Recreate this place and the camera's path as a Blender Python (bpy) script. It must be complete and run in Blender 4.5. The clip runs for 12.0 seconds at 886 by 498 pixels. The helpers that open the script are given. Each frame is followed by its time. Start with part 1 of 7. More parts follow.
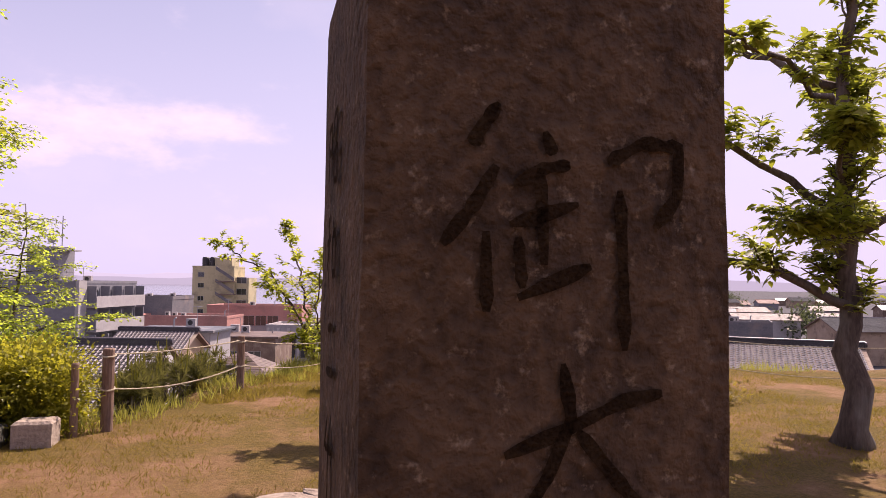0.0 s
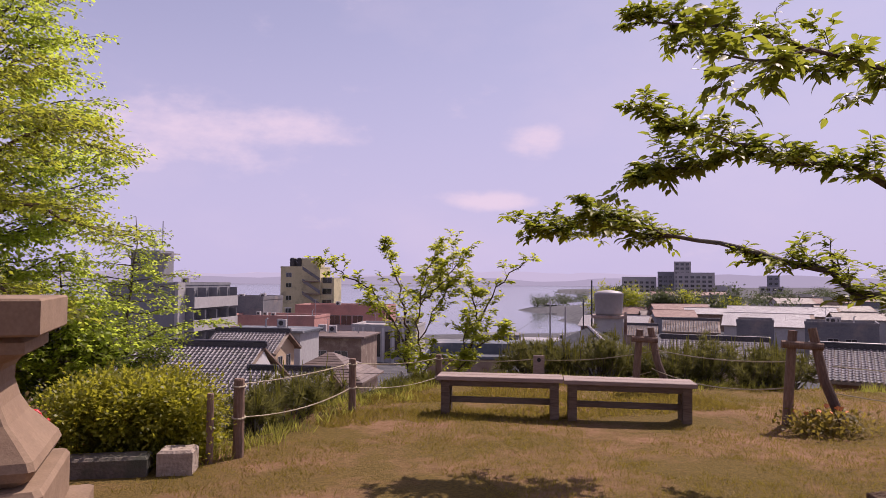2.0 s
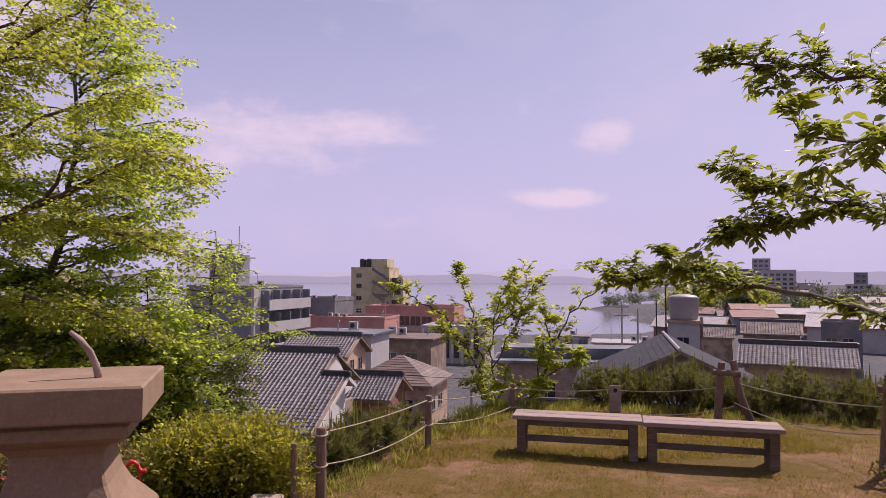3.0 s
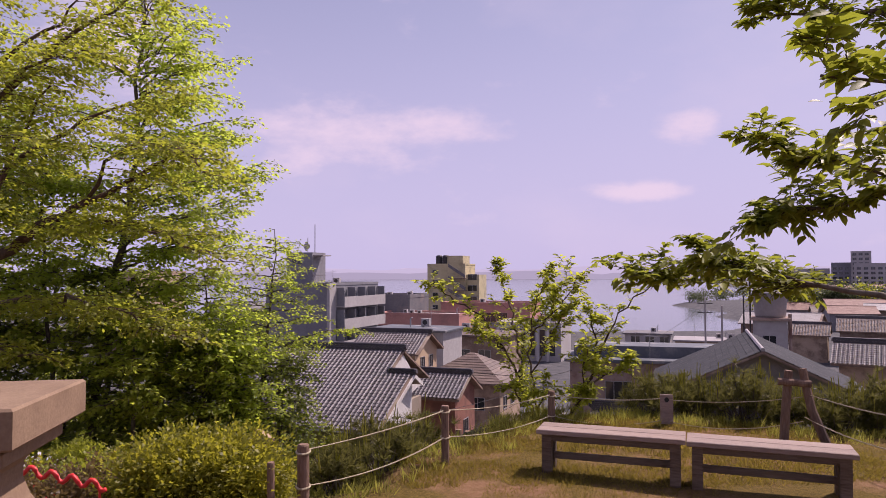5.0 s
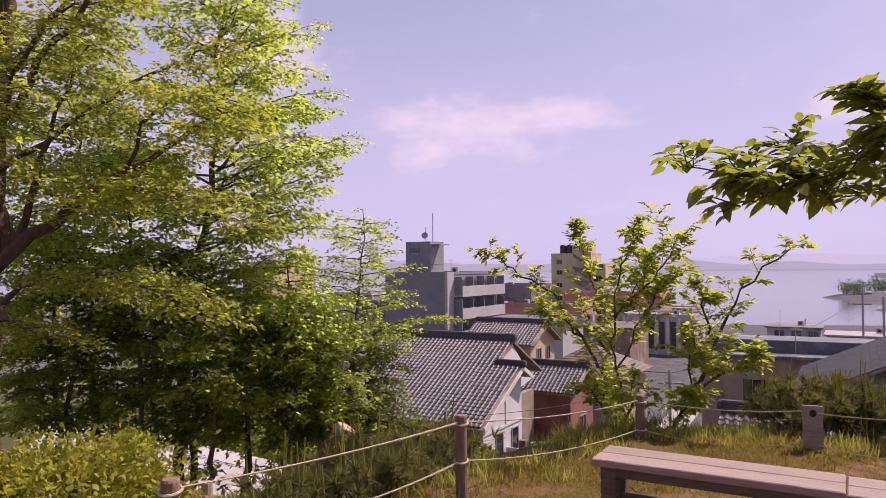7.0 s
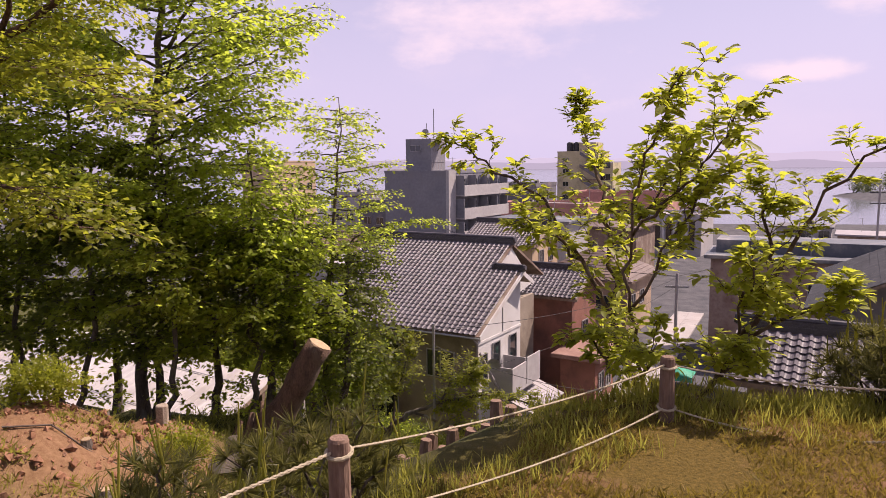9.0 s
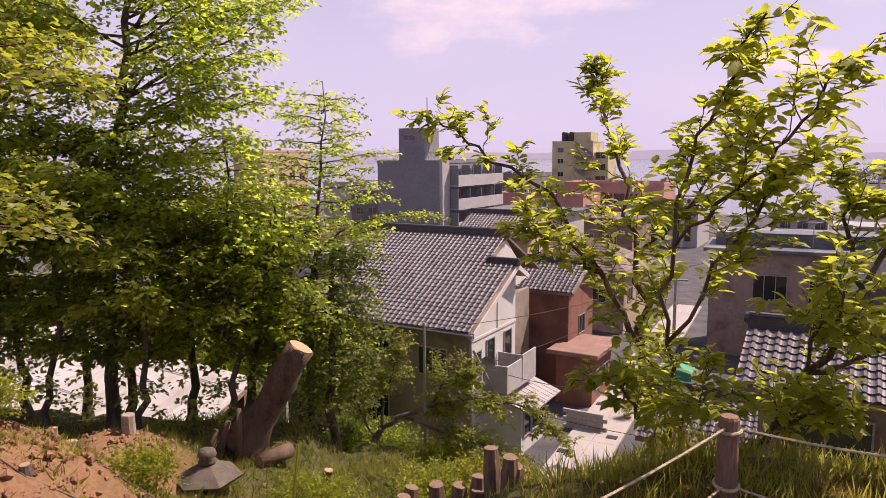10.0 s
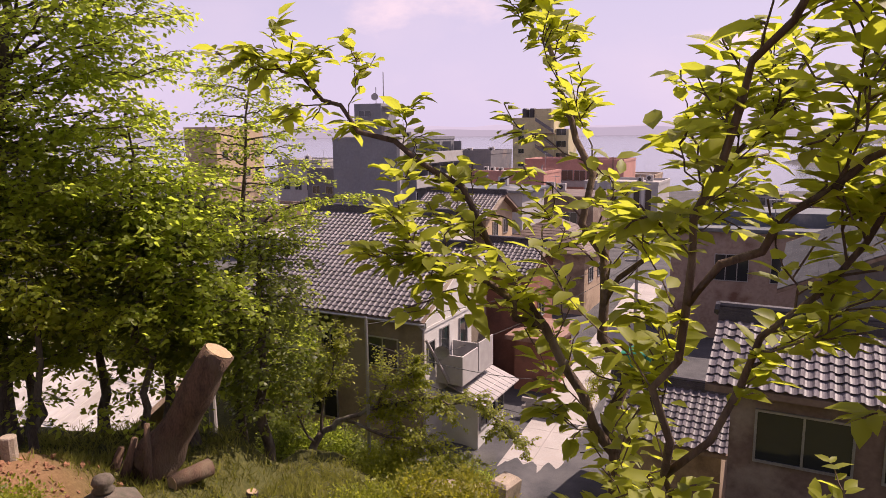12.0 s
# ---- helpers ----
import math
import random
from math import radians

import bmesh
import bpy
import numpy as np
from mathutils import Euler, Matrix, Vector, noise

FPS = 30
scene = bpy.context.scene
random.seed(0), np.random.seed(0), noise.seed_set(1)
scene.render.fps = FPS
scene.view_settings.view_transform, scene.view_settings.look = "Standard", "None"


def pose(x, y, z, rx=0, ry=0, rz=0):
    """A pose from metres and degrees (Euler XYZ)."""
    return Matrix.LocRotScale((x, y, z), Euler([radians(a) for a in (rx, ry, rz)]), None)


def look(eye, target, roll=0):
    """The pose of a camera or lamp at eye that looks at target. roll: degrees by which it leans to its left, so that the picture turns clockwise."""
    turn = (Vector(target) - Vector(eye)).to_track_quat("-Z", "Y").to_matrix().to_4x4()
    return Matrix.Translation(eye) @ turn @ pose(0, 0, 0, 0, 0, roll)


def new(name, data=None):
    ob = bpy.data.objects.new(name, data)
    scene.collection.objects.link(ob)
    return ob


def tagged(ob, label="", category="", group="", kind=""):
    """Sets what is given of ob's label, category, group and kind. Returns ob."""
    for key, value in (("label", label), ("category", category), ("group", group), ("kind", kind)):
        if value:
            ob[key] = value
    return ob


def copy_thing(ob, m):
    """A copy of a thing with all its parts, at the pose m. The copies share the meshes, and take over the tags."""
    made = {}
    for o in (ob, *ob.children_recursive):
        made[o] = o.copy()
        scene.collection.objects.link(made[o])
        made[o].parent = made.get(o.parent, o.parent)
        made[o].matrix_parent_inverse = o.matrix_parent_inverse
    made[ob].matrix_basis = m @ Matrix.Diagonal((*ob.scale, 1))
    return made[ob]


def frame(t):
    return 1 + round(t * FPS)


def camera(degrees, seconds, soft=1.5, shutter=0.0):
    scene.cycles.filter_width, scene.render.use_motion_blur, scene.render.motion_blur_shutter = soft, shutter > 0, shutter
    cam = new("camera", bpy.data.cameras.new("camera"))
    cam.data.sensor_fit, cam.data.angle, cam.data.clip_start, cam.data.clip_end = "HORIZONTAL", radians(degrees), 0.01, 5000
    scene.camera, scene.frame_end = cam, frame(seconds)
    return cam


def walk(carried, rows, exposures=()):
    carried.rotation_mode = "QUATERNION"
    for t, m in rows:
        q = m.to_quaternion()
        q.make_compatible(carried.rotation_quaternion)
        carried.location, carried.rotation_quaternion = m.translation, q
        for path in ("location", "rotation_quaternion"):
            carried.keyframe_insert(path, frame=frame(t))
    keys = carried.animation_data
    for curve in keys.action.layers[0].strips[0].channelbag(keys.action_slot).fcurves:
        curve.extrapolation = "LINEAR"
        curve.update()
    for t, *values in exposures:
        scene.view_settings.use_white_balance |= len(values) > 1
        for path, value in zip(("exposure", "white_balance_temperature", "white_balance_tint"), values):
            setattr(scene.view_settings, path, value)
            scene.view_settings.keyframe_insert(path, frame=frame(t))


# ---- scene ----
cam = camera(64.9, 12.0, soft=0.6)
METRES, EYE, TILT, LEAN, TURN = 11.0, 1.31, -5.33, -1.73, -20.5
ROWS = [
    (0.0, 0.0, 0.0, 0.0, 0.14, 8.11, 1.02),
    (0.5, -0.007, -0.0021, 0.0015, 1.54, 8.06, 0.85),
    (1.0, -0.0155, -0.0051, 0.0031, 3.05, 8.02, 0.79),
    (1.5, -0.0237, -0.0062, 0.0104, 4.77, 7.95, 0.73),
    (2.0, -0.0275, -0.0089, 0.0276, 6.71, 8.05, 0.64),
    (2.5, -0.0307, -0.0131, 0.0499, 9.49, 8.03, 0.51),
    (3.0, -0.0331, -0.0169, 0.0705, 12.29, 7.96, 0.38),
    (4.0, -0.029, 0.035, 0.077, 15.5, 7.85, 0.25),
    (5.0, 0.0111, 0.0708, 0.079, 18.75, 7.68, 0.11),
    (5.5, 0.015, 0.1178, 0.0775, 23.36, 7.6, -0.31),
    (6.0, 0.0097, 0.1843, 0.0769, 27.22, 7.48, -0.61),
    (6.5, 0.0131, 0.2506, 0.0753, 28.33, 7.55, -0.61),
    (7.0, 0.0091, 0.3155, 0.0719, 29.11, 6.92, -0.67),
    (9.0, -0.0628, 0.5502, 0.0903, 29.59, -1.38, -0.61),
    (9.5, -0.0872, 0.6029, 0.0962, 29.3, -1.9, -0.61),
    (10.0, -0.1137, 0.6563, 0.0995, 29.12, -2.19, -0.66),
    (10.5, -0.1397, 0.7075, 0.1017, 28.76, -2.8, -0.64),
    (11.0, -0.1589, 0.7515, 0.1037, 28.39, -3.45, -0.68),
    (11.5, -0.1672, 0.7913, 0.1088, 28.08, -3.73, -0.54),
    (12.0, -0.1606, 0.8371, 0.1129, 26.02, -4.01, -0.29),
]
walk(cam, [(t, pose(0, 0, EYE, TILT, LEAN, TURN) @ pose(METRES * x, METRES * y, METRES * z, 90 + pitch, roll, yaw)) for t, x, y, z, yaw, pitch, roll in ROWS],
     exposures=[(0.0, 0.78, 6900, 31), (0.6, 0.72, 6800, 31), (1.2, 0.5, 6600, 31), (1.8, 0.3, 6500, 30), (2.6, 0.27, 6450, 30), (6.8, 0.42, 6500, 32), (9.0, 0.6, 6900, 28), (12.0, 0.6, 7150, 28)])

# ---- light ----
SUN_AZ, SUN_EL = 32.0, 53.0  # degrees from +x towards +y, and above the horizon
sun_way = Vector((math.cos(radians(SUN_AZ)) * math.cos(radians(SUN_EL)), math.sin(radians(SUN_AZ)) * math.cos(radians(SUN_EL)), math.sin(radians(SUN_EL))))
sun = new("sun", bpy.data.lights.new("sun", "SUN"))
sun.data.energy, sun.data.angle, sun.data.color = 4.7, radians(0.6), (1.0, 0.92, 0.81)
sun.matrix_world = look(sun_way * 50, (0, 0, 0))

world = bpy.data.worlds.new("world")
scene.world = world
world.use_nodes = True
wn, wl = world.node_tree.nodes, world.node_tree.links
wn.clear()
w_out, w_bg = wn.new("ShaderNodeOutputWorld"), wn.new("ShaderNodeBackground")
w_sky = wn.new("ShaderNodeTexSky")
w_sky.sky_type, w_sky.sun_disc = "NISHITA", False
w_sky.sun_elevation, w_sky.sun_rotation = radians(SUN_EL), radians(90 - SUN_AZ)
w_sky.air_density, w_sky.dust_density, w_sky.ozone_density = 1.0, 2.0, 1.5
w_tc = wn.new("ShaderNodeTexCoord")
w_map = wn.new("ShaderNodeMapping")
w_map.inputs["Scale"].default_value = (1.6, 1.6, 3.2)
w_map.inputs["Location"].default_value = (0.35, 0.1, 0.2)
w_noise = wn.new("ShaderNodeTexNoise")
w_noise.inputs["Scale"].default_value, w_noise.inputs["Detail"].default_value, w_noise.inputs["Roughness"].default_value = 1.7, 7.0, 0.55
w_ramp = wn.new("ShaderNodeValToRGB")
w_ramp.color_ramp.elements[0].position, w_ramp.color_ramp.elements[1].position = 0.5, 0.68
w_mix = wn.new("ShaderNodeMix")
w_mix.data_type = "RGBA"
w_haze = wn.new("ShaderNodeMix")
w_haze.data_type = "RGBA"
w_sep = wn.new("ShaderNodeSeparateXYZ")
w_hramp = wn.new("ShaderNodeMapRange")
w_hramp.interpolation_type = "SMOOTHSTEP"
for key, value in zip(("From Min", "From Max", "To Min", "To Max"), (0.0, 0.5, 0.92, 0.36)):
    w_hramp.inputs[key].default_value = value
w_haze.inputs[7].default_value = (6.35, 6.15, 8.4, 1)
w_mix.inputs[7].default_value = (8.7, 7.6, 8.5, 1)
w_cl = wn.new("ShaderNodeMath")
w_cl.operation = "MULTIPLY"
w_cl.inputs[1].default_value = 0.18
wl.new(w_tc.outputs["Generated"], w_map.inputs["Vector"])
wl.new(w_tc.outputs["Generated"], w_sep.inputs[0])
wl.new(w_sep.outputs["Z"], w_hramp.inputs["Value"])
wl.new(w_hramp.outputs[0], w_haze.inputs[0])
wl.new(w_sky.outputs[0], w_haze.inputs[6])
wl.new(w_map.outputs[0], w_noise.inputs["Vector"])
wl.new(w_noise.outputs[0], w_ramp.inputs[0])
wl.new(w_ramp.outputs[0], w_cl.inputs[0])


def cloud_bank(azimuth, elevation, half_w, half_h):
    """A soft mask round a direction, in degrees left of +y and above the horizon; half sizes as direction lengths."""
    a, e = radians(90 + azimuth), radians(elevation)
    mp, ln, mr = wn.new("ShaderNodeMapping"), wn.new("ShaderNodeVectorMath"), wn.new("ShaderNodeMapRange")
    mp.vector_type = "TEXTURE"
    mp.inputs["Location"].default_value = (math.cos(a) * math.cos(e), math.sin(a) * math.cos(e), math.sin(e))
    mp.inputs["Scale"].default_value = (half_w, half_w, half_h)
    ln.operation, mr.interpolation_type = "LENGTH", "SMOOTHSTEP"
    mr.inputs["From Min"].default_value, mr.inputs["From Max"].default_value = 0.0, 1.15
    mr.inputs["To Min"].default_value, mr.inputs["To Max"].default_value = 1.0, 0.0
    wl.new(w_tc.outputs["Generated"], mp.inputs["Vector"]), wl.new(mp.outputs[0], ln.inputs[0]), wl.new(ln.outputs["Value"], mr.inputs["Value"])
    return mr.outputs[0]


w_puff = wn.new("ShaderNodeTexNoise")
w_puff.inputs["Scale"].default_value, w_puff.inputs["Detail"].default_value, w_puff.inputs["Roughness"].default_value = 9.0, 8.0, 0.6
w_pmap = wn.new("ShaderNodeMapping")
w_pmap.inputs["Scale"].default_value = (1.0, 1.0, 2.2)
wl.new(w_tc.outputs["Generated"], w_pmap.inputs["Vector"]), wl.new(w_pmap.outputs[0], w_puff.inputs["Vector"])
w_pr = wn.new("ShaderNodeMapRange")
for key, value in zip(("From Min", "From Max", "To Min", "To Max"), (0.3, 0.7, 0.0, 1.0)):
    w_pr.inputs[key].default_value = value
wl.new(w_puff.outputs[0], w_pr.inputs["Value"])
w_sum = w_cl.outputs[0]
for bank in ((4.0, 11.5, 0.24, 0.075), (10.0, 9.5, 0.13, 0.05), (-21.0, 11.5, 0.075, 0.04), (23.0, 18.0, 0.14, 0.12), (-18.0, 6.5, 0.11, 0.022), (12.0, 27.0, 0.22, 0.06), (-5.0, 25.0, 0.3, 0.06)):
    w_add, w_edge, w_max = wn.new("ShaderNodeMath"), wn.new("ShaderNodeMapRange"), wn.new("ShaderNodeMath")
    w_add.operation, w_max.operation, w_edge.interpolation_type = "ADD", "MAXIMUM", "SMOOTHSTEP"
    for key, value in zip(("From Min", "From Max", "To Min", "To Max"), (0.72, 1.75, 0.0, 0.85)):
        w_edge.inputs[key].default_value = value
    wl.new(cloud_bank(*bank), w_add.inputs[0]), wl.new(w_pr.outputs[0], w_add.inputs[1]), wl.new(w_add.outputs[0], w_edge.inputs["Value"])
    wl.new(w_edge.outputs[0], w_max.inputs[0]), wl.new(w_sum, w_max.inputs[1])
    w_sum = w_max.outputs[0]
wl.new(w_sum, w_mix.inputs[0])
wl.new(w_haze.outputs[2], w_mix.inputs[6])
wl.new(w_mix.outputs[2], w_bg.inputs[0])
w_bg.inputs[1].default_value = 0.074
wl.new(w_bg.outputs[0], w_out.inputs[0])


# ---- materials ----
def rgb(c):
    return (*c, 1.0)


def mat(name, a, b, scale=6.0, rough=0.8, bump=0.2, metal=0.0, fine=8.0, vary=0.0, stain=None, stain_scale=0.7, spec=0.4, stain_lo=0.5, island=False, bump_dist=0.02, stretch=None):
    """Two-scale procedural surface: a and b mixed by coarse noise, fine grain as bump, stains of another colour, tone varied by piece."""
    m = bpy.data.materials.new(name)
    m.use_nodes = True
    n, l = m.node_tree.nodes, m.node_tree.links
    p = n["Principled BSDF"]
    p.inputs["Roughness"].default_value, p.inputs["Metallic"].default_value = rough, metal
    p.inputs["Specular IOR Level"].default_value = spec
    tc = n.new("ShaderNodeTexCoord")
    src = tc.outputs["Object"]
    if stretch:
        mp = n.new("ShaderNodeMapping")
        mp.inputs["Scale"].default_value = stretch
        l.new(src, mp.inputs["Vector"])
        src = mp.outputs[0]
    n1, n2 = n.new("ShaderNodeTexNoise"), n.new("ShaderNodeTexNoise")
    n1.inputs["Scale"].default_value, n1.inputs["Detail"].default_value = scale, 6
    n2.inputs["Scale"].default_value, n2.inputs["Detail"].default_value = scale * fine, 5
    l.new(src, n1.inputs["Vector"]), l.new(src, n2.inputs["Vector"])
    ramp = n.new("ShaderNodeValToRGB")
    ramp.color_ramp.elements[0].position, ramp.color_ramp.elements[1].position = 0.35, 0.65
    ramp.color_ramp.elements[0].color, ramp.color_ramp.elements[1].color = rgb(a), rgb(b)
    avg = n.new("ShaderNodeMath")
    avg.operation = "MULTIPLY_ADD"
    avg.inputs[1].default_value = 0.45
    half = n.new("ShaderNodeMath")
    half.operation = "MULTIPLY"
    half.inputs[1].default_value = 0.55
    l.new(n1.outputs[0], half.inputs[0]), l.new(n2.outputs[0], avg.inputs[0]), l.new(half.outputs[0], avg.inputs[2])
    l.new(avg.outputs[0], ramp.inputs[0])
    col = ramp.outputs[0]
    if stain:
        n3 = n.new("ShaderNodeTexNoise")
        n3.inputs["Scale"].default_value, n3.inputs["Detail"].default_value, n3.inputs["Roughness"].default_value = stain_scale, 8, 0.65
        l.new(src, n3.inputs["Vector"])
        r3 = n.new("ShaderNodeValToRGB")
        r3.color_ramp.elements[0].position, r3.color_ramp.elements[1].position = stain_lo, min(0.95, stain_lo + 0.16)
        l.new(n3.outputs[0], r3.inputs[0])
        mx = n.new("ShaderNodeMix")
        mx.data_type = "RGBA"
        mx.inputs[7].default_value = rgb(stain)
        l.new(r3.outputs[0], mx.inputs[0]), l.new(col, mx.inputs[6])
        col = mx.outputs[2]
    if vary:
        hsv = n.new("ShaderNodeHueSaturation")
        mr = n.new("ShaderNodeMapRange")
        mr.inputs["To Min"].default_value, mr.inputs["To Max"].default_value = 1 - vary, 1 + vary
        if island:
            l.new(n.new("ShaderNodeNewGeometry").outputs["Random Per Island"], mr.inputs["Value"])
        else:
            l.new(n.new("ShaderNodeObjectInfo").outputs["Random"], mr.inputs["Value"])
        l.new(mr.outputs[0], hsv.inputs["Value"]), l.new(col, hsv.inputs["Color"])
        col = hsv.outputs[0]
    l.new(col, p.inputs["Base Color"])
    if bump:
        bp = n.new("ShaderNodeBump")
        bp.inputs["Strength"].default_value, bp.inputs["Distance"].default_value = bump, bump_dist
        l.new(n2.outputs[0], bp.inputs["Height"]), l.new(bp.outputs[0], p.inputs["Normal"])
    return m


def leaf_mat(name, a, b, light, rough=0.45, through_light=0.55):
    """Leaves: tone varied leaf by leaf, part of the light passes through."""
    m = bpy.data.materials.new(name)
    m.use_nodes = True
    n, l = m.node_tree.nodes, m.node_tree.links
    p, out = n["Principled BSDF"], n["Material Output"]
    p.inputs["Roughness"].default_value, p.inputs["Specular IOR Level"].default_value = rough, 0.35
    geo, ramp = n.new("ShaderNodeNewGeometry"), n.new("ShaderNodeValToRGB")
    ramp.color_ramp.elements[0].color, ramp.color_ramp.elements[1].color = rgb(a), rgb(b)
    l.new(geo.outputs["Random Per Island"], ramp.inputs[0]), l.new(ramp.outputs[0], p.inputs["Base Color"])
    tr, mix = n.new("ShaderNodeBsdfTranslucent"), n.new("ShaderNodeMixShader")
    tcol = n.new("ShaderNodeMix")
    tcol.data_type = "RGBA"
    tcol.inputs[0].default_value, tcol.inputs[7].default_value = 0.75, rgb(light)
    l.new(ramp.outputs[0], tcol.inputs[6]), l.new(tcol.outputs[2], tr.inputs["Color"])
    mix.inputs[0].default_value = through_light
    l.new(p.outputs[0], mix.inputs[1]), l.new(tr.outputs[0], mix.inputs[2]), l.new(mix.outputs[0], out.inputs["Surface"])
    return m


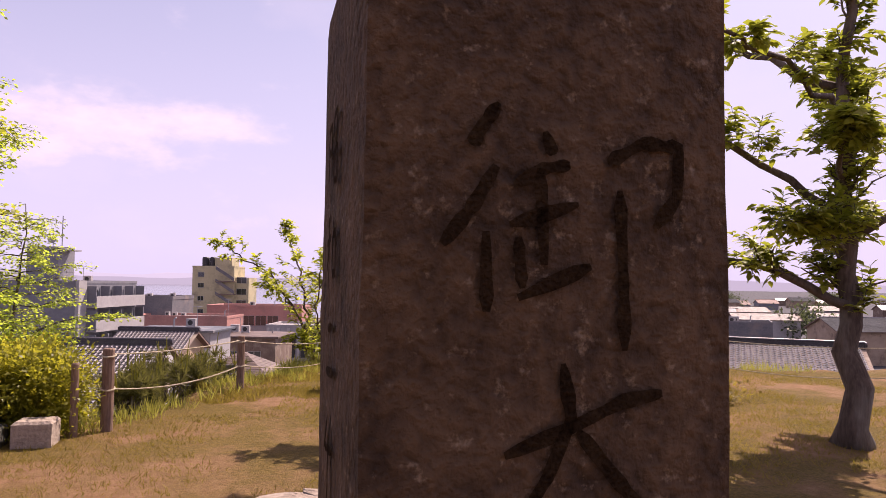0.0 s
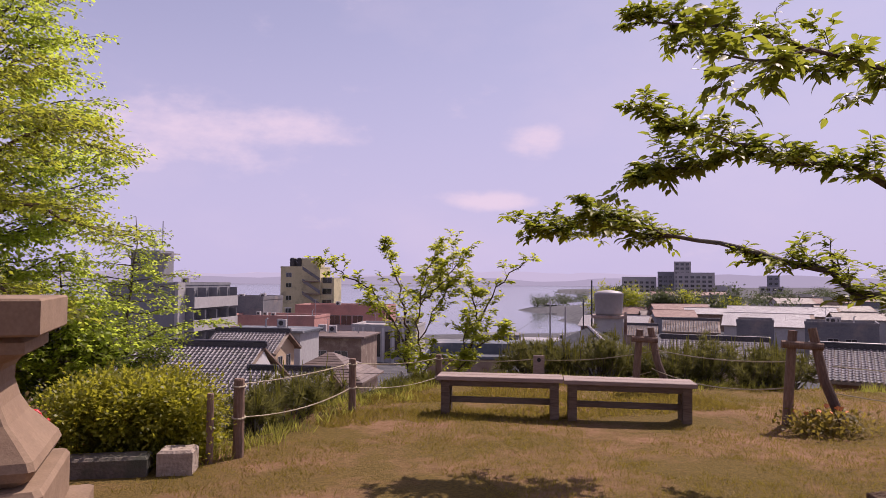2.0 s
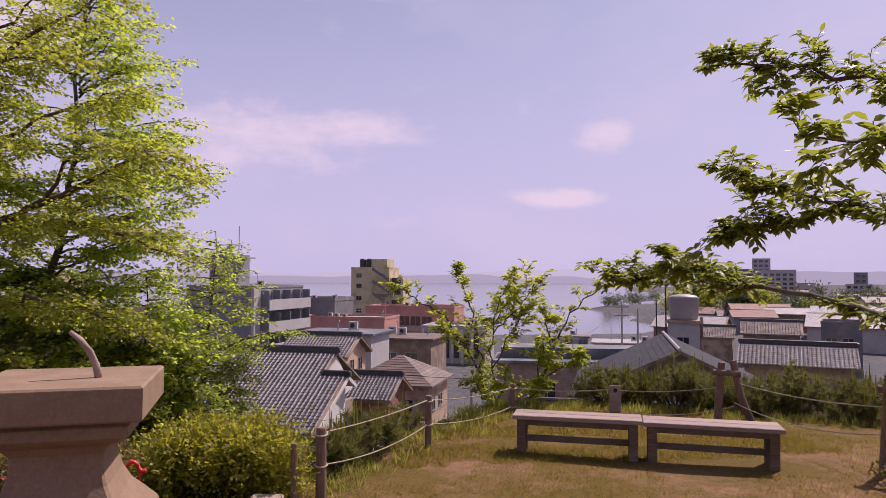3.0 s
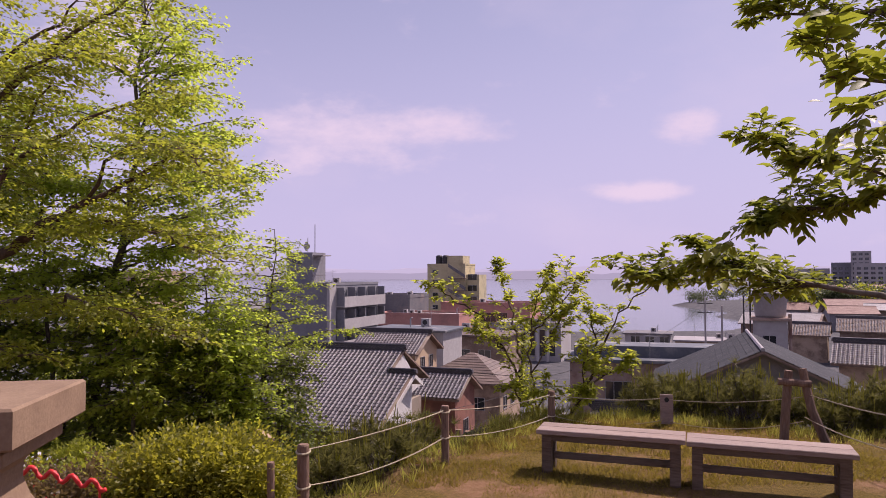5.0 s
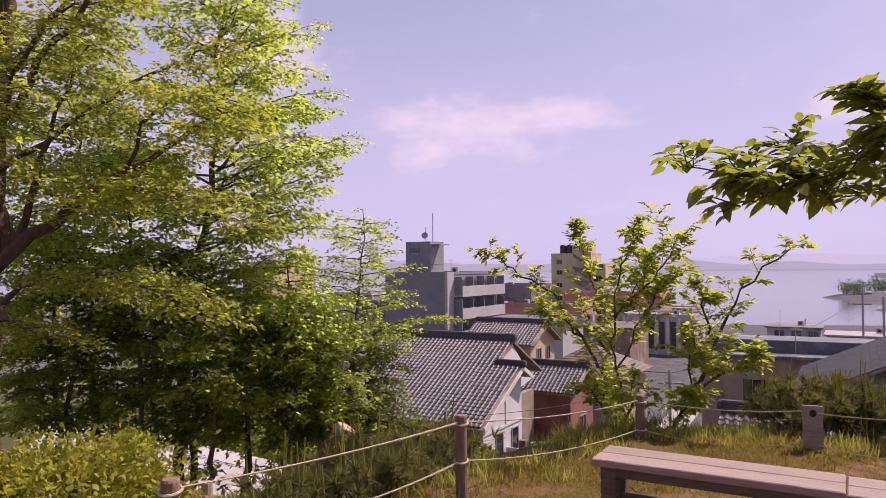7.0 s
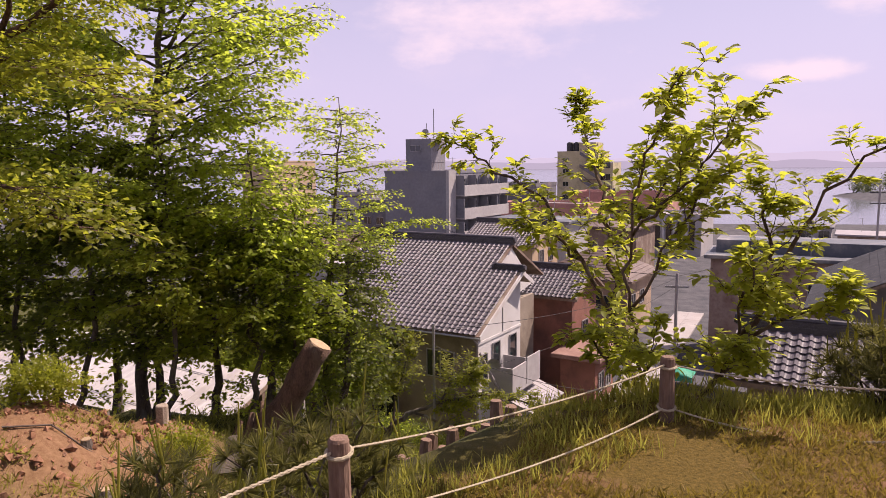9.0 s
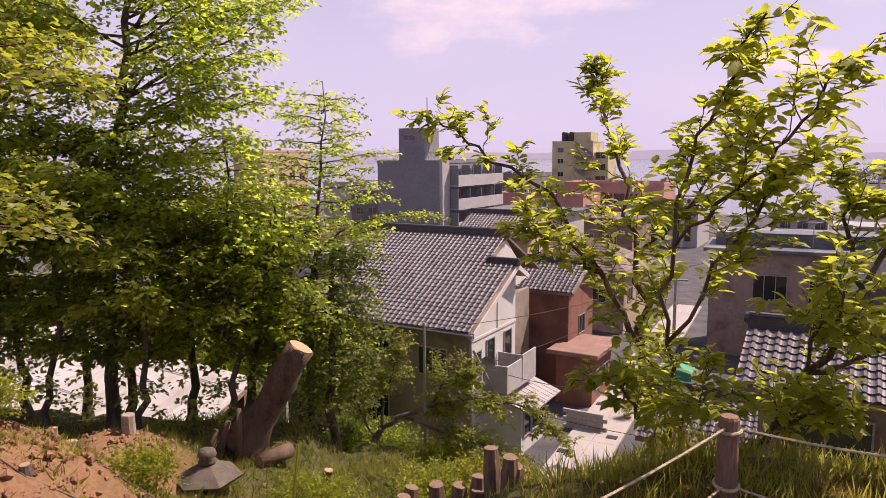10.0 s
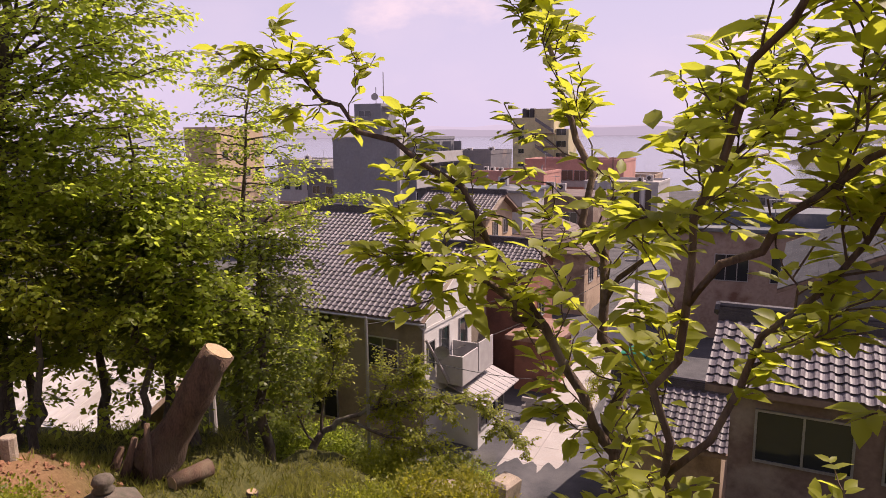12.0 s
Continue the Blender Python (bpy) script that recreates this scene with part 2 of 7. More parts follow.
M = {
    "cherry_leaf": leaf_mat("cherry_leaf", (0.16, 0.18, 0.022), (0.32, 0.335, 0.04), (0.64, 0.68, 0.065), 0.5, 0.6),
    "bough_leaf": leaf_mat("bough_leaf", (0.11, 0.13, 0.016), (0.23, 0.25, 0.028), (0.42, 0.46, 0.042), 0.5, 0.46),
    "tree_leaf": leaf_mat("tree_leaf", (0.07, 0.086, 0.011), (0.24, 0.258, 0.026), (0.55, 0.58, 0.05)),
    "mid_leaf": leaf_mat("mid_leaf", (0.08, 0.11, 0.017), (0.28, 0.33, 0.046), (0.68, 0.8, 0.09), through_light=0.64),
    "brown_leaf": leaf_mat("brown_leaf", (0.08, 0.045, 0.02), (0.19, 0.13, 0.05), (0.2, 0.14, 0.05)),
    "dark_leaf": leaf_mat("dark_leaf", (0.035, 0.052, 0.012), (0.14, 0.165, 0.026), (0.36, 0.42, 0.055)),
    "shade_leaf": leaf_mat("shade_leaf", (0.075, 0.1, 0.017), (0.27, 0.31, 0.044), (0.68, 0.76, 0.09), through_light=0.64),
    "hedge_leaf": leaf_mat("hedge_leaf", (0.07, 0.08, 0.009), (0.29, 0.275, 0.024), (0.5, 0.47, 0.035)),
    "pine_needle": leaf_mat("pine_needle", (0.045, 0.05, 0.012), (0.14, 0.13, 0.035), (0.2, 0.19, 0.05)),
    "grass_blade": leaf_mat("grass_blade", (0.065, 0.06, 0.009), (0.27, 0.185, 0.038), (0.32, 0.25, 0.04), 0.6),
    "tall_grass": leaf_mat("tall_grass", (0.1, 0.12, 0.02), (0.32, 0.29, 0.065), (0.48, 0.46, 0.08), 0.55),
    "weed_blade": leaf_mat("weed_blade", (0.055, 0.07, 0.014), (0.22, 0.2, 0.05), (0.32, 0.32, 0.055), 0.6),
    "bark": mat("bark", (0.05, 0.035, 0.027), (0.13, 0.1, 0.08), 5, 0.95, 0.7, stretch=(1, 1, 0.25), stain=(0.19, 0.18, 0.15), stain_scale=2),
    "cherry_bark": mat("cherry_bark", (0.045, 0.028, 0.02), (0.12, 0.075, 0.05), 9, 0.9, 0.5, stretch=(1, 1, 0.4), stain=(0.16, 0.12, 0.09), stain_scale=6),
    "trunk_bark": mat("trunk_bark", (0.045, 0.026, 0.018), (0.14, 0.08, 0.053), 5, 0.95, 0.8, stretch=(1, 1, 0.3), stain=(0.13, 0.09, 0.06), stain_scale=2, bump_dist=0.03),
    "cut_wood": mat("cut_wood", (0.3, 0.2, 0.12), (0.42, 0.3, 0.19), 12, 0.85, 0.3),
    "weathered_wood": mat("weathered_wood", (0.085, 0.055, 0.037), (0.17, 0.12, 0.085), 7, 0.85, 0.4, stretch=(0.15, 1, 1), stain=(0.1, 0.075, 0.055), stain_scale=2.5, vary=0.12),
    "bench_top": mat("bench_top", (0.2, 0.14, 0.112), (0.3, 0.225, 0.19), 8, 0.7, 0.35, stretch=(0.12, 1, 1), stain=(0.24, 0.17, 0.14), stain_scale=2.0, vary=0.08),
    "post_wood": mat("post_wood", (0.13, 0.075, 0.05), (0.26, 0.17, 0.12), 8, 0.88, 0.45, stretch=(1, 1, 0.2), stain=(0.08, 0.05, 0.04), stain_scale=3),
    "rope": mat("rope", (0.3, 0.25, 0.16), (0.48, 0.41, 0.29), 30, 0.9, 0.3),
    "monument": mat("monument", (0.03, 0.015, 0.0065), (0.12, 0.068, 0.034), 22, 0.95, 0.9, fine=7, stain=(0.24, 0.17, 0.11), stain_scale=120, stain_lo=0.58, bump_dist=0.01),
    "pedestal": mat("pedestal", (0.18, 0.115, 0.07), (0.26, 0.175, 0.11), 4, 0.85, 0.35, fine=14, stain=(0.19, 0.12, 0.075), stain_scale=3, bump_dist=0.006),
    "rock": mat("rock", (0.22, 0.17, 0.13), (0.42, 0.34, 0.27), 4, 0.92, 0.7, stain=(0.14, 0.12, 0.09), stain_scale=2),
    "dark_stone": mat("dark_stone", (0.07, 0.055, 0.042), (0.15, 0.12, 0.095), 5, 0.92, 0.6, stain=(0.07, 0.07, 0.05), stain_scale=2),
    "kawara": mat("kawara", (0.085, 0.075, 0.085), (0.125, 0.108, 0.12), 2.5, 0.5, 0.15, vary=0.25, spec=0.3, stain=(0.16, 0.135, 0.14), stain_scale=0.8),
    "kawara_far": mat("kawara_far", (0.08, 0.07, 0.08), (0.13, 0.113, 0.125), 1.5, 0.5, 0.15, vary=0.3, island=True, spec=0.3),
    "kawara_ridge": mat("kawara_ridge", (0.05, 0.045, 0.05), (0.09, 0.08, 0.085), 3, 0.45, 0.2, vary=0.2),
    "slate": mat("slate", (0.035, 0.036, 0.04), (0.065, 0.066, 0.072), 2, 0.85, 0.2, spec=0.12, vary=0.15, island=True),
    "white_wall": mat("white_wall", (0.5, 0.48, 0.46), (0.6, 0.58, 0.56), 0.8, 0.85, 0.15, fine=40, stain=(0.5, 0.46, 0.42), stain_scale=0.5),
    # cream plaster, darkened: the shade on the house front is put into the colour
    "shaded_cream_wall": mat("shaded_cream_wall", (0.24, 0.195, 0.15), (0.33, 0.275, 0.215), 0.8, 0.88, 0.2, fine=40, stain=(0.18, 0.14, 0.105), stain_scale=0.4),
    "ochre_wall": mat("ochre_wall", (0.42, 0.3, 0.19), (0.5, 0.37, 0.25), 1, 0.88, 0.2, fine=30),
    "brick_red_wall": mat("brick_red_wall", (0.2, 0.085, 0.06), (0.29, 0.13, 0.095), 1.2, 0.85, 0.3, fine=30, stain=(0.15, 0.07, 0.055)),
    "brown_wall": mat("brown_wall", (0.15, 0.1, 0.075), (0.24, 0.17, 0.13), 1, 0.85, 0.25, stain=(0.32, 0.26, 0.2)),
    "tan_wall": mat("tan_wall", (0.33, 0.24, 0.17), (0.44, 0.33, 0.24), 0.8, 0.88, 0.2, fine=30, stain=(0.2, 0.14, 0.1), stain_scale=0.6),
    "grey_wall": mat("grey_wall", (0.17, 0.17, 0.19), (0.23, 0.23, 0.245), 0.4, 0.85, 0.1, stain=(0.21, 0.2, 0.21), stain_scale=0.3),
    "pale_wall": mat("pale_wall", (0.33, 0.31, 0.305), (0.42, 0.4, 0.39), 0.4, 0.85, 0.1, stain=(0.36, 0.33, 0.31), stain_scale=0.3),
    "dark_grey_wall": mat("dark_grey_wall", (0.11, 0.11, 0.12), (0.18, 0.17, 0.175), 0.5, 0.8, 0.1, stain=(0.24, 0.2, 0.18), stain_scale=0.3),
    "yellow_wall": mat("yellow_wall", (0.44, 0.38, 0.22), (0.54, 0.47, 0.29), 0.4, 0.88, 0.1, stain=(0.27, 0.24, 0.16), stain_scale=0.35),
    "pink_wall": mat("pink_wall", (0.42, 0.2, 0.17), (0.52, 0.27, 0.22), 0.4, 0.88, 0.1, stain=(0.34, 0.19, 0.16), stain_scale=0.3),
    "rust_wall": mat("rust_wall", (0.26, 0.18, 0.14), (0.4, 0.31, 0.26), 0.6, 0.85, 0.2, stain=(0.16, 0.085, 0.06), stain_scale=0.6),
    "blue_grey_roof": mat("blue_grey_roof", (0.08, 0.09, 0.105), (0.12, 0.13, 0.145), 0.5, 0.6, 0.1, stain=(0.3, 0.28, 0.26), stain_scale=0.3),
    "brown_roof": mat("brown_roof", (0.09, 0.06, 0.05), (0.15, 0.105, 0.085), 1, 0.6, 0.2, stain=(0.18, 0.13, 0.1), vary=0.15, island=True),
    "rust_roof": mat("rust_roof", (0.2, 0.11, 0.085), (0.3, 0.185, 0.15), 1, 0.7, 0.2, stain=(0.22, 0.12, 0.09)),
    "white_metal": mat("white_metal", (0.28, 0.255, 0.25), (0.35, 0.32, 0.315), 0.6, 0.5, 0.1, stain=(0.27, 0.24, 0.23), stain_scale=0.4),
    "canopy_sheet": mat("canopy_sheet", (0.44, 0.41, 0.4), (0.56, 0.52, 0.51), 0.6, 0.55, 0.1, stain=(0.36, 0.32, 0.3), stain_scale=0.5, stretch=(1, 0.3, 1)),
    "dark_metal": mat("dark_metal", (0.03, 0.03, 0.032), (0.06, 0.055, 0.055), 4, 0.5, 0.1, metal=0.3),
    "grey_metal": mat("grey_metal", (0.28, 0.28, 0.29), (0.4, 0.39, 0.39), 3, 0.45, 0.15, metal=0.6),
    "concrete": mat("concrete", (0.29, 0.265, 0.25), (0.38, 0.35, 0.335), 0.7, 0.9, 0.25, fine=20, stain=(0.33, 0.29, 0.27), stain_scale=0.5),
    "red_paint": mat("red_paint", (0.5, 0.02, 0.02), (0.65, 0.04, 0.035), 6, 0.4, 0.1),
    "green_tarp": mat("green_tarp", (0.0, 0.22, 0.13), (0.02, 0.3, 0.18), 2, 0.6, 0.2),
    "orange": mat("orange", (0.6, 0.2, 0.06), (0.75, 0.28, 0.1), 4, 0.7, 0.1),
    "soil": mat("soil", (0.2, 0.09, 0.05), (0.3, 0.15, 0.085), 2, 0.98, 0.8, stain=(0.2, 0.11, 0.07), stain_scale=1.5),
    "forest": leaf_mat("forest", (0.03, 0.045, 0.02), (0.08, 0.095, 0.04), (0.1, 0.12, 0.05)),
    "black": mat("black", (0.012, 0.012, 0.012), (0.025, 0.024, 0.023), 8, 0.6, 0.1),
    # darker stone colour for the shade inside the marker's engraved grooves
    "carving_shade": mat("carving_shade", (0.02, 0.011, 0.0055), (0.066, 0.038, 0.02), 60, 1.0, 0.9, spec=0.05, stain=(0.075, 0.045, 0.022), stain_scale=90, stain_lo=0.52),
}


def glass_mat():
    m = bpy.data.materials.new("window_glass")
    m.use_nodes = True
    p = m.node_tree.nodes["Principled BSDF"]
    p.inputs["Base Color"].default_value = (0.025, 0.028, 0.03, 1)
    p.inputs["Roughness"].default_value, p.inputs["Specular IOR Level"].default_value = 0.06, 0.8
    return m


def water_mat():
    m = bpy.data.materials.new("lake_water")
    m.use_nodes = True
    n, l = m.node_tree.nodes, m.node_tree.links
    p = n["Principled BSDF"]
    p.inputs["Base Color"].default_value = (0.1, 0.11, 0.12, 1)
    p.inputs["Roughness"].default_value, p.inputs["IOR"].default_value = 0.12, 1.33
    tc, nz, bp = n.new("ShaderNodeTexCoord"), n.new("ShaderNodeTexNoise"), n.new("ShaderNodeBump")
    nz.inputs["Scale"].default_value, nz.inputs["Detail"].default_value = 0.5, 4
    bp.inputs["Strength"].default_value, bp.inputs["Distance"].default_value = 0.25, 0.1
    l.new(tc.outputs["Object"], nz.inputs["Vector"]), l.new(nz.outputs[0], bp.inputs["Height"]), l.new(bp.outputs[0], p.inputs["Normal"])
    return m


def ground_mat():
    """Dry lawn with bare reddish soil, weeds on the slope, town ground beyond."""
    m = bpy.data.materials.new("ground")
    m.use_nodes = True
    n, l = m.node_tree.nodes, m.node_tree.links
    p = n["Principled BSDF"]
    p.inputs["Roughness"].default_value, p.inputs["Specular IOR Level"].default_value = 0.97, 0.15
    tc = n.new("ShaderNodeTexCoord")

    def nz(s, d, r=0.6):
        q = n.new("ShaderNodeTexNoise")
        q.inputs["Scale"].default_value, q.inputs["Detail"].default_value, q.inputs["Roughness"].default_value = s, d, r
        l.new(tc.outputs["Object"], q.inputs["Vector"])
        return q.outputs[0]

    def ramp(src, lo, hi, a=(0, 0, 0), b=(1, 1, 1)):
        q = n.new("ShaderNodeValToRGB")
        q.color_ramp.elements[0].position, q.color_ramp.elements[1].position = lo, hi
        q.color_ramp.elements[0].color, q.color_ramp.elements[1].color = rgb(a), rgb(b)
        l.new(src, q.inputs[0])
        return q.outputs[0]

    def mix(f, a, b):
        q = n.new("ShaderNodeMix")
        q.data_type = "RGBA"
        l.new(f, q.inputs[0]), l.new(a, q.inputs[6]), l.new(b, q.inputs[7])
        return q.outputs[2]

    grass = ramp(nz(38, 6, 0.75), 0.3, 0.7, (0.048, 0.037, 0.008), (0.19, 0.125, 0.031))
    earth = ramp(nz(14, 8, 0.7), 0.3, 0.7, (0.16, 0.082, 0.042), (0.28, 0.165, 0.092))
    lawn = mix(ramp(nz(0.75, 7, 0.7), 0.46, 0.62), grass, earth)
    weeds = ramp(nz(9, 7, 0.7), 0.3, 0.75, (0.03, 0.038, 0.011), (0.115, 0.105, 0.036))
    at = n.new("ShaderNodeAttribute")
    at.attribute_name = "cover"
    sep = n.new("ShaderNodeSeparateColor")
    l.new(at.outputs["Color"], sep.inputs[0])
    town = ramp(nz(0.6, 6), 0.3, 0.7, (0.055, 0.056, 0.062), (0.12, 0.115, 0.118))
    col = mix(sep.outputs[0], lawn, weeds)
    col = mix(sep.outputs[1], col, earth)
    col = mix(sep.outputs[2], col, town)
    l.new(col, p.inputs["Base Color"])
    bp = n.new("ShaderNodeBump")
    bp.inputs["Strength"].default_value, bp.inputs["Distance"].default_value = 0.8, 0.03
    l.new(nz(30, 8, 0.75), bp.inputs["Height"]), l.new(bp.outputs[0], p.inputs["Normal"])
    return m


def haze_glow_mat(name, col, power):
    """Plain backdrop for the far shore: haze of kilometres of air painted as glow."""
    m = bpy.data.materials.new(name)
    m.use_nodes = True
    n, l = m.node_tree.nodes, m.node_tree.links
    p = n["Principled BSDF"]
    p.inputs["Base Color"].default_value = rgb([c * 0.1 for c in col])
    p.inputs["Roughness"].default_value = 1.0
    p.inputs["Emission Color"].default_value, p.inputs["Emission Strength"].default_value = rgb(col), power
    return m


M["glass"], M["water"], M["ground"] = glass_mat(), water_mat(), ground_mat()
M["hill_far_haze"], M["hill_mid_haze"] = haze_glow_mat("hill_far_haze", (0.46, 0.42, 0.53), 0.95), haze_glow_mat("hill_mid_haze", (0.36, 0.33, 0.42), 0.9)


# ---- mesh helpers ----
class Shape:
    """Collects vertices and faces of one mesh."""

    def __init__(self):
        self.v, self.f = [], []

    def add(self, verts, faces):
        o = len(self.v)
        self.v += [tuple(p) for p in verts]
        self.f += [tuple(i + o for i in q) for q in faces]
        return self

    def box(self, x0, x1, y0, y1, z0, z1, m=None, bevel=0.0):
        if bevel:
            b = bevel
            ring = lambda z, k: [(x0 + k, y0 + k, z), (x1 - k, y0 + k, z), (x1 - k, y1 - k, z), (x0 + k, y1 - k, z)]
            rows = [ring(z0, b), ring(z0 + b, 0), ring(z1 - b, 0), ring(z1, b)]
            vs = [p for r in rows for p in r]
            fs = [(3, 2, 1, 0), (12, 13, 14, 15)]
            for r in range(3):
                for i in range(4):
                    j = (i + 1) % 4
                    fs.append((4 * r + i, 4 * r + j, 4 * r + 4 + j, 4 * r + 4 + i))
        else:
            vs = [(x, y, z) for z in (z0, z1) for x, y in ((x0, y0), (x1, y0), (x1, y1), (x0, y1))]
            fs = [(3, 2, 1, 0), (4, 5, 6, 7), (0, 1, 5, 4), (1, 2, 6, 5), (2, 3, 7, 6), (3, 0, 4, 7)]
        if m:
            vs = [m @ Vector(p) for p in vs]
        return self.add(vs, fs)

    def tube(self, pts, radii, sides=8, wobble=0.0):
        pts = [Vector(p) for p in pts]
        vs, fs = [], []
        for i, p in enumerate(pts):
            d = (pts[min(i + 1, len(pts) - 1)] - pts[max(i - 1, 0)]).normalized()
            a = d.cross(Vector((0.3, 1, 0.2)) if abs(d.z) > 0.8 else Vector((0, 0, 1))).normalized()
            b = d.cross(a)
            r = radii[i] if hasattr(radii, "__len__") else radii
            for s in range(sides):
                t = 2 * math.pi * s / sides
                k = r * (1 + wobble * noise.noise(Vector((math.cos(t) * 1.5, math.sin(t) * 1.5, i * 0.7)) + p * 0.5))
                vs.append(p + (a * math.cos(t) + b * math.sin(t)) * k)
        for i in range(len(pts) - 1):
            for s in range(sides):
                t = (s + 1) % sides
                fs.append((i * sides + s, i * sides + t, (i + 1) * sides + t, (i + 1) * sides + s))
        fs.append(tuple(range(sides))[::-1])
        fs.append(tuple(range((len(pts) - 1) * sides, len(pts) * sides)))
        return self.add(vs, fs)

    def lathe(self, prof, sides=16, square=False):
        """Rings of (half width, z) about the z axis; square: four-sided with softened corners."""
        vs, fs = [], []
        if square:
            ring = [(-1, -0.94), (-0.94, -1), (0.94, -1), (1, -0.94), (1, 0.94), (0.94, 1), (-0.94, 1), (-1, 0.94)]
        else:
            ring = [(math.cos(2 * math.pi * s / sides), math.sin(2 * math.pi * s / sides)) for s in range(sides)]
        k = len(ring)
        for r, z in prof:
            vs += [(x * r, y * r, z) for x, y in ring]
        for i in range(len(prof) - 1):
            for s in range(k):
                t = (s + 1) % k
                fs.append((i * k + s, i * k + t, (i + 1) * k + t, (i + 1) * k + s))
        fs.append(tuple(range(k))[::-1])
        fs.append(tuple(range((len(prof) - 1) * k, len(prof) * k)))
        return self.add(vs, fs)

    def mesh(self, name, material, smooth=False):
        me = bpy.data.meshes.new(name)
        me.from_pydata(self.v, [], self.f)
        me.materials.append(material)
        if smooth:
            me.shade_smooth()
        return me


def part(name, shape, material, parent, label="", m=None, smooth=False):
    """One mesh object under a thing or a part."""
    data = shape.mesh(name, material, smooth) if isinstance(shape, Shape) else shape
    ob = new(name, data)
    ob.parent = parent
    if m is not None:
        ob.matrix_local = m
    if label:
        tagged(ob, label)
    return ob


def thing(name, label, category, m=None, group="", kind=""):
    ob = new(name)
    ob.empty_display_size = 0.1
    if m is not None:
        ob.matrix_world = m
    return tagged(ob, label, category, group, kind)


def solid(name, shape, material, label, category, m=None, group="", kind="", smooth=False):
    ob = new(name, shape.mesh(name, material, smooth))
    if m is not None:
        ob.matrix_world = m
    return tagged(ob, label, category, group, kind)


# ---- terrain ----
EDGE = [(-5000.0, 7.6), (-3.0, 7.6), (-0.9, 7.3), (-0.66, 6.75), (0.6, 8.75), (1.5, 10.3), (2.3, 11.0), (3.9, 10.8), (5.5, 10.0), (8.5, 8.4), (16.0, 7.0), (40.0, 4.0), (5000.0, 4.0)]
PROFILE_D = [0.0, 0.5, 1.6, 4.0, 8.0, 12.0, 16.0, 20.0, 26.0]
PROFILE_Z = [0.0, -0.15, -0.9, -2.7, -5.0, -6.3, -8.9, -11.0, -11.5]
LAKE = -13.0
SHORE = [(-4000.0, 330.0), (-300.0, 300.0), (-60.0, 220.0), (20.0, 178.0), (72.0, 170.0), (96.0, 200.0), (112.0, 262.0), (118.0, 300.0), (124.0, 335.0), (140.0, 350.0), (185.0, 385.0), (300.0, 600.0), (380.0, 1000.0), (800.0, 1500.0), (4000.0, 2600.0)]


def beyond_edge(x, y):
    """Distance past the edge of the lawn; negative on the lawn."""
    best, inside = 1e9, True
    for (ax, ay), (bx, by) in zip(EDGE, EDGE[1:]):
        ux, uy = bx - ax, by - ay
        t = max(0.0, min(1.0, ((x - ax) * ux + (y - ay) * uy) / (ux * ux + uy * uy)))
        best = min(best, math.hypot(x - ax - t * ux, y - ay - t * uy))
        if ax <= x < bx and y > ay + uy * (x - ax) / ux:
            inside = False
    return -best if inside else best


def shore_y(x):
    return float(np.interp(x, [p[0] for p in SHORE], [p[1] for p in SHORE]))


def ground_z(x, y):
    d = beyond_edge(x, y)
    z = float(np.interp(d, PROFILE_D, PROFILE_Z)) if d > 0 else 0.0
    z += 0.05 * noise.noise(Vector((x * 0.5, y * 0.5, 0))) * min(1.0, abs(d) + 0.3)
    if 0 < d < 26:
        z += 0.22 * noise.noise(Vector((x * 0.6, y * 0.6, 3))) * min(1, d / 3)
        z += 0.16 * noise.noise(Vector((x * 2.1, y * 2.1, 8))) + 0.08 * noise.noise(Vector((x * 5, y * 5, 1)))
        z += 2.9 * math.exp(-((x + 6.8) ** 2 + (y - 16.0) ** 2) / 8.0) + 0.7 * math.exp(-((x + 3.4) ** 2 + (y - 22.3) ** 2) / 6.0) + 2.4 * math.exp(-((x + 3.9) ** 2 + (y - 27.0) ** 2) / 8.0)
        if x < -1.0 and y > 14:  # wooded shoulder above the sheds
            z = max(z, -5.75 - 2.2 * max(0.0, y - 25.3) - 1.2 * max(0.0, x + 5.0) + 0.2 * noise.noise(Vector((x * 0.9, y * 0.9, 6))) + 0.08 * noise.noise(Vector((x * 3.5, y * 3.5, 1))))
            z += 1.6 * math.exp(-((x + 7.9) ** 2 + (y - 20.2) ** 2) / 4.0)
    z += 0.15 * max(0.0, 1 - math.hypot(x - 0.2, y + 0.2) / 2.6)  # low mound round the stone marker
    if y > 150:
        s = y - shore_y(x)
        z += float(np.interp(s, [-6, 6], [0, -4]))
    return z + 0.03


def steps(lo, hi, fine_lo, fine_hi, fine):
    mid = list(np.arange(fine_lo, fine_hi, fine))
    out, s, p = [], fine, fine_hi
    while p < hi:
        out.append(p)
        s *= 1.17
        p += s
    out.append(hi)
    left, s, p = [], fine, fine_lo
    while p > lo:
        s *= 1.17
        p -= s
        left.append(max(p, lo))
    return left[::-1] + mid + out


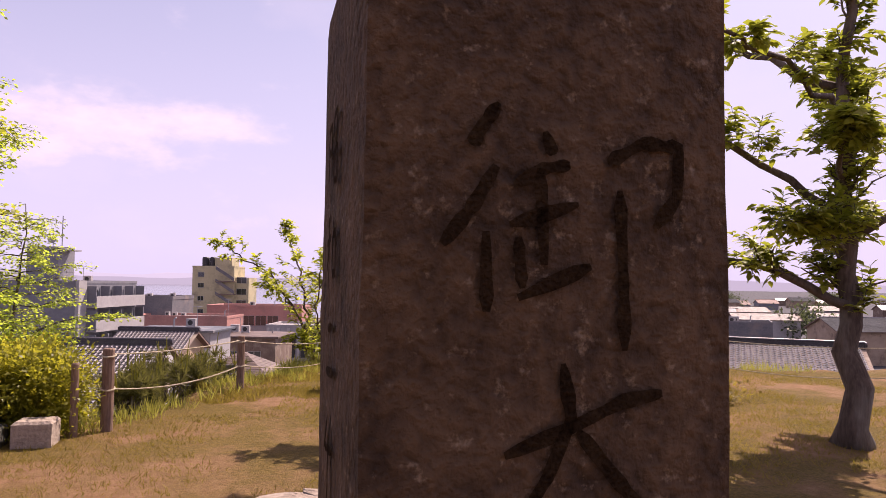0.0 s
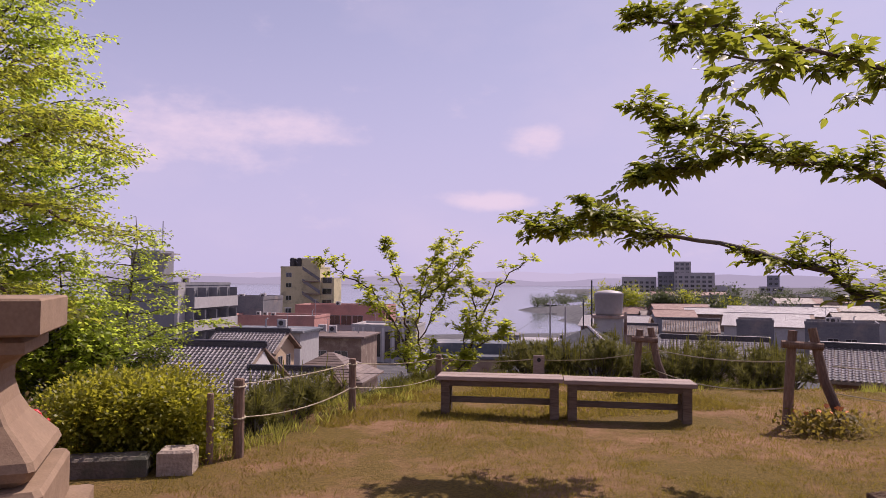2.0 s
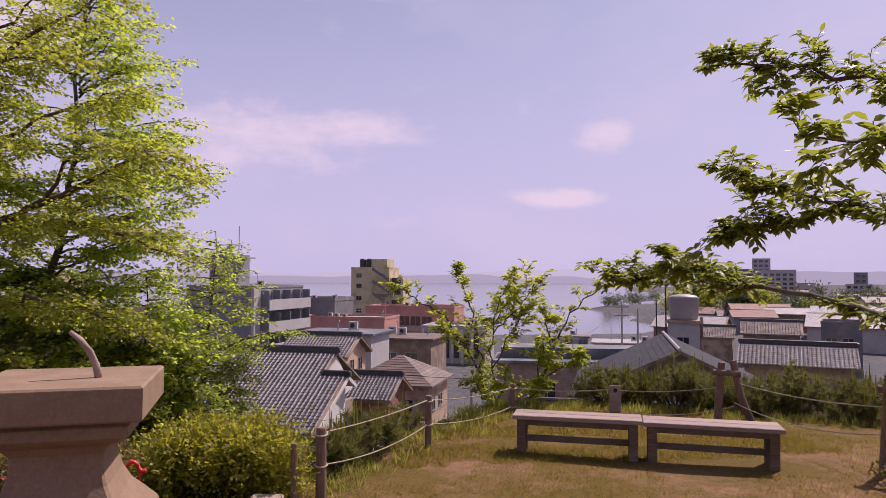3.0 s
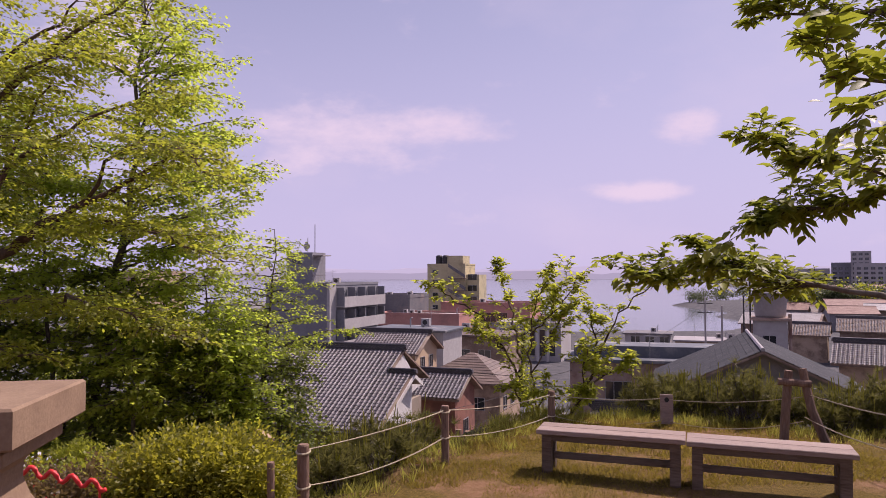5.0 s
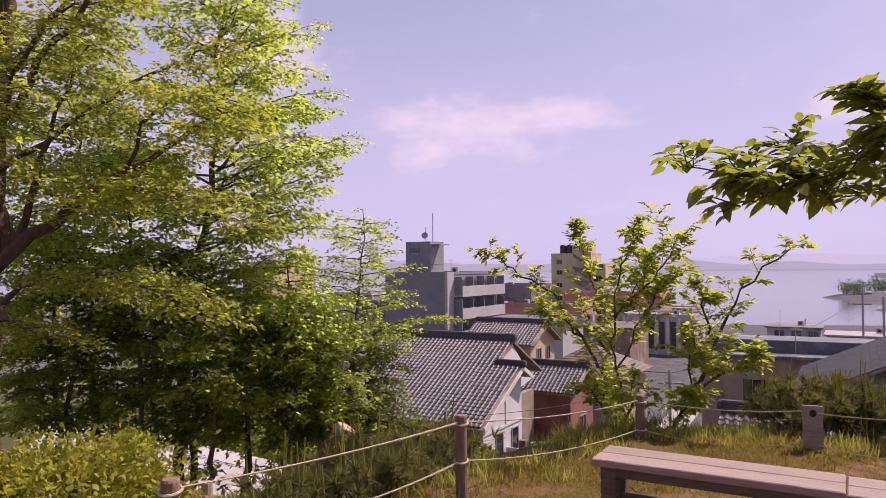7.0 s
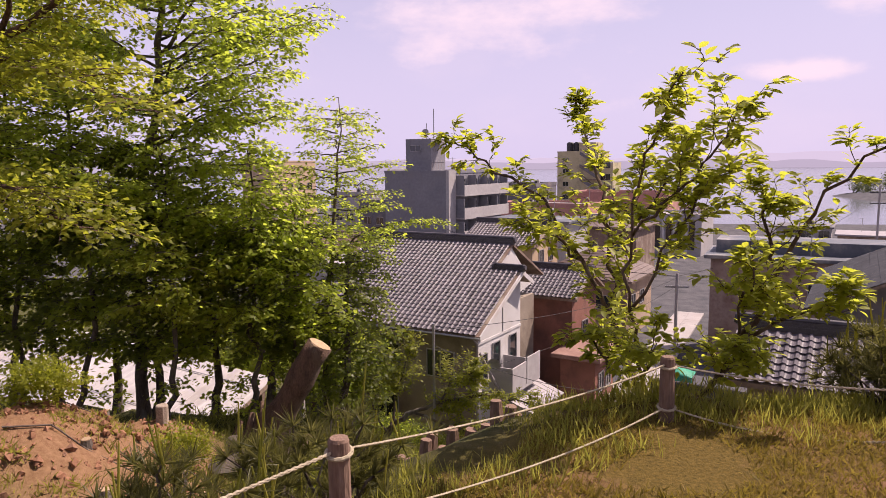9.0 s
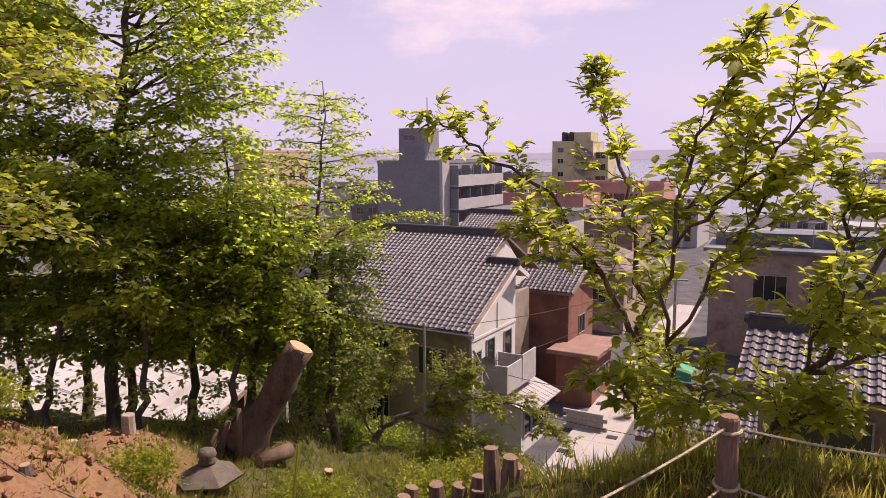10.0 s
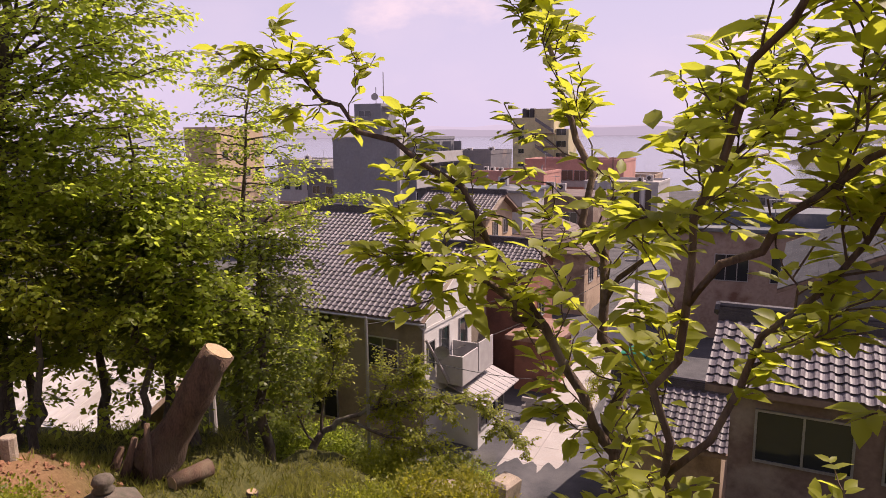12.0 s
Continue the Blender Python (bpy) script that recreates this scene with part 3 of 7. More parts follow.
def build_ground():
    xs, ys = steps(-4200, 4200, -14, 12, 0.33), steps(-300, 4200, -3, 28, 0.33)
    ys = sorted(set(ys + list(np.arange(150, 420, 7.0))))
    vs, cover = [], []
    for y in ys:
        for x in xs:
            z = ground_z(x, y)
            vs.append((x, y, z))
            d = beyond_edge(x, y)
            weeds = max(0.0, min(1.0, d / 0.7 + 0.1))
            soil = max(0.0, 1.25 * math.exp(-((x + 6.2) ** 2 + (y - 15.6) ** 2) / 7.0) + 1.1 * math.exp(-((x + 7.4) ** 2 + (y - 19.6) ** 2) / 4.5) + 0.35 * noise.noise(Vector((x, y, 5))) - 0.1) if d > 2 else 0.75 * math.exp(-((x + 1.0) ** 2 + (y - 3.6) ** 2) / 3.0) * (0.7 + 0.6 * noise.noise(Vector((x * 1.3, y * 1.3, 6))))
            town = max(0.0, min(1.0, (y - (70 if x < -5 else 34)) / 1.5)) if x < 1 else max(0.0, min(1.0, (d - 19) / 2))
            cover += [weeds, min(1.0, soil), town, 1.0]
    w = len(xs)
    fs = [(j * w + i, j * w + i + 1, (j + 1) * w + i + 1, (j + 1) * w + i) for j in range(len(ys) - 1) for i in range(w - 1)]
    me = bpy.data.meshes.new("ground")
    me.from_pydata(vs, [], fs)
    me.attributes.new("cover", "FLOAT_COLOR", "POINT").data.foreach_set("color", cover)
    me.materials.append(M["ground"])
    me.shade_smooth()
    tagged(new("ground", me), "dry hilltop lawn falling to a weedy slope and the town", "ground", kind="structure")


build_ground()
lake = Shape().add([(-4500, 100, LAKE), (4500, 100, LAKE), (4500, 4300, LAKE), (-4500, 4300, LAKE)], [(0, 1, 2, 3)])
solid("water", lake, M["water"], "calm pale lake reflecting the hazy sky", "water", kind="structure")


def hills(name, dist, x0, x1, base, height, material, label, seed):
    s, k = Shape(), 160
    vs = []
    for i in range(k + 1):
        a = radians(x0 + (x1 - x0) * i / k)
        hgt = height * (0.45 + 0.4 * noise.noise(Vector((i * 0.045, seed, 0))) + 0.18 * noise.noise(Vector((i * 0.2, seed, 7))) + 0.05 * noise.noise(Vector((i * 0.9, seed, 3))))
        fade = min(1, i / 12, (k - i) / 12)
        px, py = dist * math.sin(a), dist * math.cos(a)
        vs += [(px, py, base), (px, py, base + max(2.0, hgt * fade)), (px * 1.08, py * 1.08, base)]
    fs = []
    for i in range(k):
        for j in (0, 1):
            fs.append((3 * i + j, 3 * i + 3 + j, 3 * i + 4 + j, 3 * i + 1 + j))
    solid(name, s.add(vs, fs), material, label, "hills", kind="structure", smooth=True)


# both strips carry the distance haze in their glowing colours
hills("backdrop", 3300, -70, 75, LAKE - 1, 95, M["hill_far_haze"], "low hills across the lake, blue-grey haze painted in as glow", 2.0)
hills("backdrop", 2100, -62, 70, LAKE - 1, 56, M["hill_mid_haze"], "flat wooded far shore of the lake, haze painted in as glow", 9.0)


# ---- foliage ----
LEAF_NEAR = (np.array([(0, 0, 0), (0.3, 0.24, 0.05), (0.3, 0, -0.02), (0.3, -0.24, 0.05), (0.65, 0.2, 0.0), (0.65, 0, -0.06), (0.65, -0.2, 0.0), (1.0, 0, -0.16)]),
             [(0, 2, 1), (0, 3, 2), (1, 2, 5, 4), (2, 3, 6, 5), (4, 5, 7), (5, 6, 7)])
LEAF_FAR = (np.array([(0, 0, 0), (0.5, 0.31, 0.04), (1.0, 0, -0.08), (0.5, -0.31, 0.04)]), [(0, 3, 1), (1, 3, 2)])
BLADE = (np.array([(0, 0.03, 0), (0, -0.03, 0), (0.5, 0.022, 0.03), (0.5, -0.022, 0.03), (1.0, 0, -0.06)]), [(0, 1, 3, 2), (2, 3, 4)])
NEEDLE = (np.array([(0, 0.012, 0), (0, -0.012, 0), (1.0, 0, 0)]), [(0, 1, 2)])


def leaf_mesh(name, pos, way, up, size, material, template):
    """One mesh of many small leaves: at pos, along way, with the upper face towards up."""
    tv, tf = template
    pos, way, up, size = np.asarray(pos, float), np.asarray(way, float), np.asarray(up, float), np.asarray(size, float)
    way = way / (np.linalg.norm(way, axis=1, keepdims=True) + 1e-9)
    side = np.cross(up, way)
    side /= np.linalg.norm(side, axis=1, keepdims=True) + 1e-9
    nor = np.cross(way, side)
    k = len(tv)
    v = pos[:, None, :] + size[:, None, None] * (tv[None, :, 0:1] * way[:, None, :] + tv[None, :, 1:2] * side[:, None, :] + tv[None, :, 2:3] * nor[:, None, :])
    me = bpy.data.meshes.new(name)
    n = len(pos)
    me.vertices.add(n * k)
    me.vertices.foreach_set("co", v.reshape(-1).astype(np.float32))
    loops = np.concatenate([np.array(f) for f in tf])
    sizes = np.array([len(f) for f in tf])
    allv = (np.arange(n)[:, None] * k + loops[None, :]).reshape(-1)
    starts = np.concatenate([[0], np.cumsum(np.tile(sizes, n))[:-1]])
    me.loops.add(len(allv))
    me.loops.foreach_set("vertex_index", allv.astype(np.int32))
    me.polygons.add(len(starts))
    me.polygons.foreach_set("loop_start", starts.astype(np.int32))
    me.update(calc_edges=True)
    me.materials.append(material)
    return me


def bend(a, b, rng, sag=0.0, k=6, jit=0.06):
    a, b = np.array(a, float), np.array(b, float)
    ln = np.linalg.norm(b - a)
    out = []
    for i in range(k + 1):
        t = i / k
        p = a + (b - a) * t
        p[2] += sag * ln * math.sin(math.pi * t)
        if 0 < i < k:
            p += rng.normal(0, jit * ln / k * 1.6, 3)
        out.append(p)
    return out


def tree(name, label, limbs, seed, leaf=0.08, shoots=14, shoot_len=0.9, twigs=5, leaves=9, material="cherry_leaf", template=LEAF_NEAR, lift=0.35, flat=0.6, start=0.25, droop=0.35, category="tree", bark="bark", tip=True):
    """limbs: (points, first radius, last radius, whether it carries shoots). Shoots leave the limbs, twigs the shoots, leaves sit along the twigs."""
    rng = np.random.default_rng(seed)
    base = limbs[0][0][0]
    ob = thing(name, label, category, pose(*base))
    wood, fine = Shape(), Shape()
    pos, way, up, size = [], [], [], []

    def leafy(pts, n):
        pts = np.array(pts)
        for i in range(n):
            t = (i + 0.6 + rng.uniform(-0.3, 0.3)) / n * (len(pts) - 1)
            k = min(int(t), len(pts) - 2)
            p = pts[k] + (pts[k + 1] - pts[k]) * (t - k)
            d = pts[k + 1] - pts[k]
            d = d / (np.linalg.norm(d) + 1e-9)
            s = np.cross(d, (0, 0, 1.0))
            s = s / (np.linalg.norm(s) + 1e-9) * (1 if i % 2 else -1)
            w = d * rng.uniform(0.3, 0.9) + s * rng.uniform(0.5, 1.0) + np.array((0, 0, rng.uniform(-droop - 0.25, 0.35 - droop)))
            pos.append(p + rng.normal(0, 0.012, 3))
            way.append(w)
            up.append((rng.normal(0, 0.35), rng.normal(0, 0.35), 1.0))
            size.append(leaf * rng.uniform(0.6, 1.2))

    for pts, r0, r1, bears in limbs:
        smooth = []
        pv = [np.array(p, float) for p in pts]
        for a, b in zip(pv, pv[1:]):
            seg = bend(a, b, rng, 0.0, 4, 0.10)
            smooth += seg if not smooth else seg[1:]
        rad = [r0 + (r1 - r0) * (i / (len(smooth) - 1)) ** 0.8 for i in range(len(smooth))]
        if pts is limbs[0][0]:
            rad[0] *= 1.5
        wood.tube([p - np.array(base) for p in smooth], rad, 8 if r0 > 0.03 else 6, 0.25)
        if not bears:
            continue
        n = max(3, int(shoots * bears))
        total = len(smooth) - 1
        for i in range(n):
            t = (start + (1 - start) * (i + rng.uniform(0, 1)) / n) * total
            k = min(int(t), total - 1)
            p = smooth[k] + (smooth[k + 1] - smooth[k]) * (t - k)
            d = smooth[k + 1] - smooth[k]
            d = d / np.linalg.norm(d)
            side = rng.normal(0, 1, 3)
            side -= d * side.dot(d)
            side /= np.linalg.norm(side)
            side[2] *= 1 - flat
            w = d * rng.uniform(0.5, 1.0) + side * rng.uniform(0.5, 1.0) + np.array((0, 0, lift * rng.uniform(0.2, 1.0)))
            w /= np.linalg.norm(w)
            ln = shoot_len * rng.uniform(0.45, 1.15) * (1.1 - 0.5 * t / total)
            sh = bend(p, p + w * ln, rng, rng.uniform(-0.04, 0.08), 4, 0.12)
            fine.tube([q - np.array(base) for q in sh], [max(0.003, min(r1 * 0.6, 0.012)) * (1 - 0.14 * j) for j in range(len(sh))], 4)
            leafy(sh, leaves)
            for _ in range(twigs):
                u = rng.uniform(0.15, 1.0) * 4
                kk = min(int(u), 3)
                q = sh[kk] + (sh[kk + 1] - sh[kk]) * (u - kk)
                sd = rng.normal(0, 1, 3)
                sd[2] *= 1 - flat
                w2 = w * 0.6 + sd / np.linalg.norm(sd) * 0.75 + np.array((0, 0, lift * 0.3))
                w2 /= np.linalg.norm(w2)
                tw = bend(q, q + w2 * ln * rng.uniform(0.25, 0.55), rng, 0.03, 3, 0.1)
                fine.tube([z - np.array(base) for z in tw], 0.003, 3)
                leafy(tw, leaves)
        if tip:
            leafy(smooth[-4:], leaves)
    part("trunk", wood, M[bark], ob, smooth=True)
    tagged(part("twig_spray", fine, M[bark], ob), kind="stuff")
    part("crown", leaf_mesh("crown", np.array(pos) - np.array(base), way, up, size, M[material], template), None, ob)
    return ob


def cloud_tree(name, label, base, trunks, blobs, seed, leaf=0.1, n=9000, material="dark_leaf", template=LEAF_FAR, category="tree", out=0.6, kind=""):
    """A dense crown: leaf sprays over uneven clumps, with gaps between them."""
    rng = np.random.default_rng(seed)
    ob = thing(name, label, category, pose(*base), kind=kind)
    wood = Shape()
    b = np.array(base, float)
    for pts, r0, r1 in trunks:
        sm = []
        for a, c in zip(pts, pts[1:]):
            seg = bend(a, c, rng, 0, 4, 0.12)
            sm += seg if not sm else seg[1:]
        wood.tube([p - b for p in sm], [r0 + (r1 - r0) * i / (len(sm) - 1) for i in range(len(sm))], 8, 0.3)
    vol = np.array([q[3] * q[4] * q[5] for q in blobs]) ** 0.67
    pos, way, up, size = [], [], [], []
    sprays = max(1, n // 14)
    for i in rng.choice(len(blobs), sprays, p=vol / vol.sum()):
        x, y, z, rx, ry, rz = blobs[i]
        d = rng.normal(0, 1, 3)
        d /= np.linalg.norm(d)
        r = rng.uniform(0.25, 1.0) ** 0.45 * rng.uniform(0.85, 1.15)
        c = np.array((x + d[0] * rx * r, y + d[1] * ry * r, z + d[2] * rz * r))
        w = d * out + rng.normal(0, 0.45, 3) + np.array((0, 0, 0.15))
        w /= np.linalg.norm(w)
        ln = leaf * rng.uniform(3.0, 6.5)
        for j in range(14):
            t = j / 13
            sd = rng.normal(0, 1, 3)
            pos.append(c + w * ln * t + sd * leaf * 0.45)
            way.append(w * 0.7 + sd * 0.6)
            up.append((rng.normal(0, 0.5), rng.normal(0, 0.5), 1))
            size.append(leaf * rng.uniform(0.6, 1.3))
    if trunks:
        part("trunk", wood, M["bark"], ob, smooth=True)
    part("crown", leaf_mesh("crown", np.array(pos) - b, way, up, size, M[material], template), None, ob)
    return ob


def layered_tree(name, label, limbs, seed, leaf=0.14, spray=1.0, gap=0.3, material="tree_leaf", droop=0.25, rise=0.1, bark="bark", start=0.22, spread=(0.45, 1.25), fill=0.62, category="tree"):
    """Trunk and boughs with flat leafy sprays in layers. limbs: (points, first radius, last radius, whether it carries sprays)."""
    rng = np.random.default_rng(seed)
    base = np.array(limbs[0][0][0], float)
    ob = thing(name, label, category, pose(*base))
    wood, fine = Shape(), Shape()
    pos, way, up, size = [], [], [], []

    def leaves_along(a, b, tilt):
        ln = np.linalg.norm(b - a)
        d = (b - a) / (ln + 1e-9)
        s = np.cross(d, (0, 0, 1.0))
        s /= np.linalg.norm(s) + 1e-9
        n = max(2, int(ln / (leaf * fill)))
        for i in range(n):
            k = 1 if i % 2 else -1
            pos.append(a + (b - a) * (i + 0.7) / n + rng.normal(0, leaf * 0.3, 3))
            way.append(d * rng.uniform(0.4, 0.9) + s * k * rng.uniform(0.5, 1.0) + np.array((0, 0, rng.uniform(-0.75, 0.3))))
            up.append((tilt[0] + rng.normal(0, 0.5), tilt[1] + rng.normal(0, 0.5), 1.0))
            size.append(leaf * rng.uniform(0.65, 1.25))

    def fan(o, az, ln):
        """A flat spray: a stem that bends down at its tip, with shorter side twigs in its own plane."""
        k = 4
        d = np.array((math.cos(az), math.sin(az), 0.0))
        r, w = rise + rng.uniform(-0.15, 0.2), droop * rng.uniform(0.4, 1.5)
        pts = [o + d * ln * t + np.array((0, 0, ln * (r * t - w * t * t))) for t in np.linspace(0, 1, k + 1)]
        fine.tube([p - base for p in pts], [0.011, 0.009, 0.007, 0.005, 0.003], 3)
        tilt = rng.normal(0, 0.14, 2)
        for a, b in zip(pts[1:], pts[2:]):
            leaves_along(a, b, tilt)
        m = max(6, int(ln / 0.085))
        for i in range(m):
            t = 0.15 + 0.8 * (i + rng.uniform(0, 0.8)) / m
            q = o + d * ln * t + np.array((0, 0, ln * (r * t - w * t * t)))
            a2 = az + (1 if i % 2 else -1) * rng.uniform(0.5, 1.0)
            l2 = ln * (0.55 - 0.34 * t) * rng.uniform(0.7, 1.25)
            e = q + np.array((math.cos(a2) * l2, math.sin(a2) * l2, l2 * rng.uniform(-0.45, 0.5)))
            leaves_along(q, e, tilt)

    for pts, r0, r1, bears in limbs:
        sm = []
        pv = [np.array(p, float) for p in pts]
        for a, b in zip(pv, pv[1:]):
            seg = bend(a, b, rng, 0.0, 4, 0.09)
            sm += seg if not sm else seg[1:]
        rad = [r0 + (r1 - r0) * (i / (len(sm) - 1)) ** 0.8 for i in range(len(sm))]
        if pts is limbs[0][0]:
            rad[0] *= 1.4
        wood.tube([p - base for p in sm], rad, 8 if r0 > 0.05 else 5, 0.25)
        if not bears:
            continue
        total = len(sm) - 1
        length = sum(np.linalg.norm(b - a) for a, b in zip(sm, sm[1:]))
        n = max(3, int(length * (1 - start) / gap * bears))
        for i in range(n + 1):
            t = (start + (1 - start) * i / n) * total
            k = min(int(t), total - 1)
            p = sm[k] + (sm[k + 1] - sm[k]) * (t - k)
            d = sm[k + 1] - sm[k]
            az = math.atan2(d[1], d[0])
            if i < n:
                az += (1 if i % 2 else -1) * rng.uniform(*spread)
            fan(p, az, spray * rng.uniform(0.6, 1.15) * (1.15 - 0.45 * t / total))
    part("trunk", wood, M[bark], ob, smooth=True)
    tagged(part("twig_spray", fine, M[bark], ob), kind="stuff")
    part("crown", leaf_mesh("crown", np.array(pos) - base, way, up, size, M[material], LEAF_FAR), None, ob)
    return ob


def ring_boughs(trunk, z0, z1, reach, n, seed, lift=0.22, turn=None, r=0.045):
    """Boughs that leave a trunk all round between two heights. reach: (height, length) pairs; turn: an azimuth that half of them keep to."""
    q = np.random.default_rng(seed)
    tz = [p[2] for p in trunk]
    out = []
    for i in range(n):
        z = z0 + (z1 - z0) * (i + q.uniform(0, 0.9)) / n
        x, y = float(np.interp(z, tz, [p[0] for p in trunk])), float(np.interp(z, tz, [p[1] for p in trunk]))
        a = 2.4 * i + q.uniform(-0.4, 0.4)
        if turn is not None and i % 2:
            a = turn + q.uniform(-1.0, 1.0)
        ln = float(np.interp(z, [p[0] for p in reach], [p[1] for p in reach])) * q.uniform(0.7, 1.12)
        up = lift * q.uniform(0.3, 1.5)
        c, s = math.cos(a), math.sin(a)
        out.append(([(x, y, z), (x + 0.5 * ln * c, y + 0.5 * ln * s, z + 0.62 * ln * up), (x + ln * c, y + ln * s, z + ln * up)], r, 0.01, 1.0))
    return out


def tufts(name, label, spots, height, n, seed, material, spread=0.08, lean=0.5, category="grass", width=1.0):
    rng = np.random.default_rng(seed)
    pos, way, up, size = [], [], [], []
    for x, y, h in spots:
        for _ in range(n):
            px, py = x + rng.normal(0, spread), y + rng.normal(0, spread)
            pos.append((px, py, ground_z(px, py) - 0.01))
            way.append((rng.normal(0, lean), rng.normal(0, lean), 1.0))
            a = rng.uniform(0, 6.28)
            up.append((math.cos(a), math.sin(a), 0.1))
            size.append(height * h * rng.uniform(0.5, 1.2))
    tv = BLADE[0] * np.array((1, width, 1))
    me = leaf_mesh(name, pos, way, up, size, M[material], (tv, BLADE[1]))
    tagged(new(name, me), label, category, kind="stuff")


def pine_shrub(name, label, x, y, w, h, seed, shoots=26, category="shrub", needle=0.13):
    """A low black pine: crooked stems, upright candles and rosettes of long needles."""
    rng = np.random.default_rng(seed)
    z = ground_z(x, y)
    ob = thing(name, label, category, pose(x, y, z))
    wood, candle, pos, way, up, size = Shape(), Shape(), [], [], [], []
    for _ in range(shoots):
        a, r = rng.uniform(0, 6.28), w * math.sqrt(rng.uniform(0.02, 1))
        top = np.array((r * math.cos(a), r * math.sin(a), h * rng.uniform(0.45, 1.0) * (1 - 0.3 * (r / w) ** 2)))
        st = bend((0.3 * top[0], 0.3 * top[1], 0), top, rng, 0.0, 4, 0.15)
        wood.tube(st, [0.014, 0.011, 0.009, 0.007, 0.005], 5)
        d = top - st[2]
        d /= np.linalg.norm(d)
        for s in range(5):
            c = st[2] + (top - st[2]) * (0.2 + 0.2 * s)
            if s in (1, 3):
                c = c + rng.normal(0, 0.09, 3)
            for _ in range(38):
                e = rng.normal(0, 1, 3)
                e /= np.linalg.norm(e)
                pos.append(c), way.append(d * 0.7 + e * 0.8), up.append(rng.normal(0, 1, 3)), size.append(needle * rng.uniform(0.7, 1.2))
        if rng.uniform() < 0.6:
            for _ in range(rng.integers(1, 4)):
                o = top + rng.normal(0, 0.02, 3)
                candle.tube([o, o + np.array((rng.normal(0, 0.02), rng.normal(0, 0.02), rng.uniform(0.08, 0.3)))], [0.008, 0.004], 5)
    part("stem", wood, M["bark"], ob)
    tagged(part("young_candle", candle, M["tall_grass"], ob, "upright yellow-green young shoots"), kind="stuff")
    tv = NEEDLE[0] * np.array((1, 2.8, 1))
    part("needles", leaf_mesh("needles", pos, way, up, size, M["pine_needle"], (tv, NEEDLE[1])), None, ob)
    return ob


# ---- hilltop: stone marker, pedestal, benches, fence ----
def monument():
    ob = thing("stone_marker", "dark weathered stone pillar marker, engraved characters painted as flat dark strokes", "monument", pose(0.1616, 0.3534, 0, 0, 0, -5.4))
    hw, top = 0.0872, 1.468
    s = Shape()
    rows, cols, faces = 60, 6, []
    ring = []
    for side in range(4):
        for c in range(cols):
            t = -1 + 2 * c / cols
            ring.append([(t, -1), (1, t), (-t, 1), (-1, -t)][side])
    k = len(ring)
    vs = []
    for r in range(rows + 1):
        z = 0.12 + (top - 0.12) * r / rows
        for x, y in ring:
            q = hw * (1.0 + 0.03 * (1 - r / rows))
            cut = 0.982 if abs(x) == 1 and abs(y) == 1 else 1.0
            j = 1 + 0.012 * noise.noise(Vector((x * 3, y * 3, z * 9))) + 0.008 * noise.noise(Vector((x * 11, y * 11, z * 40)))
            vs.append((x * q * cut * j, y * q * cut * j, z))
    for r in range(rows):
        for i in range(k):
            j = (i + 1) % k
            faces.append((r * k + i, r * k + j, r * k + k + j, r * k + k + i))
    vs.append((0.0, 0.0, top + 0.04))
    faces += [(rows * k + i, rows * k + (i + 1) % k, len(vs) - 1) for i in range(k)]
    part("pillar", s.add(vs, faces), M["monument"], ob)
    base = Shape().box(-0.24, 0.24, -0.2, 0.24, -0.05, 0.42, bevel=0.02)
    part("plinth", base, M["rock"], ob)

    # no groove is cut: a flat dark strip on the face paints its shade
    def stroke(pts, w, face):
        q = Shape()
        vs2, fs2 = [], []
        ends = [Vector((a, b)) for a, b in pts]
        pts = [u + (v - u) * (i / 5) for u, v in zip(ends, ends[1:]) for i in range(5)] + [ends[-1]]
        for i, p in enumerate(pts):
            d = (pts[min(i + 1, len(pts) - 1)] - pts[max(i - 1, 0)]).normalized()
            nrm = Vector((-d.y, d.x))
            ww = w * (0.55 if i in (0, len(pts) - 1) else 1.15) * (1 + 0.5 * noise.noise(Vector((p.x * 190, p.y * 190, 2))))
            for u, dep in ((-1, 0.0004), (0, 0.0004), (1, 0.0004)):
                a, b = p + nrm * ww * u
                o = -hw * 1.022 - dep
                vs2.append((a, o, b) if face == "front" else (o, -a, b))
        for i in range(len(pts) - 1):
            for j in (0, 1):
                fs2.append((3 * i + j, 3 * i + j + 1, 3 * i + 4 + j, 3 * i + 3 + j))
        part("groove_shade", q.add(vs2, fs2), M["carving_shade"], ob)

    f = 0.003
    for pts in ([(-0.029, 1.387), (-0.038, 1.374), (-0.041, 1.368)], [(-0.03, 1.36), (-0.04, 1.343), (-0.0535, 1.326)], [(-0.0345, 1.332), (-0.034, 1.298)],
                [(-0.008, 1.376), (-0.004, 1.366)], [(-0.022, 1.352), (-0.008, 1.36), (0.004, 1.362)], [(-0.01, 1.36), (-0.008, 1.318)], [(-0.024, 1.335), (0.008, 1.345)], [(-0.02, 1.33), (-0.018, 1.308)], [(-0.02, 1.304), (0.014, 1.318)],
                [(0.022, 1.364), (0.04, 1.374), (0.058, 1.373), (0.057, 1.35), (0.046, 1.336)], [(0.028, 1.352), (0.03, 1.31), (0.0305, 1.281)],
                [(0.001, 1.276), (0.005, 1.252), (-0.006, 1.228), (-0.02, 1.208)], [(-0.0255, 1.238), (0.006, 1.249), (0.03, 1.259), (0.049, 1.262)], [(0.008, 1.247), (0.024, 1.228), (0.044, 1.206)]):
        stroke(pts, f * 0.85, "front")
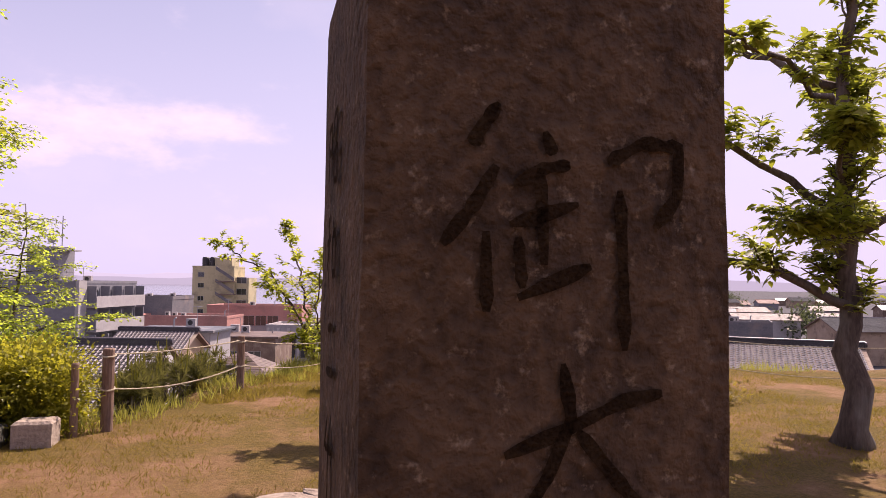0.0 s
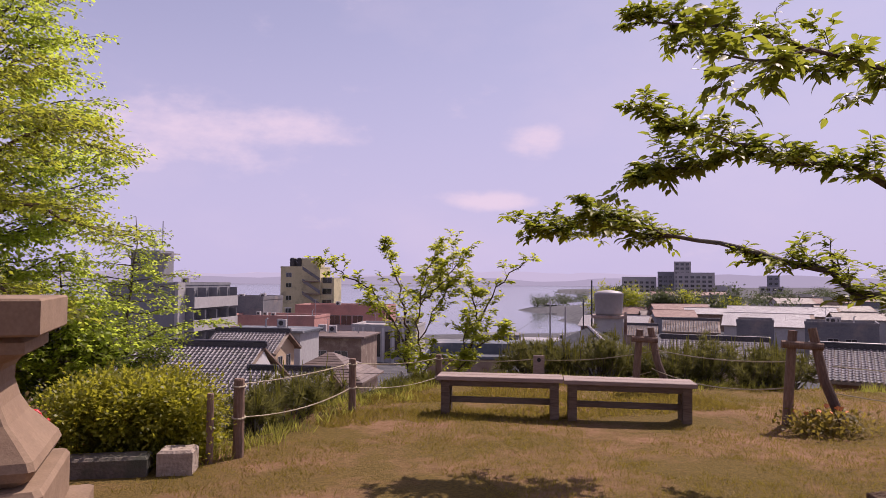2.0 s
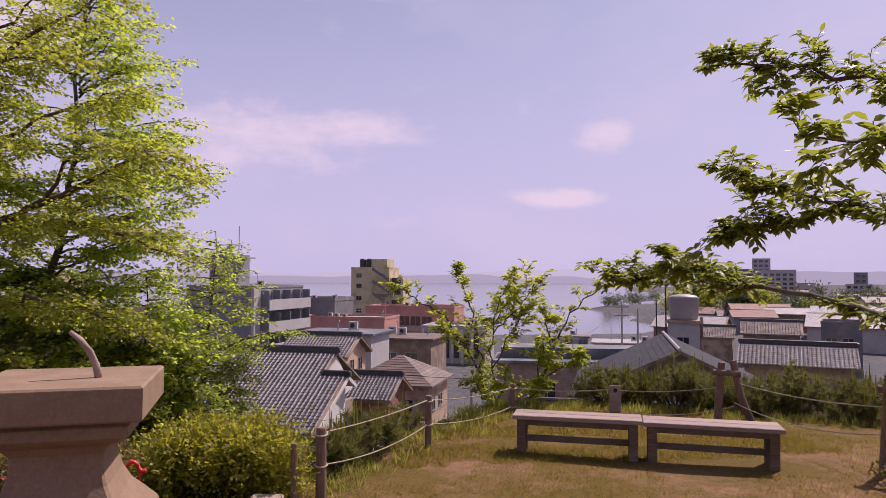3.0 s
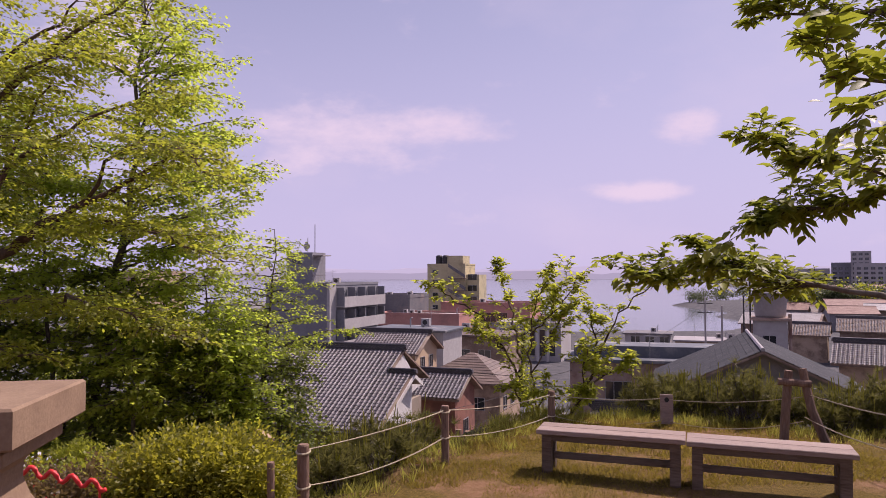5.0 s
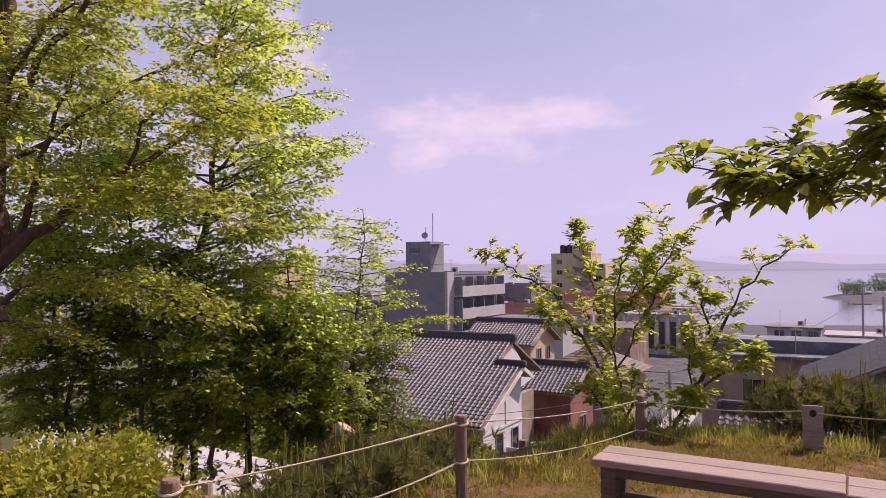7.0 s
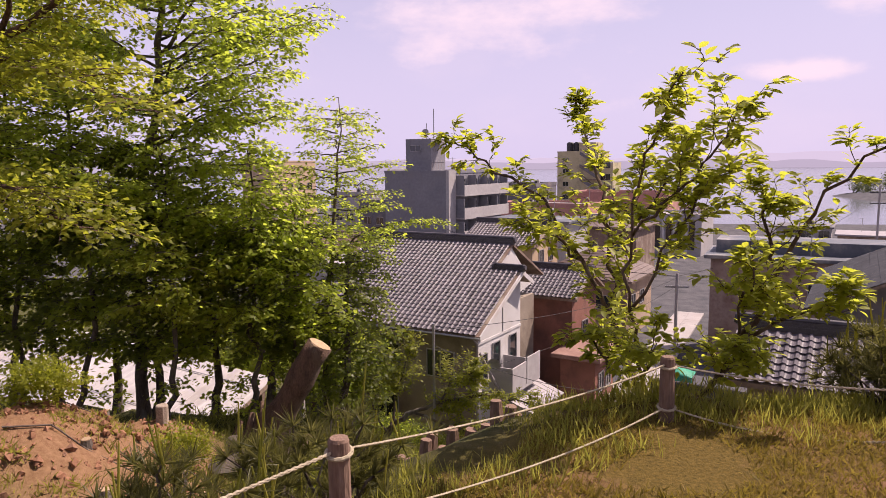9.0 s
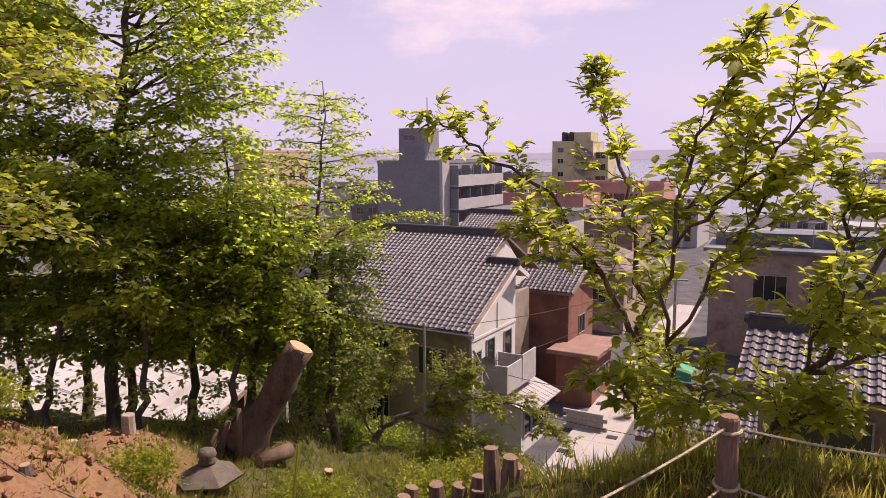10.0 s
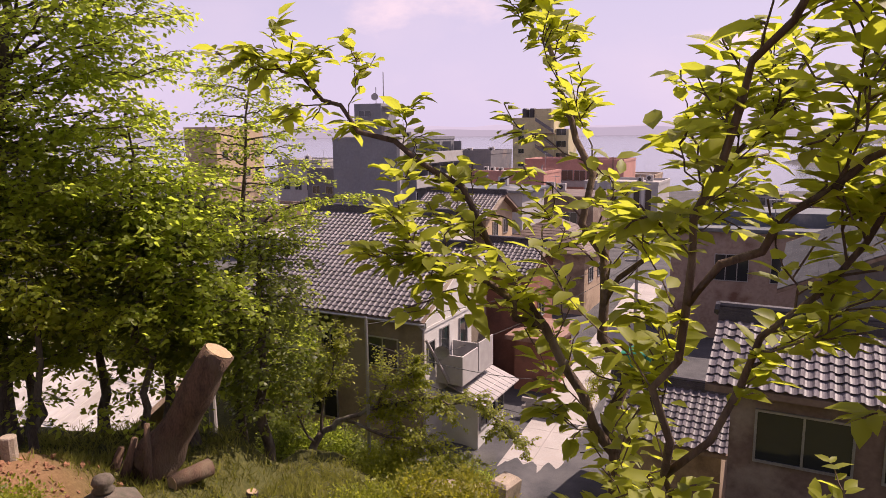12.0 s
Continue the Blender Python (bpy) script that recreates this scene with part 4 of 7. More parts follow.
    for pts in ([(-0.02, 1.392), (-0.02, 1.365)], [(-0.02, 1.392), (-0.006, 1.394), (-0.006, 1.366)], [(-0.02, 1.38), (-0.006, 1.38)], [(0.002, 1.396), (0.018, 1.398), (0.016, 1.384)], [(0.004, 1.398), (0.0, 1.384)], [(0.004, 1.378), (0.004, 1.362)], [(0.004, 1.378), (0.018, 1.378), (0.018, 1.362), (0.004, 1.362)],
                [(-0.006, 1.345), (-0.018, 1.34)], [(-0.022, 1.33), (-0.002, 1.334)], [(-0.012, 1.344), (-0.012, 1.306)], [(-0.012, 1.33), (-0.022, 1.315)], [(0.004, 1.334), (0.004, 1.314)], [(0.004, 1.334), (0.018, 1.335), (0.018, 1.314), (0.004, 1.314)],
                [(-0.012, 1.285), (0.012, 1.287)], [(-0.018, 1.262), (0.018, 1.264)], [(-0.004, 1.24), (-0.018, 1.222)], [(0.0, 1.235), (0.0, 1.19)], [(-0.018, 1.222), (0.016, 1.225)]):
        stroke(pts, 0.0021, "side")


monument()

rock = Shape()
vs, fs = [], []
for j in range(9):
    for i in range(18):
        a, p = 2 * math.pi * i / 18, math.pi * 0.5 * j / 8
        k = 1 + 0.25 * noise.noise(Vector((math.cos(a) * 1.6, math.sin(a) * 1.6, p * 2)))
        vs.append((0.5 * math.cos(a) * math.cos(p) * k, 0.3 * math.sin(a) * math.cos(p) * k, 0.36 * math.sin(p) ** 0.6 * (1 + 0.12 * noise.noise(Vector((a, p, 4))))))
fs = [(j * 18 + i, j * 18 + (i + 1) % 18, (j + 1) * 18 + (i + 1) % 18, (j + 1) * 18 + i) for j in range(8) for i in range(18)]
solid("boulder", rock.add(vs, fs), M["rock"], "low rounded pinkish boulder set in the lawn", "rock", pose(0.5, 3.0, 0.05), smooth=True)


def pedestal():
    ob = thing("stone_pedestal", "tan square stone pedestal with flared foot and curved metal rod", "pedestal", pose(-1.98, 4.42, 0.03, 0, 0, 7))
    part("plinth", Shape().lathe([(0.64, -0.1), (0.64, 0.22)], square=True), M["pedestal"], ob)
    part("lower_block", Shape().lathe([(0.5, 0.22), (0.51, 0.24), (0.51, 0.47), (0.49, 0.5)], square=True), M["pedestal"], ob)
    body = [(0.38, 0.5), (0.44, 0.54), (0.465, 0.59), (0.45, 0.635), (0.38, 0.72), (0.31, 0.8), (0.265, 0.89), (0.238, 0.99), (0.24, 1.07), (0.275, 1.12), (0.35, 1.155), (0.385, 1.18), (0.385, 1.24), (0.34, 1.275)]
    part("shaft", Shape().lathe(body, square=True), M["pedestal"], ob)
    part("top_slab", Shape().box(-0.47, 0.47, -0.47, 0.47, 1.275, 1.47, bevel=0.012), M["pedestal"], ob)
    rod = [(0.17, -0.05, 1.465), (0.155, -0.05, 1.54), (0.12, -0.05, 1.62), (0.07, -0.05, 1.69), (0.01, -0.05, 1.74)]
    part("curved_rod", Shape().tube(rod, [0.02, 0.021, 0.02, 0.018, 0.013], 10), M["bench_top"], ob, "curved pale metal rod with a dark tip", smooth=True)


pedestal()


def bench():
    """Plank bench: thick seat, two slab legs and a low stretcher."""
    ob = thing("bench", "low weathered wooden plank bench without backrest", "bench", group="benches on the lawn")
    ln, dp, h = 1.47, 0.4, 0.42
    for i in range(2):
        part("seat_plank", Shape().box(0, ln, i * 0.203, i * 0.203 + 0.197, h - 0.05, h, bevel=0.006), M["bench_top"], ob)
    part("apron", Shape().box(0.1, ln - 0.1, 0.05, 0.09, h - 0.12, h - 0.05, bevel=0.004), M["weathered_wood"], ob)
    part("apron", Shape().box(0.1, ln - 0.1, 0.31, 0.35, h - 0.12, h - 0.05, bevel=0.004), M["weathered_wood"], ob)
    for x in (0.05, ln - 0.15):
        for y in (0.04, 0.27):
            part("leg", Shape().box(x, x + 0.1, y, y + 0.09, -0.06, h - 0.05, bevel=0.006), M["weathered_wood"], ob)
    part("stretcher", Shape().box(0.15, ln - 0.15, 0.18, 0.22, 0.09, 0.16, bevel=0.004), M["weathered_wood"], ob)
    return ob


b1 = bench()
BYAW = math.degrees(math.atan2(6.98 - 8.04, 4.31 - 1.61))
bx, by = math.cos(radians(BYAW)), math.sin(radians(BYAW))
b1.matrix_world = pose(1.59, 8.05, 0.07, 0, 0, BYAW)
copy_thing(b1, pose(1.59 + bx * 1.475, 8.05 + by * 1.475, 0.06, 0.3, 0.3, BYAW - 0.6))


def post(x, y, top, r=0.045, label="brown weathered round wooden fence post", lean=(0, 0), knot=True):
    z = ground_z(x, y)
    ob = thing("fence_post", label, "fence post", pose(x, y, z), group="rope fence posts")
    h = top - z
    part("shaft", Shape().tube([(0, 0, -0.15), (lean[0] * 0.5, lean[1] * 0.5, h * 0.5), (lean[0], lean[1], h - 0.012), (lean[0], lean[1], h)], [r, r * 0.98, r * 0.95, r * 0.8], 12, 0.06), M["post_wood"], ob)
    if knot:
        for k in (0.06, 0.34):
            zz = h - k
            ring = [(lean[0] + (r + 0.006) * math.cos(a), lean[1] + (r + 0.006) * math.sin(a), zz + 0.01 * math.sin(a)) for a in np.linspace(0, 6.283, 13)]
            part("rope_ring", Shape().tube(ring, 0.009, 6), M["rope"], ob)
    return ob


P1, P2, P3, P4, PA, PB = (-0.57, 6.56), (0.66, 8.5), (2.23, 10.59), (3.74, 10.24), (5.0, 9.1), (5.2, 6.45)
post(*P1, 0.72, 0.05)
post(-0.8, 6.4, 0.62, 0.032, "thin weathered wooden stake beside the hedge", knot=False)
post(*P2, 0.66)
post(*P3, 0.46, 0.05)


def rope(a, b, sag, r=0.0075):
    """Twisted two-strand rope hanging between two points."""
    a, b = Vector(a), Vector(b)
    n = max(12, int((b - a).length / 0.03))
    ob = thing("rope", "pale twisted rope strung between fence posts", "rope", pose(*a), group="fence ropes")
    for ph in (0.0, math.pi):
        pts = []
        for i in range(n + 1):
            t = i / n
            p = (b - a) * t
            p.z -= sag * 4 * t * (1 - t)
            w = t * (b - a).length / 0.06 * 2 * math.pi + ph
            pts.append((p.x + r * 0.55 * math.cos(w), p.y + r * 0.55 * math.cos(w) * 0.3, p.z + r * 0.55 * math.sin(w)))
        part("strand", Shape().tube(pts, r * 0.72, 5), M["rope"], ob)


def fence_span(p, q, zp, zq, sag_top=0.03, sag_low=0.1, drop=0.34):
    rope((*p, zp - 0.05), (*q, zq - 0.05), sag_top)
    rope((*p, zp - drop), (*q, zq - drop), sag_low)


fence_span(P1, P2, 0.72, 0.66, 0.03, 0.08)
fence_span(P2, P3, 0.66, 0.46, 0.05, 0.07)


def sign_post():
    ob = thing("sign_post", "small pale wooden board with a dark mark on a post", "sign", pose(*P4, ground_z(*P4)))
    z = ground_z(*P4)
    part("shaft", Shape().tube([(0, 0.03, -0.1), (0, 0.03, 0.4 - z)], 0.04, 10), M["post_wood"], ob)
    part("board", Shape().box(-0.085, 0.085, -0.03, -0.008, 0.06 - z, 0.46 - z, pose(0, 0, 0, 0, 0, -12), 0.004), M["bench_top"], ob, "pale weathered board")
    mark = Shape()
    mark.add([(0.03 * math.cos(a), -0.034, 0.39 - z + 0.035 * math.sin(a)) for a in np.linspace(0, 5.8, 10)], [tuple(range(10))])
    part("mark", mark, M["black"], ob, m=pose(0, 0, 0, 0, 0, -12))


sign_post()


def a_frame(name, x, y, top, yaw, span=0.55):
    """Log prop: one upright and one leaning log with a crossbar."""
    z = ground_z(x, y)
    ob = thing("log_frame", "rustic frame of two brown logs with a crossbar", "fence", pose(x, y, z, 0, 0, yaw), group="log frames in the fence")
    h = top - z
    part("upright", Shape().tube([(0, 0, -0.1), (0.04, 0, h * 0.5), (0.08, 0, h)], [0.055, 0.052, 0.048], 10, 0.1), M["post_wood"], ob)
    part("leaning_log", Shape().tube([(span + 0.1, -0.1, -0.1), (span * 0.75, -0.05, h * 0.5), (span * 0.55, 0, h * 1.03)], [0.055, 0.052, 0.048], 10, 0.1), M["post_wood"], ob)
    part("crossbar", Shape().tube([(-0.05, -0.06, h * 0.86), (span * 0.75, -0.06, h * 0.84)], 0.042, 10, 0.1), M["post_wood"], ob)


a_frame("a", PA[0] - 0.2, PA[1] + 0.1, 0.92, -18, 0.42)
a_frame("b", 5.3, 6.75, 1.08, -30, 0.5)
fence_span(P3, P4, 0.46, 0.46, 0.05, 0.1)
fence_span(P4, PA, 0.44, 0.66, 0.05, 0.1)
fence_span((5.05, 9.15), (5.35, 6.75), 0.7, 0.78, 0.06, 0.12)
fence_span((5.7, 6.5), (8.5, 5.5), 0.75, 0.7, 0.06, 0.12)


def edging():
    for i, (x, ln) in enumerate(((-1.18, 0.28), (-2.1, 0.85), (-3.05, 0.9), (-4.0, 0.9))):
        h = 0.2 if i == 0 else 0.16
        s = Shape().box(0, ln, 0, 0.24, -0.05, h, bevel=0.02)
        solid("edging_stone", s, M["rock"] if i == 0 else M["dark_stone"], "rough grey-brown edging stone before the hedge", "stone", pose(x, 6.08 + 0.03 * i, 0.02, 0, 0, -6 + 4 * (i % 2)), "hedge edging stones")


edging()
cloud_tree("hedge", "clipped yellow-green azalea hedge in front of the slope", (-2.0, 6.85, 0.0),
           [([(-1.2 - 0.16 * i, 6.8 + 0.05 * (i % 3), 0.0), (-1.2 - 0.15 * i, 6.85, 0.18), (-1.25 - 0.14 * i, 6.8, 0.36)], 0.014, 0.006) for i in range(7)],
           [(-1.85 + 0.2 * k, 6.62 + 0.22 * r, h, 0.24, 0.24, 0.16) for k in range(5) for r in range(3) for h in (0.16, 0.36, 0.46)], 11, 0.042, 52000, "hedge_leaf", category="hedge", out=0.9)

# ---- trees ----
def cherry_small():
    b = (2.38, 11.8, ground_z(2.38, 11.8) - 0.1)
    L = [([b, (2.16, 11.75, -0.12), (1.98, 11.8, 0.45), (1.72, 11.85, 0.92), (1.4, 12.08, 1.42), (0.88, 12.24, 1.75), (0.55, 12.3, 1.97)], 0.034, 0.006, 1.5),
         ([b, (2.2, 11.62, 0.0), (2.06, 11.35, 0.6), (2.04, 11.1, 1.2), (2.08, 10.9, 1.69), (2.15, 10.6, 1.98), (2.22, 10.3, 2.24)], 0.019, 0.005, 1.3),
         ([(1.98, 11.8, 0.45), (1.95, 11.95, 1.0), (1.85, 12.2, 1.6), (1.75, 12.45, 2.0), (1.68, 12.6, 2.26)], 0.026, 0.006, 1.1),
         ([(2.04, 11.1, 1.2), (2.3, 10.95, 1.5), (2.5, 10.85, 1.75), (2.66, 10.7, 2.1)], 0.013, 0.006, 0.9),
         ([(2.06, 11.35, 0.6), (2.35, 11.05, 1.25), (2.6, 10.95, 1.65)], 0.013, 0.006, 0.9),
         ([b, (2.75, 11.75, -0.12), (2.95, 11.7, 0.35), (3.2, 11.6, 0.9), (3.45, 11.5, 1.5), (3.86, 11.1, 1.94)], 0.04, 0.007, 1.2),
         ([(2.75, 11.75, -0.12), (2.8, 11.4, 0.15), (2.88, 11.0, 0.4)], 0.02, 0.006, 0.8),
         ([(2.95, 11.7, 0.35), (2.85, 11.3, 0.7), (2.82, 10.9, 1.02)], 0.013, 0.006, 0.9),
         ([(2.2, 11.62, 0.0), (2.25, 11.2, 0.3), (2.15, 10.85, 0.42)], 0.018, 0.006, 0.7),
         ([(2.95, 11.7, 0.35), (3.3, 11.4, 0.6), (3.55, 11.2, 0.85)], 0.02, 0.006, 0.8),
         ([(1.95, 11.95, 1.0), (2.3, 11.9, 1.4), (2.55, 11.8, 1.85)], 0.013, 0.006, 0.9),
         ([(3.2, 11.6, 0.9), (3.05, 11.5, 1.25), (3.0, 11.4, 1.55)], 0.018, 0.006, 0.7),
         ([(1.72, 11.85, 0.92), (1.5, 11.6, 1.15), (1.25, 11.5, 1.3)], 0.016, 0.005, 0.5),
         ([(2.16, 11.75, -0.12), (1.9, 11.4, 0.2), (1.72, 11.2, 0.42)], 0.018, 0.006, 0.6)]
    tree("cherry_tree", "small multi-stemmed cherry tree with fresh green leaves", L, 5, 0.092, 18, 0.42, 3, 8, "cherry_leaf", start=0.2, lift=0.22, flat=0.3, droop=0.12, bark="cherry_bark")


def cherry_right():
    b = (5.2, 4.25, 0.0)
    L = [([b, (5.2, 4.25, 1.0), (5.15, 4.25, 1.9), (5.2, 4.3, 3.2), (5.25, 4.35, 4.6)], 0.12, 0.03, 2.4),
         ([(5.2, 4.25, 1.15), (4.5, 4.55, 1.5), (3.8, 5.2, 1.85)], 0.045, 0.022, 0.9),
         ([(3.8, 5.2, 1.85), (3.2, 5.6, 2.02), (2.65, 5.95, 2.1), (2.05, 6.2, 2.12)], 0.028, 0.007, 1.0),
         ([(3.2, 5.6, 2.02), (2.8, 5.65, 2.15), (2.45, 5.75, 2.25)], 0.018, 0.006, 0.5),
         ([(5.15, 4.25, 1.9), (4.2, 4.4, 2.4), (3.2, 4.45, 2.62), (2.25, 4.4, 2.8)], 0.04, 0.007, 1.2),
         ([(3.2, 4.45, 2.62), (2.8, 4.75, 2.5), (2.5, 4.85, 2.45)], 0.018, 0.006, 0.7),
         ([(5.2, 4.3, 2.5), (4.2, 3.8, 2.85), (3.0, 3.35, 2.9), (1.8, 3.15, 2.8)], 0.03, 0.006, 0.8),
         ([(5.2, 4.3, 3.0), (4.4, 5.0, 3.6), (3.6, 5.5, 3.95), (2.9, 5.8, 4.0)], 0.04, 0.008, 1.1),
         ([(5.2, 4.3, 2.6), (5.8, 4.9, 3.2), (6.6, 5.4, 3.5)], 0.04, 0.008, 1.3),
         ([(5.2, 4.25, 1.7), (5.7, 3.7, 2.3), (6.4, 3.3, 2.8)], 0.04, 0.008, 1.5),
         ([(5.2, 4.25, 1.4), (5.7, 4.8, 1.8), (6.3, 5.2, 2.0)], 0.03, 0.008, 1.2),
         ([(5.18, 4.25, 2.1), (4.7, 3.9, 2.4), (4.3, 3.6, 2.5)], 0.03, 0.008, 1.2),
         ([(5.15, 4.25, 1.6), (4.8, 4.1, 1.75), (4.45, 4.0, 1.8)], 0.02, 0.007, 1.0)]
    tree("cherry_tree", "spreading cherry tree with long low leafy boughs over the lawn", L, 8, 0.09, 24, 0.5, 5, 9, "bough_leaf", lift=0.12, flat=0.6, droop=0.2)


def big_left():
    g = ground_z(-9.4, 15.2)
    T = [(-9.45, 15.2, g - 0.2), (-9.27, 15.1, 0.0), (-9.15, 15.1, 3.0), (-9.0, 15.1, 5.8), (-8.8, 15.0, 9.5)]
    L = [(T, 0.34, 0.14, 0),
         ([(-9.2, 15.1, 1.7), (-7.54, 15.3, 3.05), (-6.77, 15.3, 3.48), (-5.36, 15.3, 4.2), (-4.4, 15.1, 4.7)], 0.15, 0.02, 1.2),
         ([(-7.54, 15.3, 3.05), (-6.0, 14.6, 3.2), (-4.6, 13.9, 2.9), (-3.1, 13.2, 2.35)], 0.06, 0.012, 1.3),
         ([(-9.2, 15.1, 1.2), (-7.2, 14.5, 1.7), (-5.2, 13.7, 1.5), (-4.0, 13.4, 1.0)], 0.07, 0.012, 1.2),
         ([(-6.77, 15.3, 3.48), (-5.4, 14.6, 4.6), (-4.2, 13.9, 4.6), (-3.4, 13.4, 3.9)], 0.05, 0.012, 1.2),
         ([(-8.7, 15.2, 2.2), (-8.4, 15.3, 3.4), (-8.05, 15.3, 4.5), (-7.2, 15.2, 6.0)], 0.09, 0.02, 1.2),
         ([(-9.05, 15.1, 4.6), (-7.6, 14.8, 6.0), (-6.2, 14.5, 7.0), (-5.0, 14.3, 7.6)], 0.09, 0.015, 1.1),
         ([(-9.0, 15.1, 5.4), (-8.0, 15.6, 7.0), (-6.8, 15.8, 8.2)], 0.08, 0.015, 1.1),
         ([(-9.2, 15.1, 2.6), (-8.6, 14.0, 3.6), (-7.6, 12.9, 4.2), (-6.4, 12.3, 4.4)], 0.07, 0.012, 1.2),
         ([(-9.2, 15.1, 3.4), (-10.6, 14.6, 4.6), (-12.0, 14.4, 5.6)], 0.08, 0.015, 1.0),
         ([(-8.9, 15.0, 7.4), (-8.2, 14.4, 8.6), (-7.2, 14.0, 9.4)], 0.07, 0.015, 1.1),
         ([(-9.05, 15.1, 4.0), (-8.0, 14.2, 5.2), (-6.8, 13.6, 5.9), (-5.6, 13.2, 6.1)], 0.07, 0.012, 1.2),
         ([(-9.1, 15.1, 3.6), (-7.6, 15.9, 5.0), (-6.2, 16.4, 5.9), (-5.2, 16.6, 6.4)], 0.07, 0.012, 1.2),
         ([(-8.95, 15.05, 6.4), (-7.9, 13.6, 7.4), (-6.9, 12.9, 7.8)], 0.06, 0.012, 1.2),
         ([(-9.2, 15.1, 0.6), (-8.0, 14.2, 0.9), (-6.6, 13.6, 0.7)], 0.05, 0.012, 1.1)]
    layered_tree("tree", "tall spreading tree with layered light green sprays", L, 21, 0.105, 1.2, 0.15, "tree_leaf", 0.3, 0.05, bark="trunk_bark", start=0.2)


def clumps(cx, cy, cz, rx, ry, rz, n, r, seed):
    """Uneven clumps scattered through an ellipsoid."""
    q = np.random.default_rng(seed)
    out = []
    for _ in range(n):
        d = q.normal(0, 1, 3)
        d *= q.uniform(0.2, 1) ** 0.5 / np.linalg.norm(d)
        k = r * q.uniform(0.6, 1.3)
        out.append((cx + d[0] * rx, cy + d[1] * ry, cz + d[2] * rz, k * 1.25, k * 1.1, k * 0.4))
    return out


def slope_trees():
    gz = ground_z
    T = [(-10.25, 24.0, gz(-10.25, 24.0) - 0.2), (-10.3, 24.0, -2.7), (-9.4, 24.0, 3.0), (-9.0, 24.0, 5.9), (-8.8, 24.0, 11.5)]
    L = [(T, 0.2, 0.04, 0)] + ring_boughs(T, -1.2, 11.0, ((-2, 2.4), (0, 3.4), (4, 4.0), (6, 3.6), (9, 2.6), (11.5, 1.2)), 80, 4, 0.26, -0.35)
    L += [([(-9.3, 24.0, 3.2), (-7.6, 23.6, 3.9), (-6.2, 23.1, 4.3), (-5.1, 22.8, 4.65)], 0.06, 0.01, 1.2),
          ([(-9.1, 24.0, 4.8), (-7.8, 23.0, 5.6), (-6.6, 22.1, 6.1), (-5.5, 21.4, 6.35)], 0.06, 0.01, 1.2),
          ([(-9.6, 24.0, 1.6), (-8.4, 24.6, 2.6), (-7.2, 25.2, 3.2), (-6.4, 25.6, 3.55)], 0.05, 0.01, 1.2)]
    layered_tree("tree", "tall slope tree with layered fresh green foliage", L, 31, 0.16, 1.15, 0.27, "mid_leaf", 0.3, 0.12)
    T = [(-5.6, 26.6, gz(-5.6, 26.6) - 0.2), (-5.5, 26.6, -2.5), (-5.2, 26.7, 0.5), (-5.05, 26.9, 3.8)]
    L = [(T, 0.13, 0.012, 0.3)] + ring_boughs(T, -1.6, 3.5, ((-2, 2.1), (0.5, 1.8), (2.5, 1.4), (3.8, 0.5)), 36, 9, 0.16, None, 0.025)
    L += [([(-5.3, 26.6, -1.2), (-4.2, 26.5, -0.3), (-3.0, 26.5, 0.05), (-2.0, 26.5, 0.0)], 0.045, 0.008, 1.6),
          ([(-5.4, 26.6, -1.8), (-4.6, 26.2, -1.0), (-3.6, 26.1, -0.6)], 0.035, 0.008, 1.4),
          ([(-5.4, 26.6, -1.6), (-6.2, 26.5, -0.2), (-6.7, 26.5, 1.4)], 0.04, 0.008, 1.0)]
    layered_tree("tree", "slender tree with sparse feathery layered branches", L, 33, 0.125, 0.85, 0.2, "mid_leaf", 0.25, 0.1)
    # dark evergreens along the bank, crowns down to the trunks' bare feet
    for i, (x, y, lean, top, wide) in enumerate(((-8.6, 25.0, 0.35, 1.2, 1.9), (-10.3, 24.7, 0.3, 2.4, 2.0), (-11.8, 25.0, 0.1, 2.6, 2.0), (-13.4, 24.6, -0.2, 2.4, 2.1), (-15.2, 24.8, 0.2, 3.2, 2.2), (-7.0, 25.2, 0.3, 0.2, 1.5))):
        z = gz(x, y)
        T = [(x, y, z - 0.2), (x + lean * 0.5, y, z + 1.4), (x + lean, y - 0.2, -1.5), (x + lean, y - 0.4, top)]
        L = [(T, 0.16, 0.03, 0.4)] + ring_boughs(T, z + 2.1, top, ((z + 2.0, wide * 0.8), (-2.2, wide * 1.1), (0, wide * 0.9), (top, 0.6)), 38, 70 + i, 0.06, -1.4, 0.03)
        layered_tree("evergreen_tree", "dense dark evergreen tree on a thin bare trunk", L, 50 + i, 0.19, 0.95, 0.2, ("shade_leaf", "dark_leaf")[i % 2], 0.35, 0.0, fill=0.5)
    # lighter crowns before and over the evergreens
    for i, (x, y, foot, z0, top, wide, num) in enumerate(((-8.9, 23.0, 0.3, -2.2, 1.4, 1.7, 22), (-11.8, 23.4, 0.2, 1.0, 6.4, 2.6, 40), (-14.0, 23.8, 0.2, 1.0, 10.0, 2.9, 54), (-6.9, 23.9, 0.2, -2.4, 2.2, 1.5, 26), (-16.4, 23.2, 0.3, -1.0, 10.0, 2.9, 50), (-5.9, 24.5, 0.1, -3.0, 0.9, 1.4, 26))):
        z = gz(x, y)
        T = [(x, y, z - 0.2), (x + foot * 0.5, y, z + 1.5), (x + foot, y, z0 + 1.0), (x + foot, y, top)]
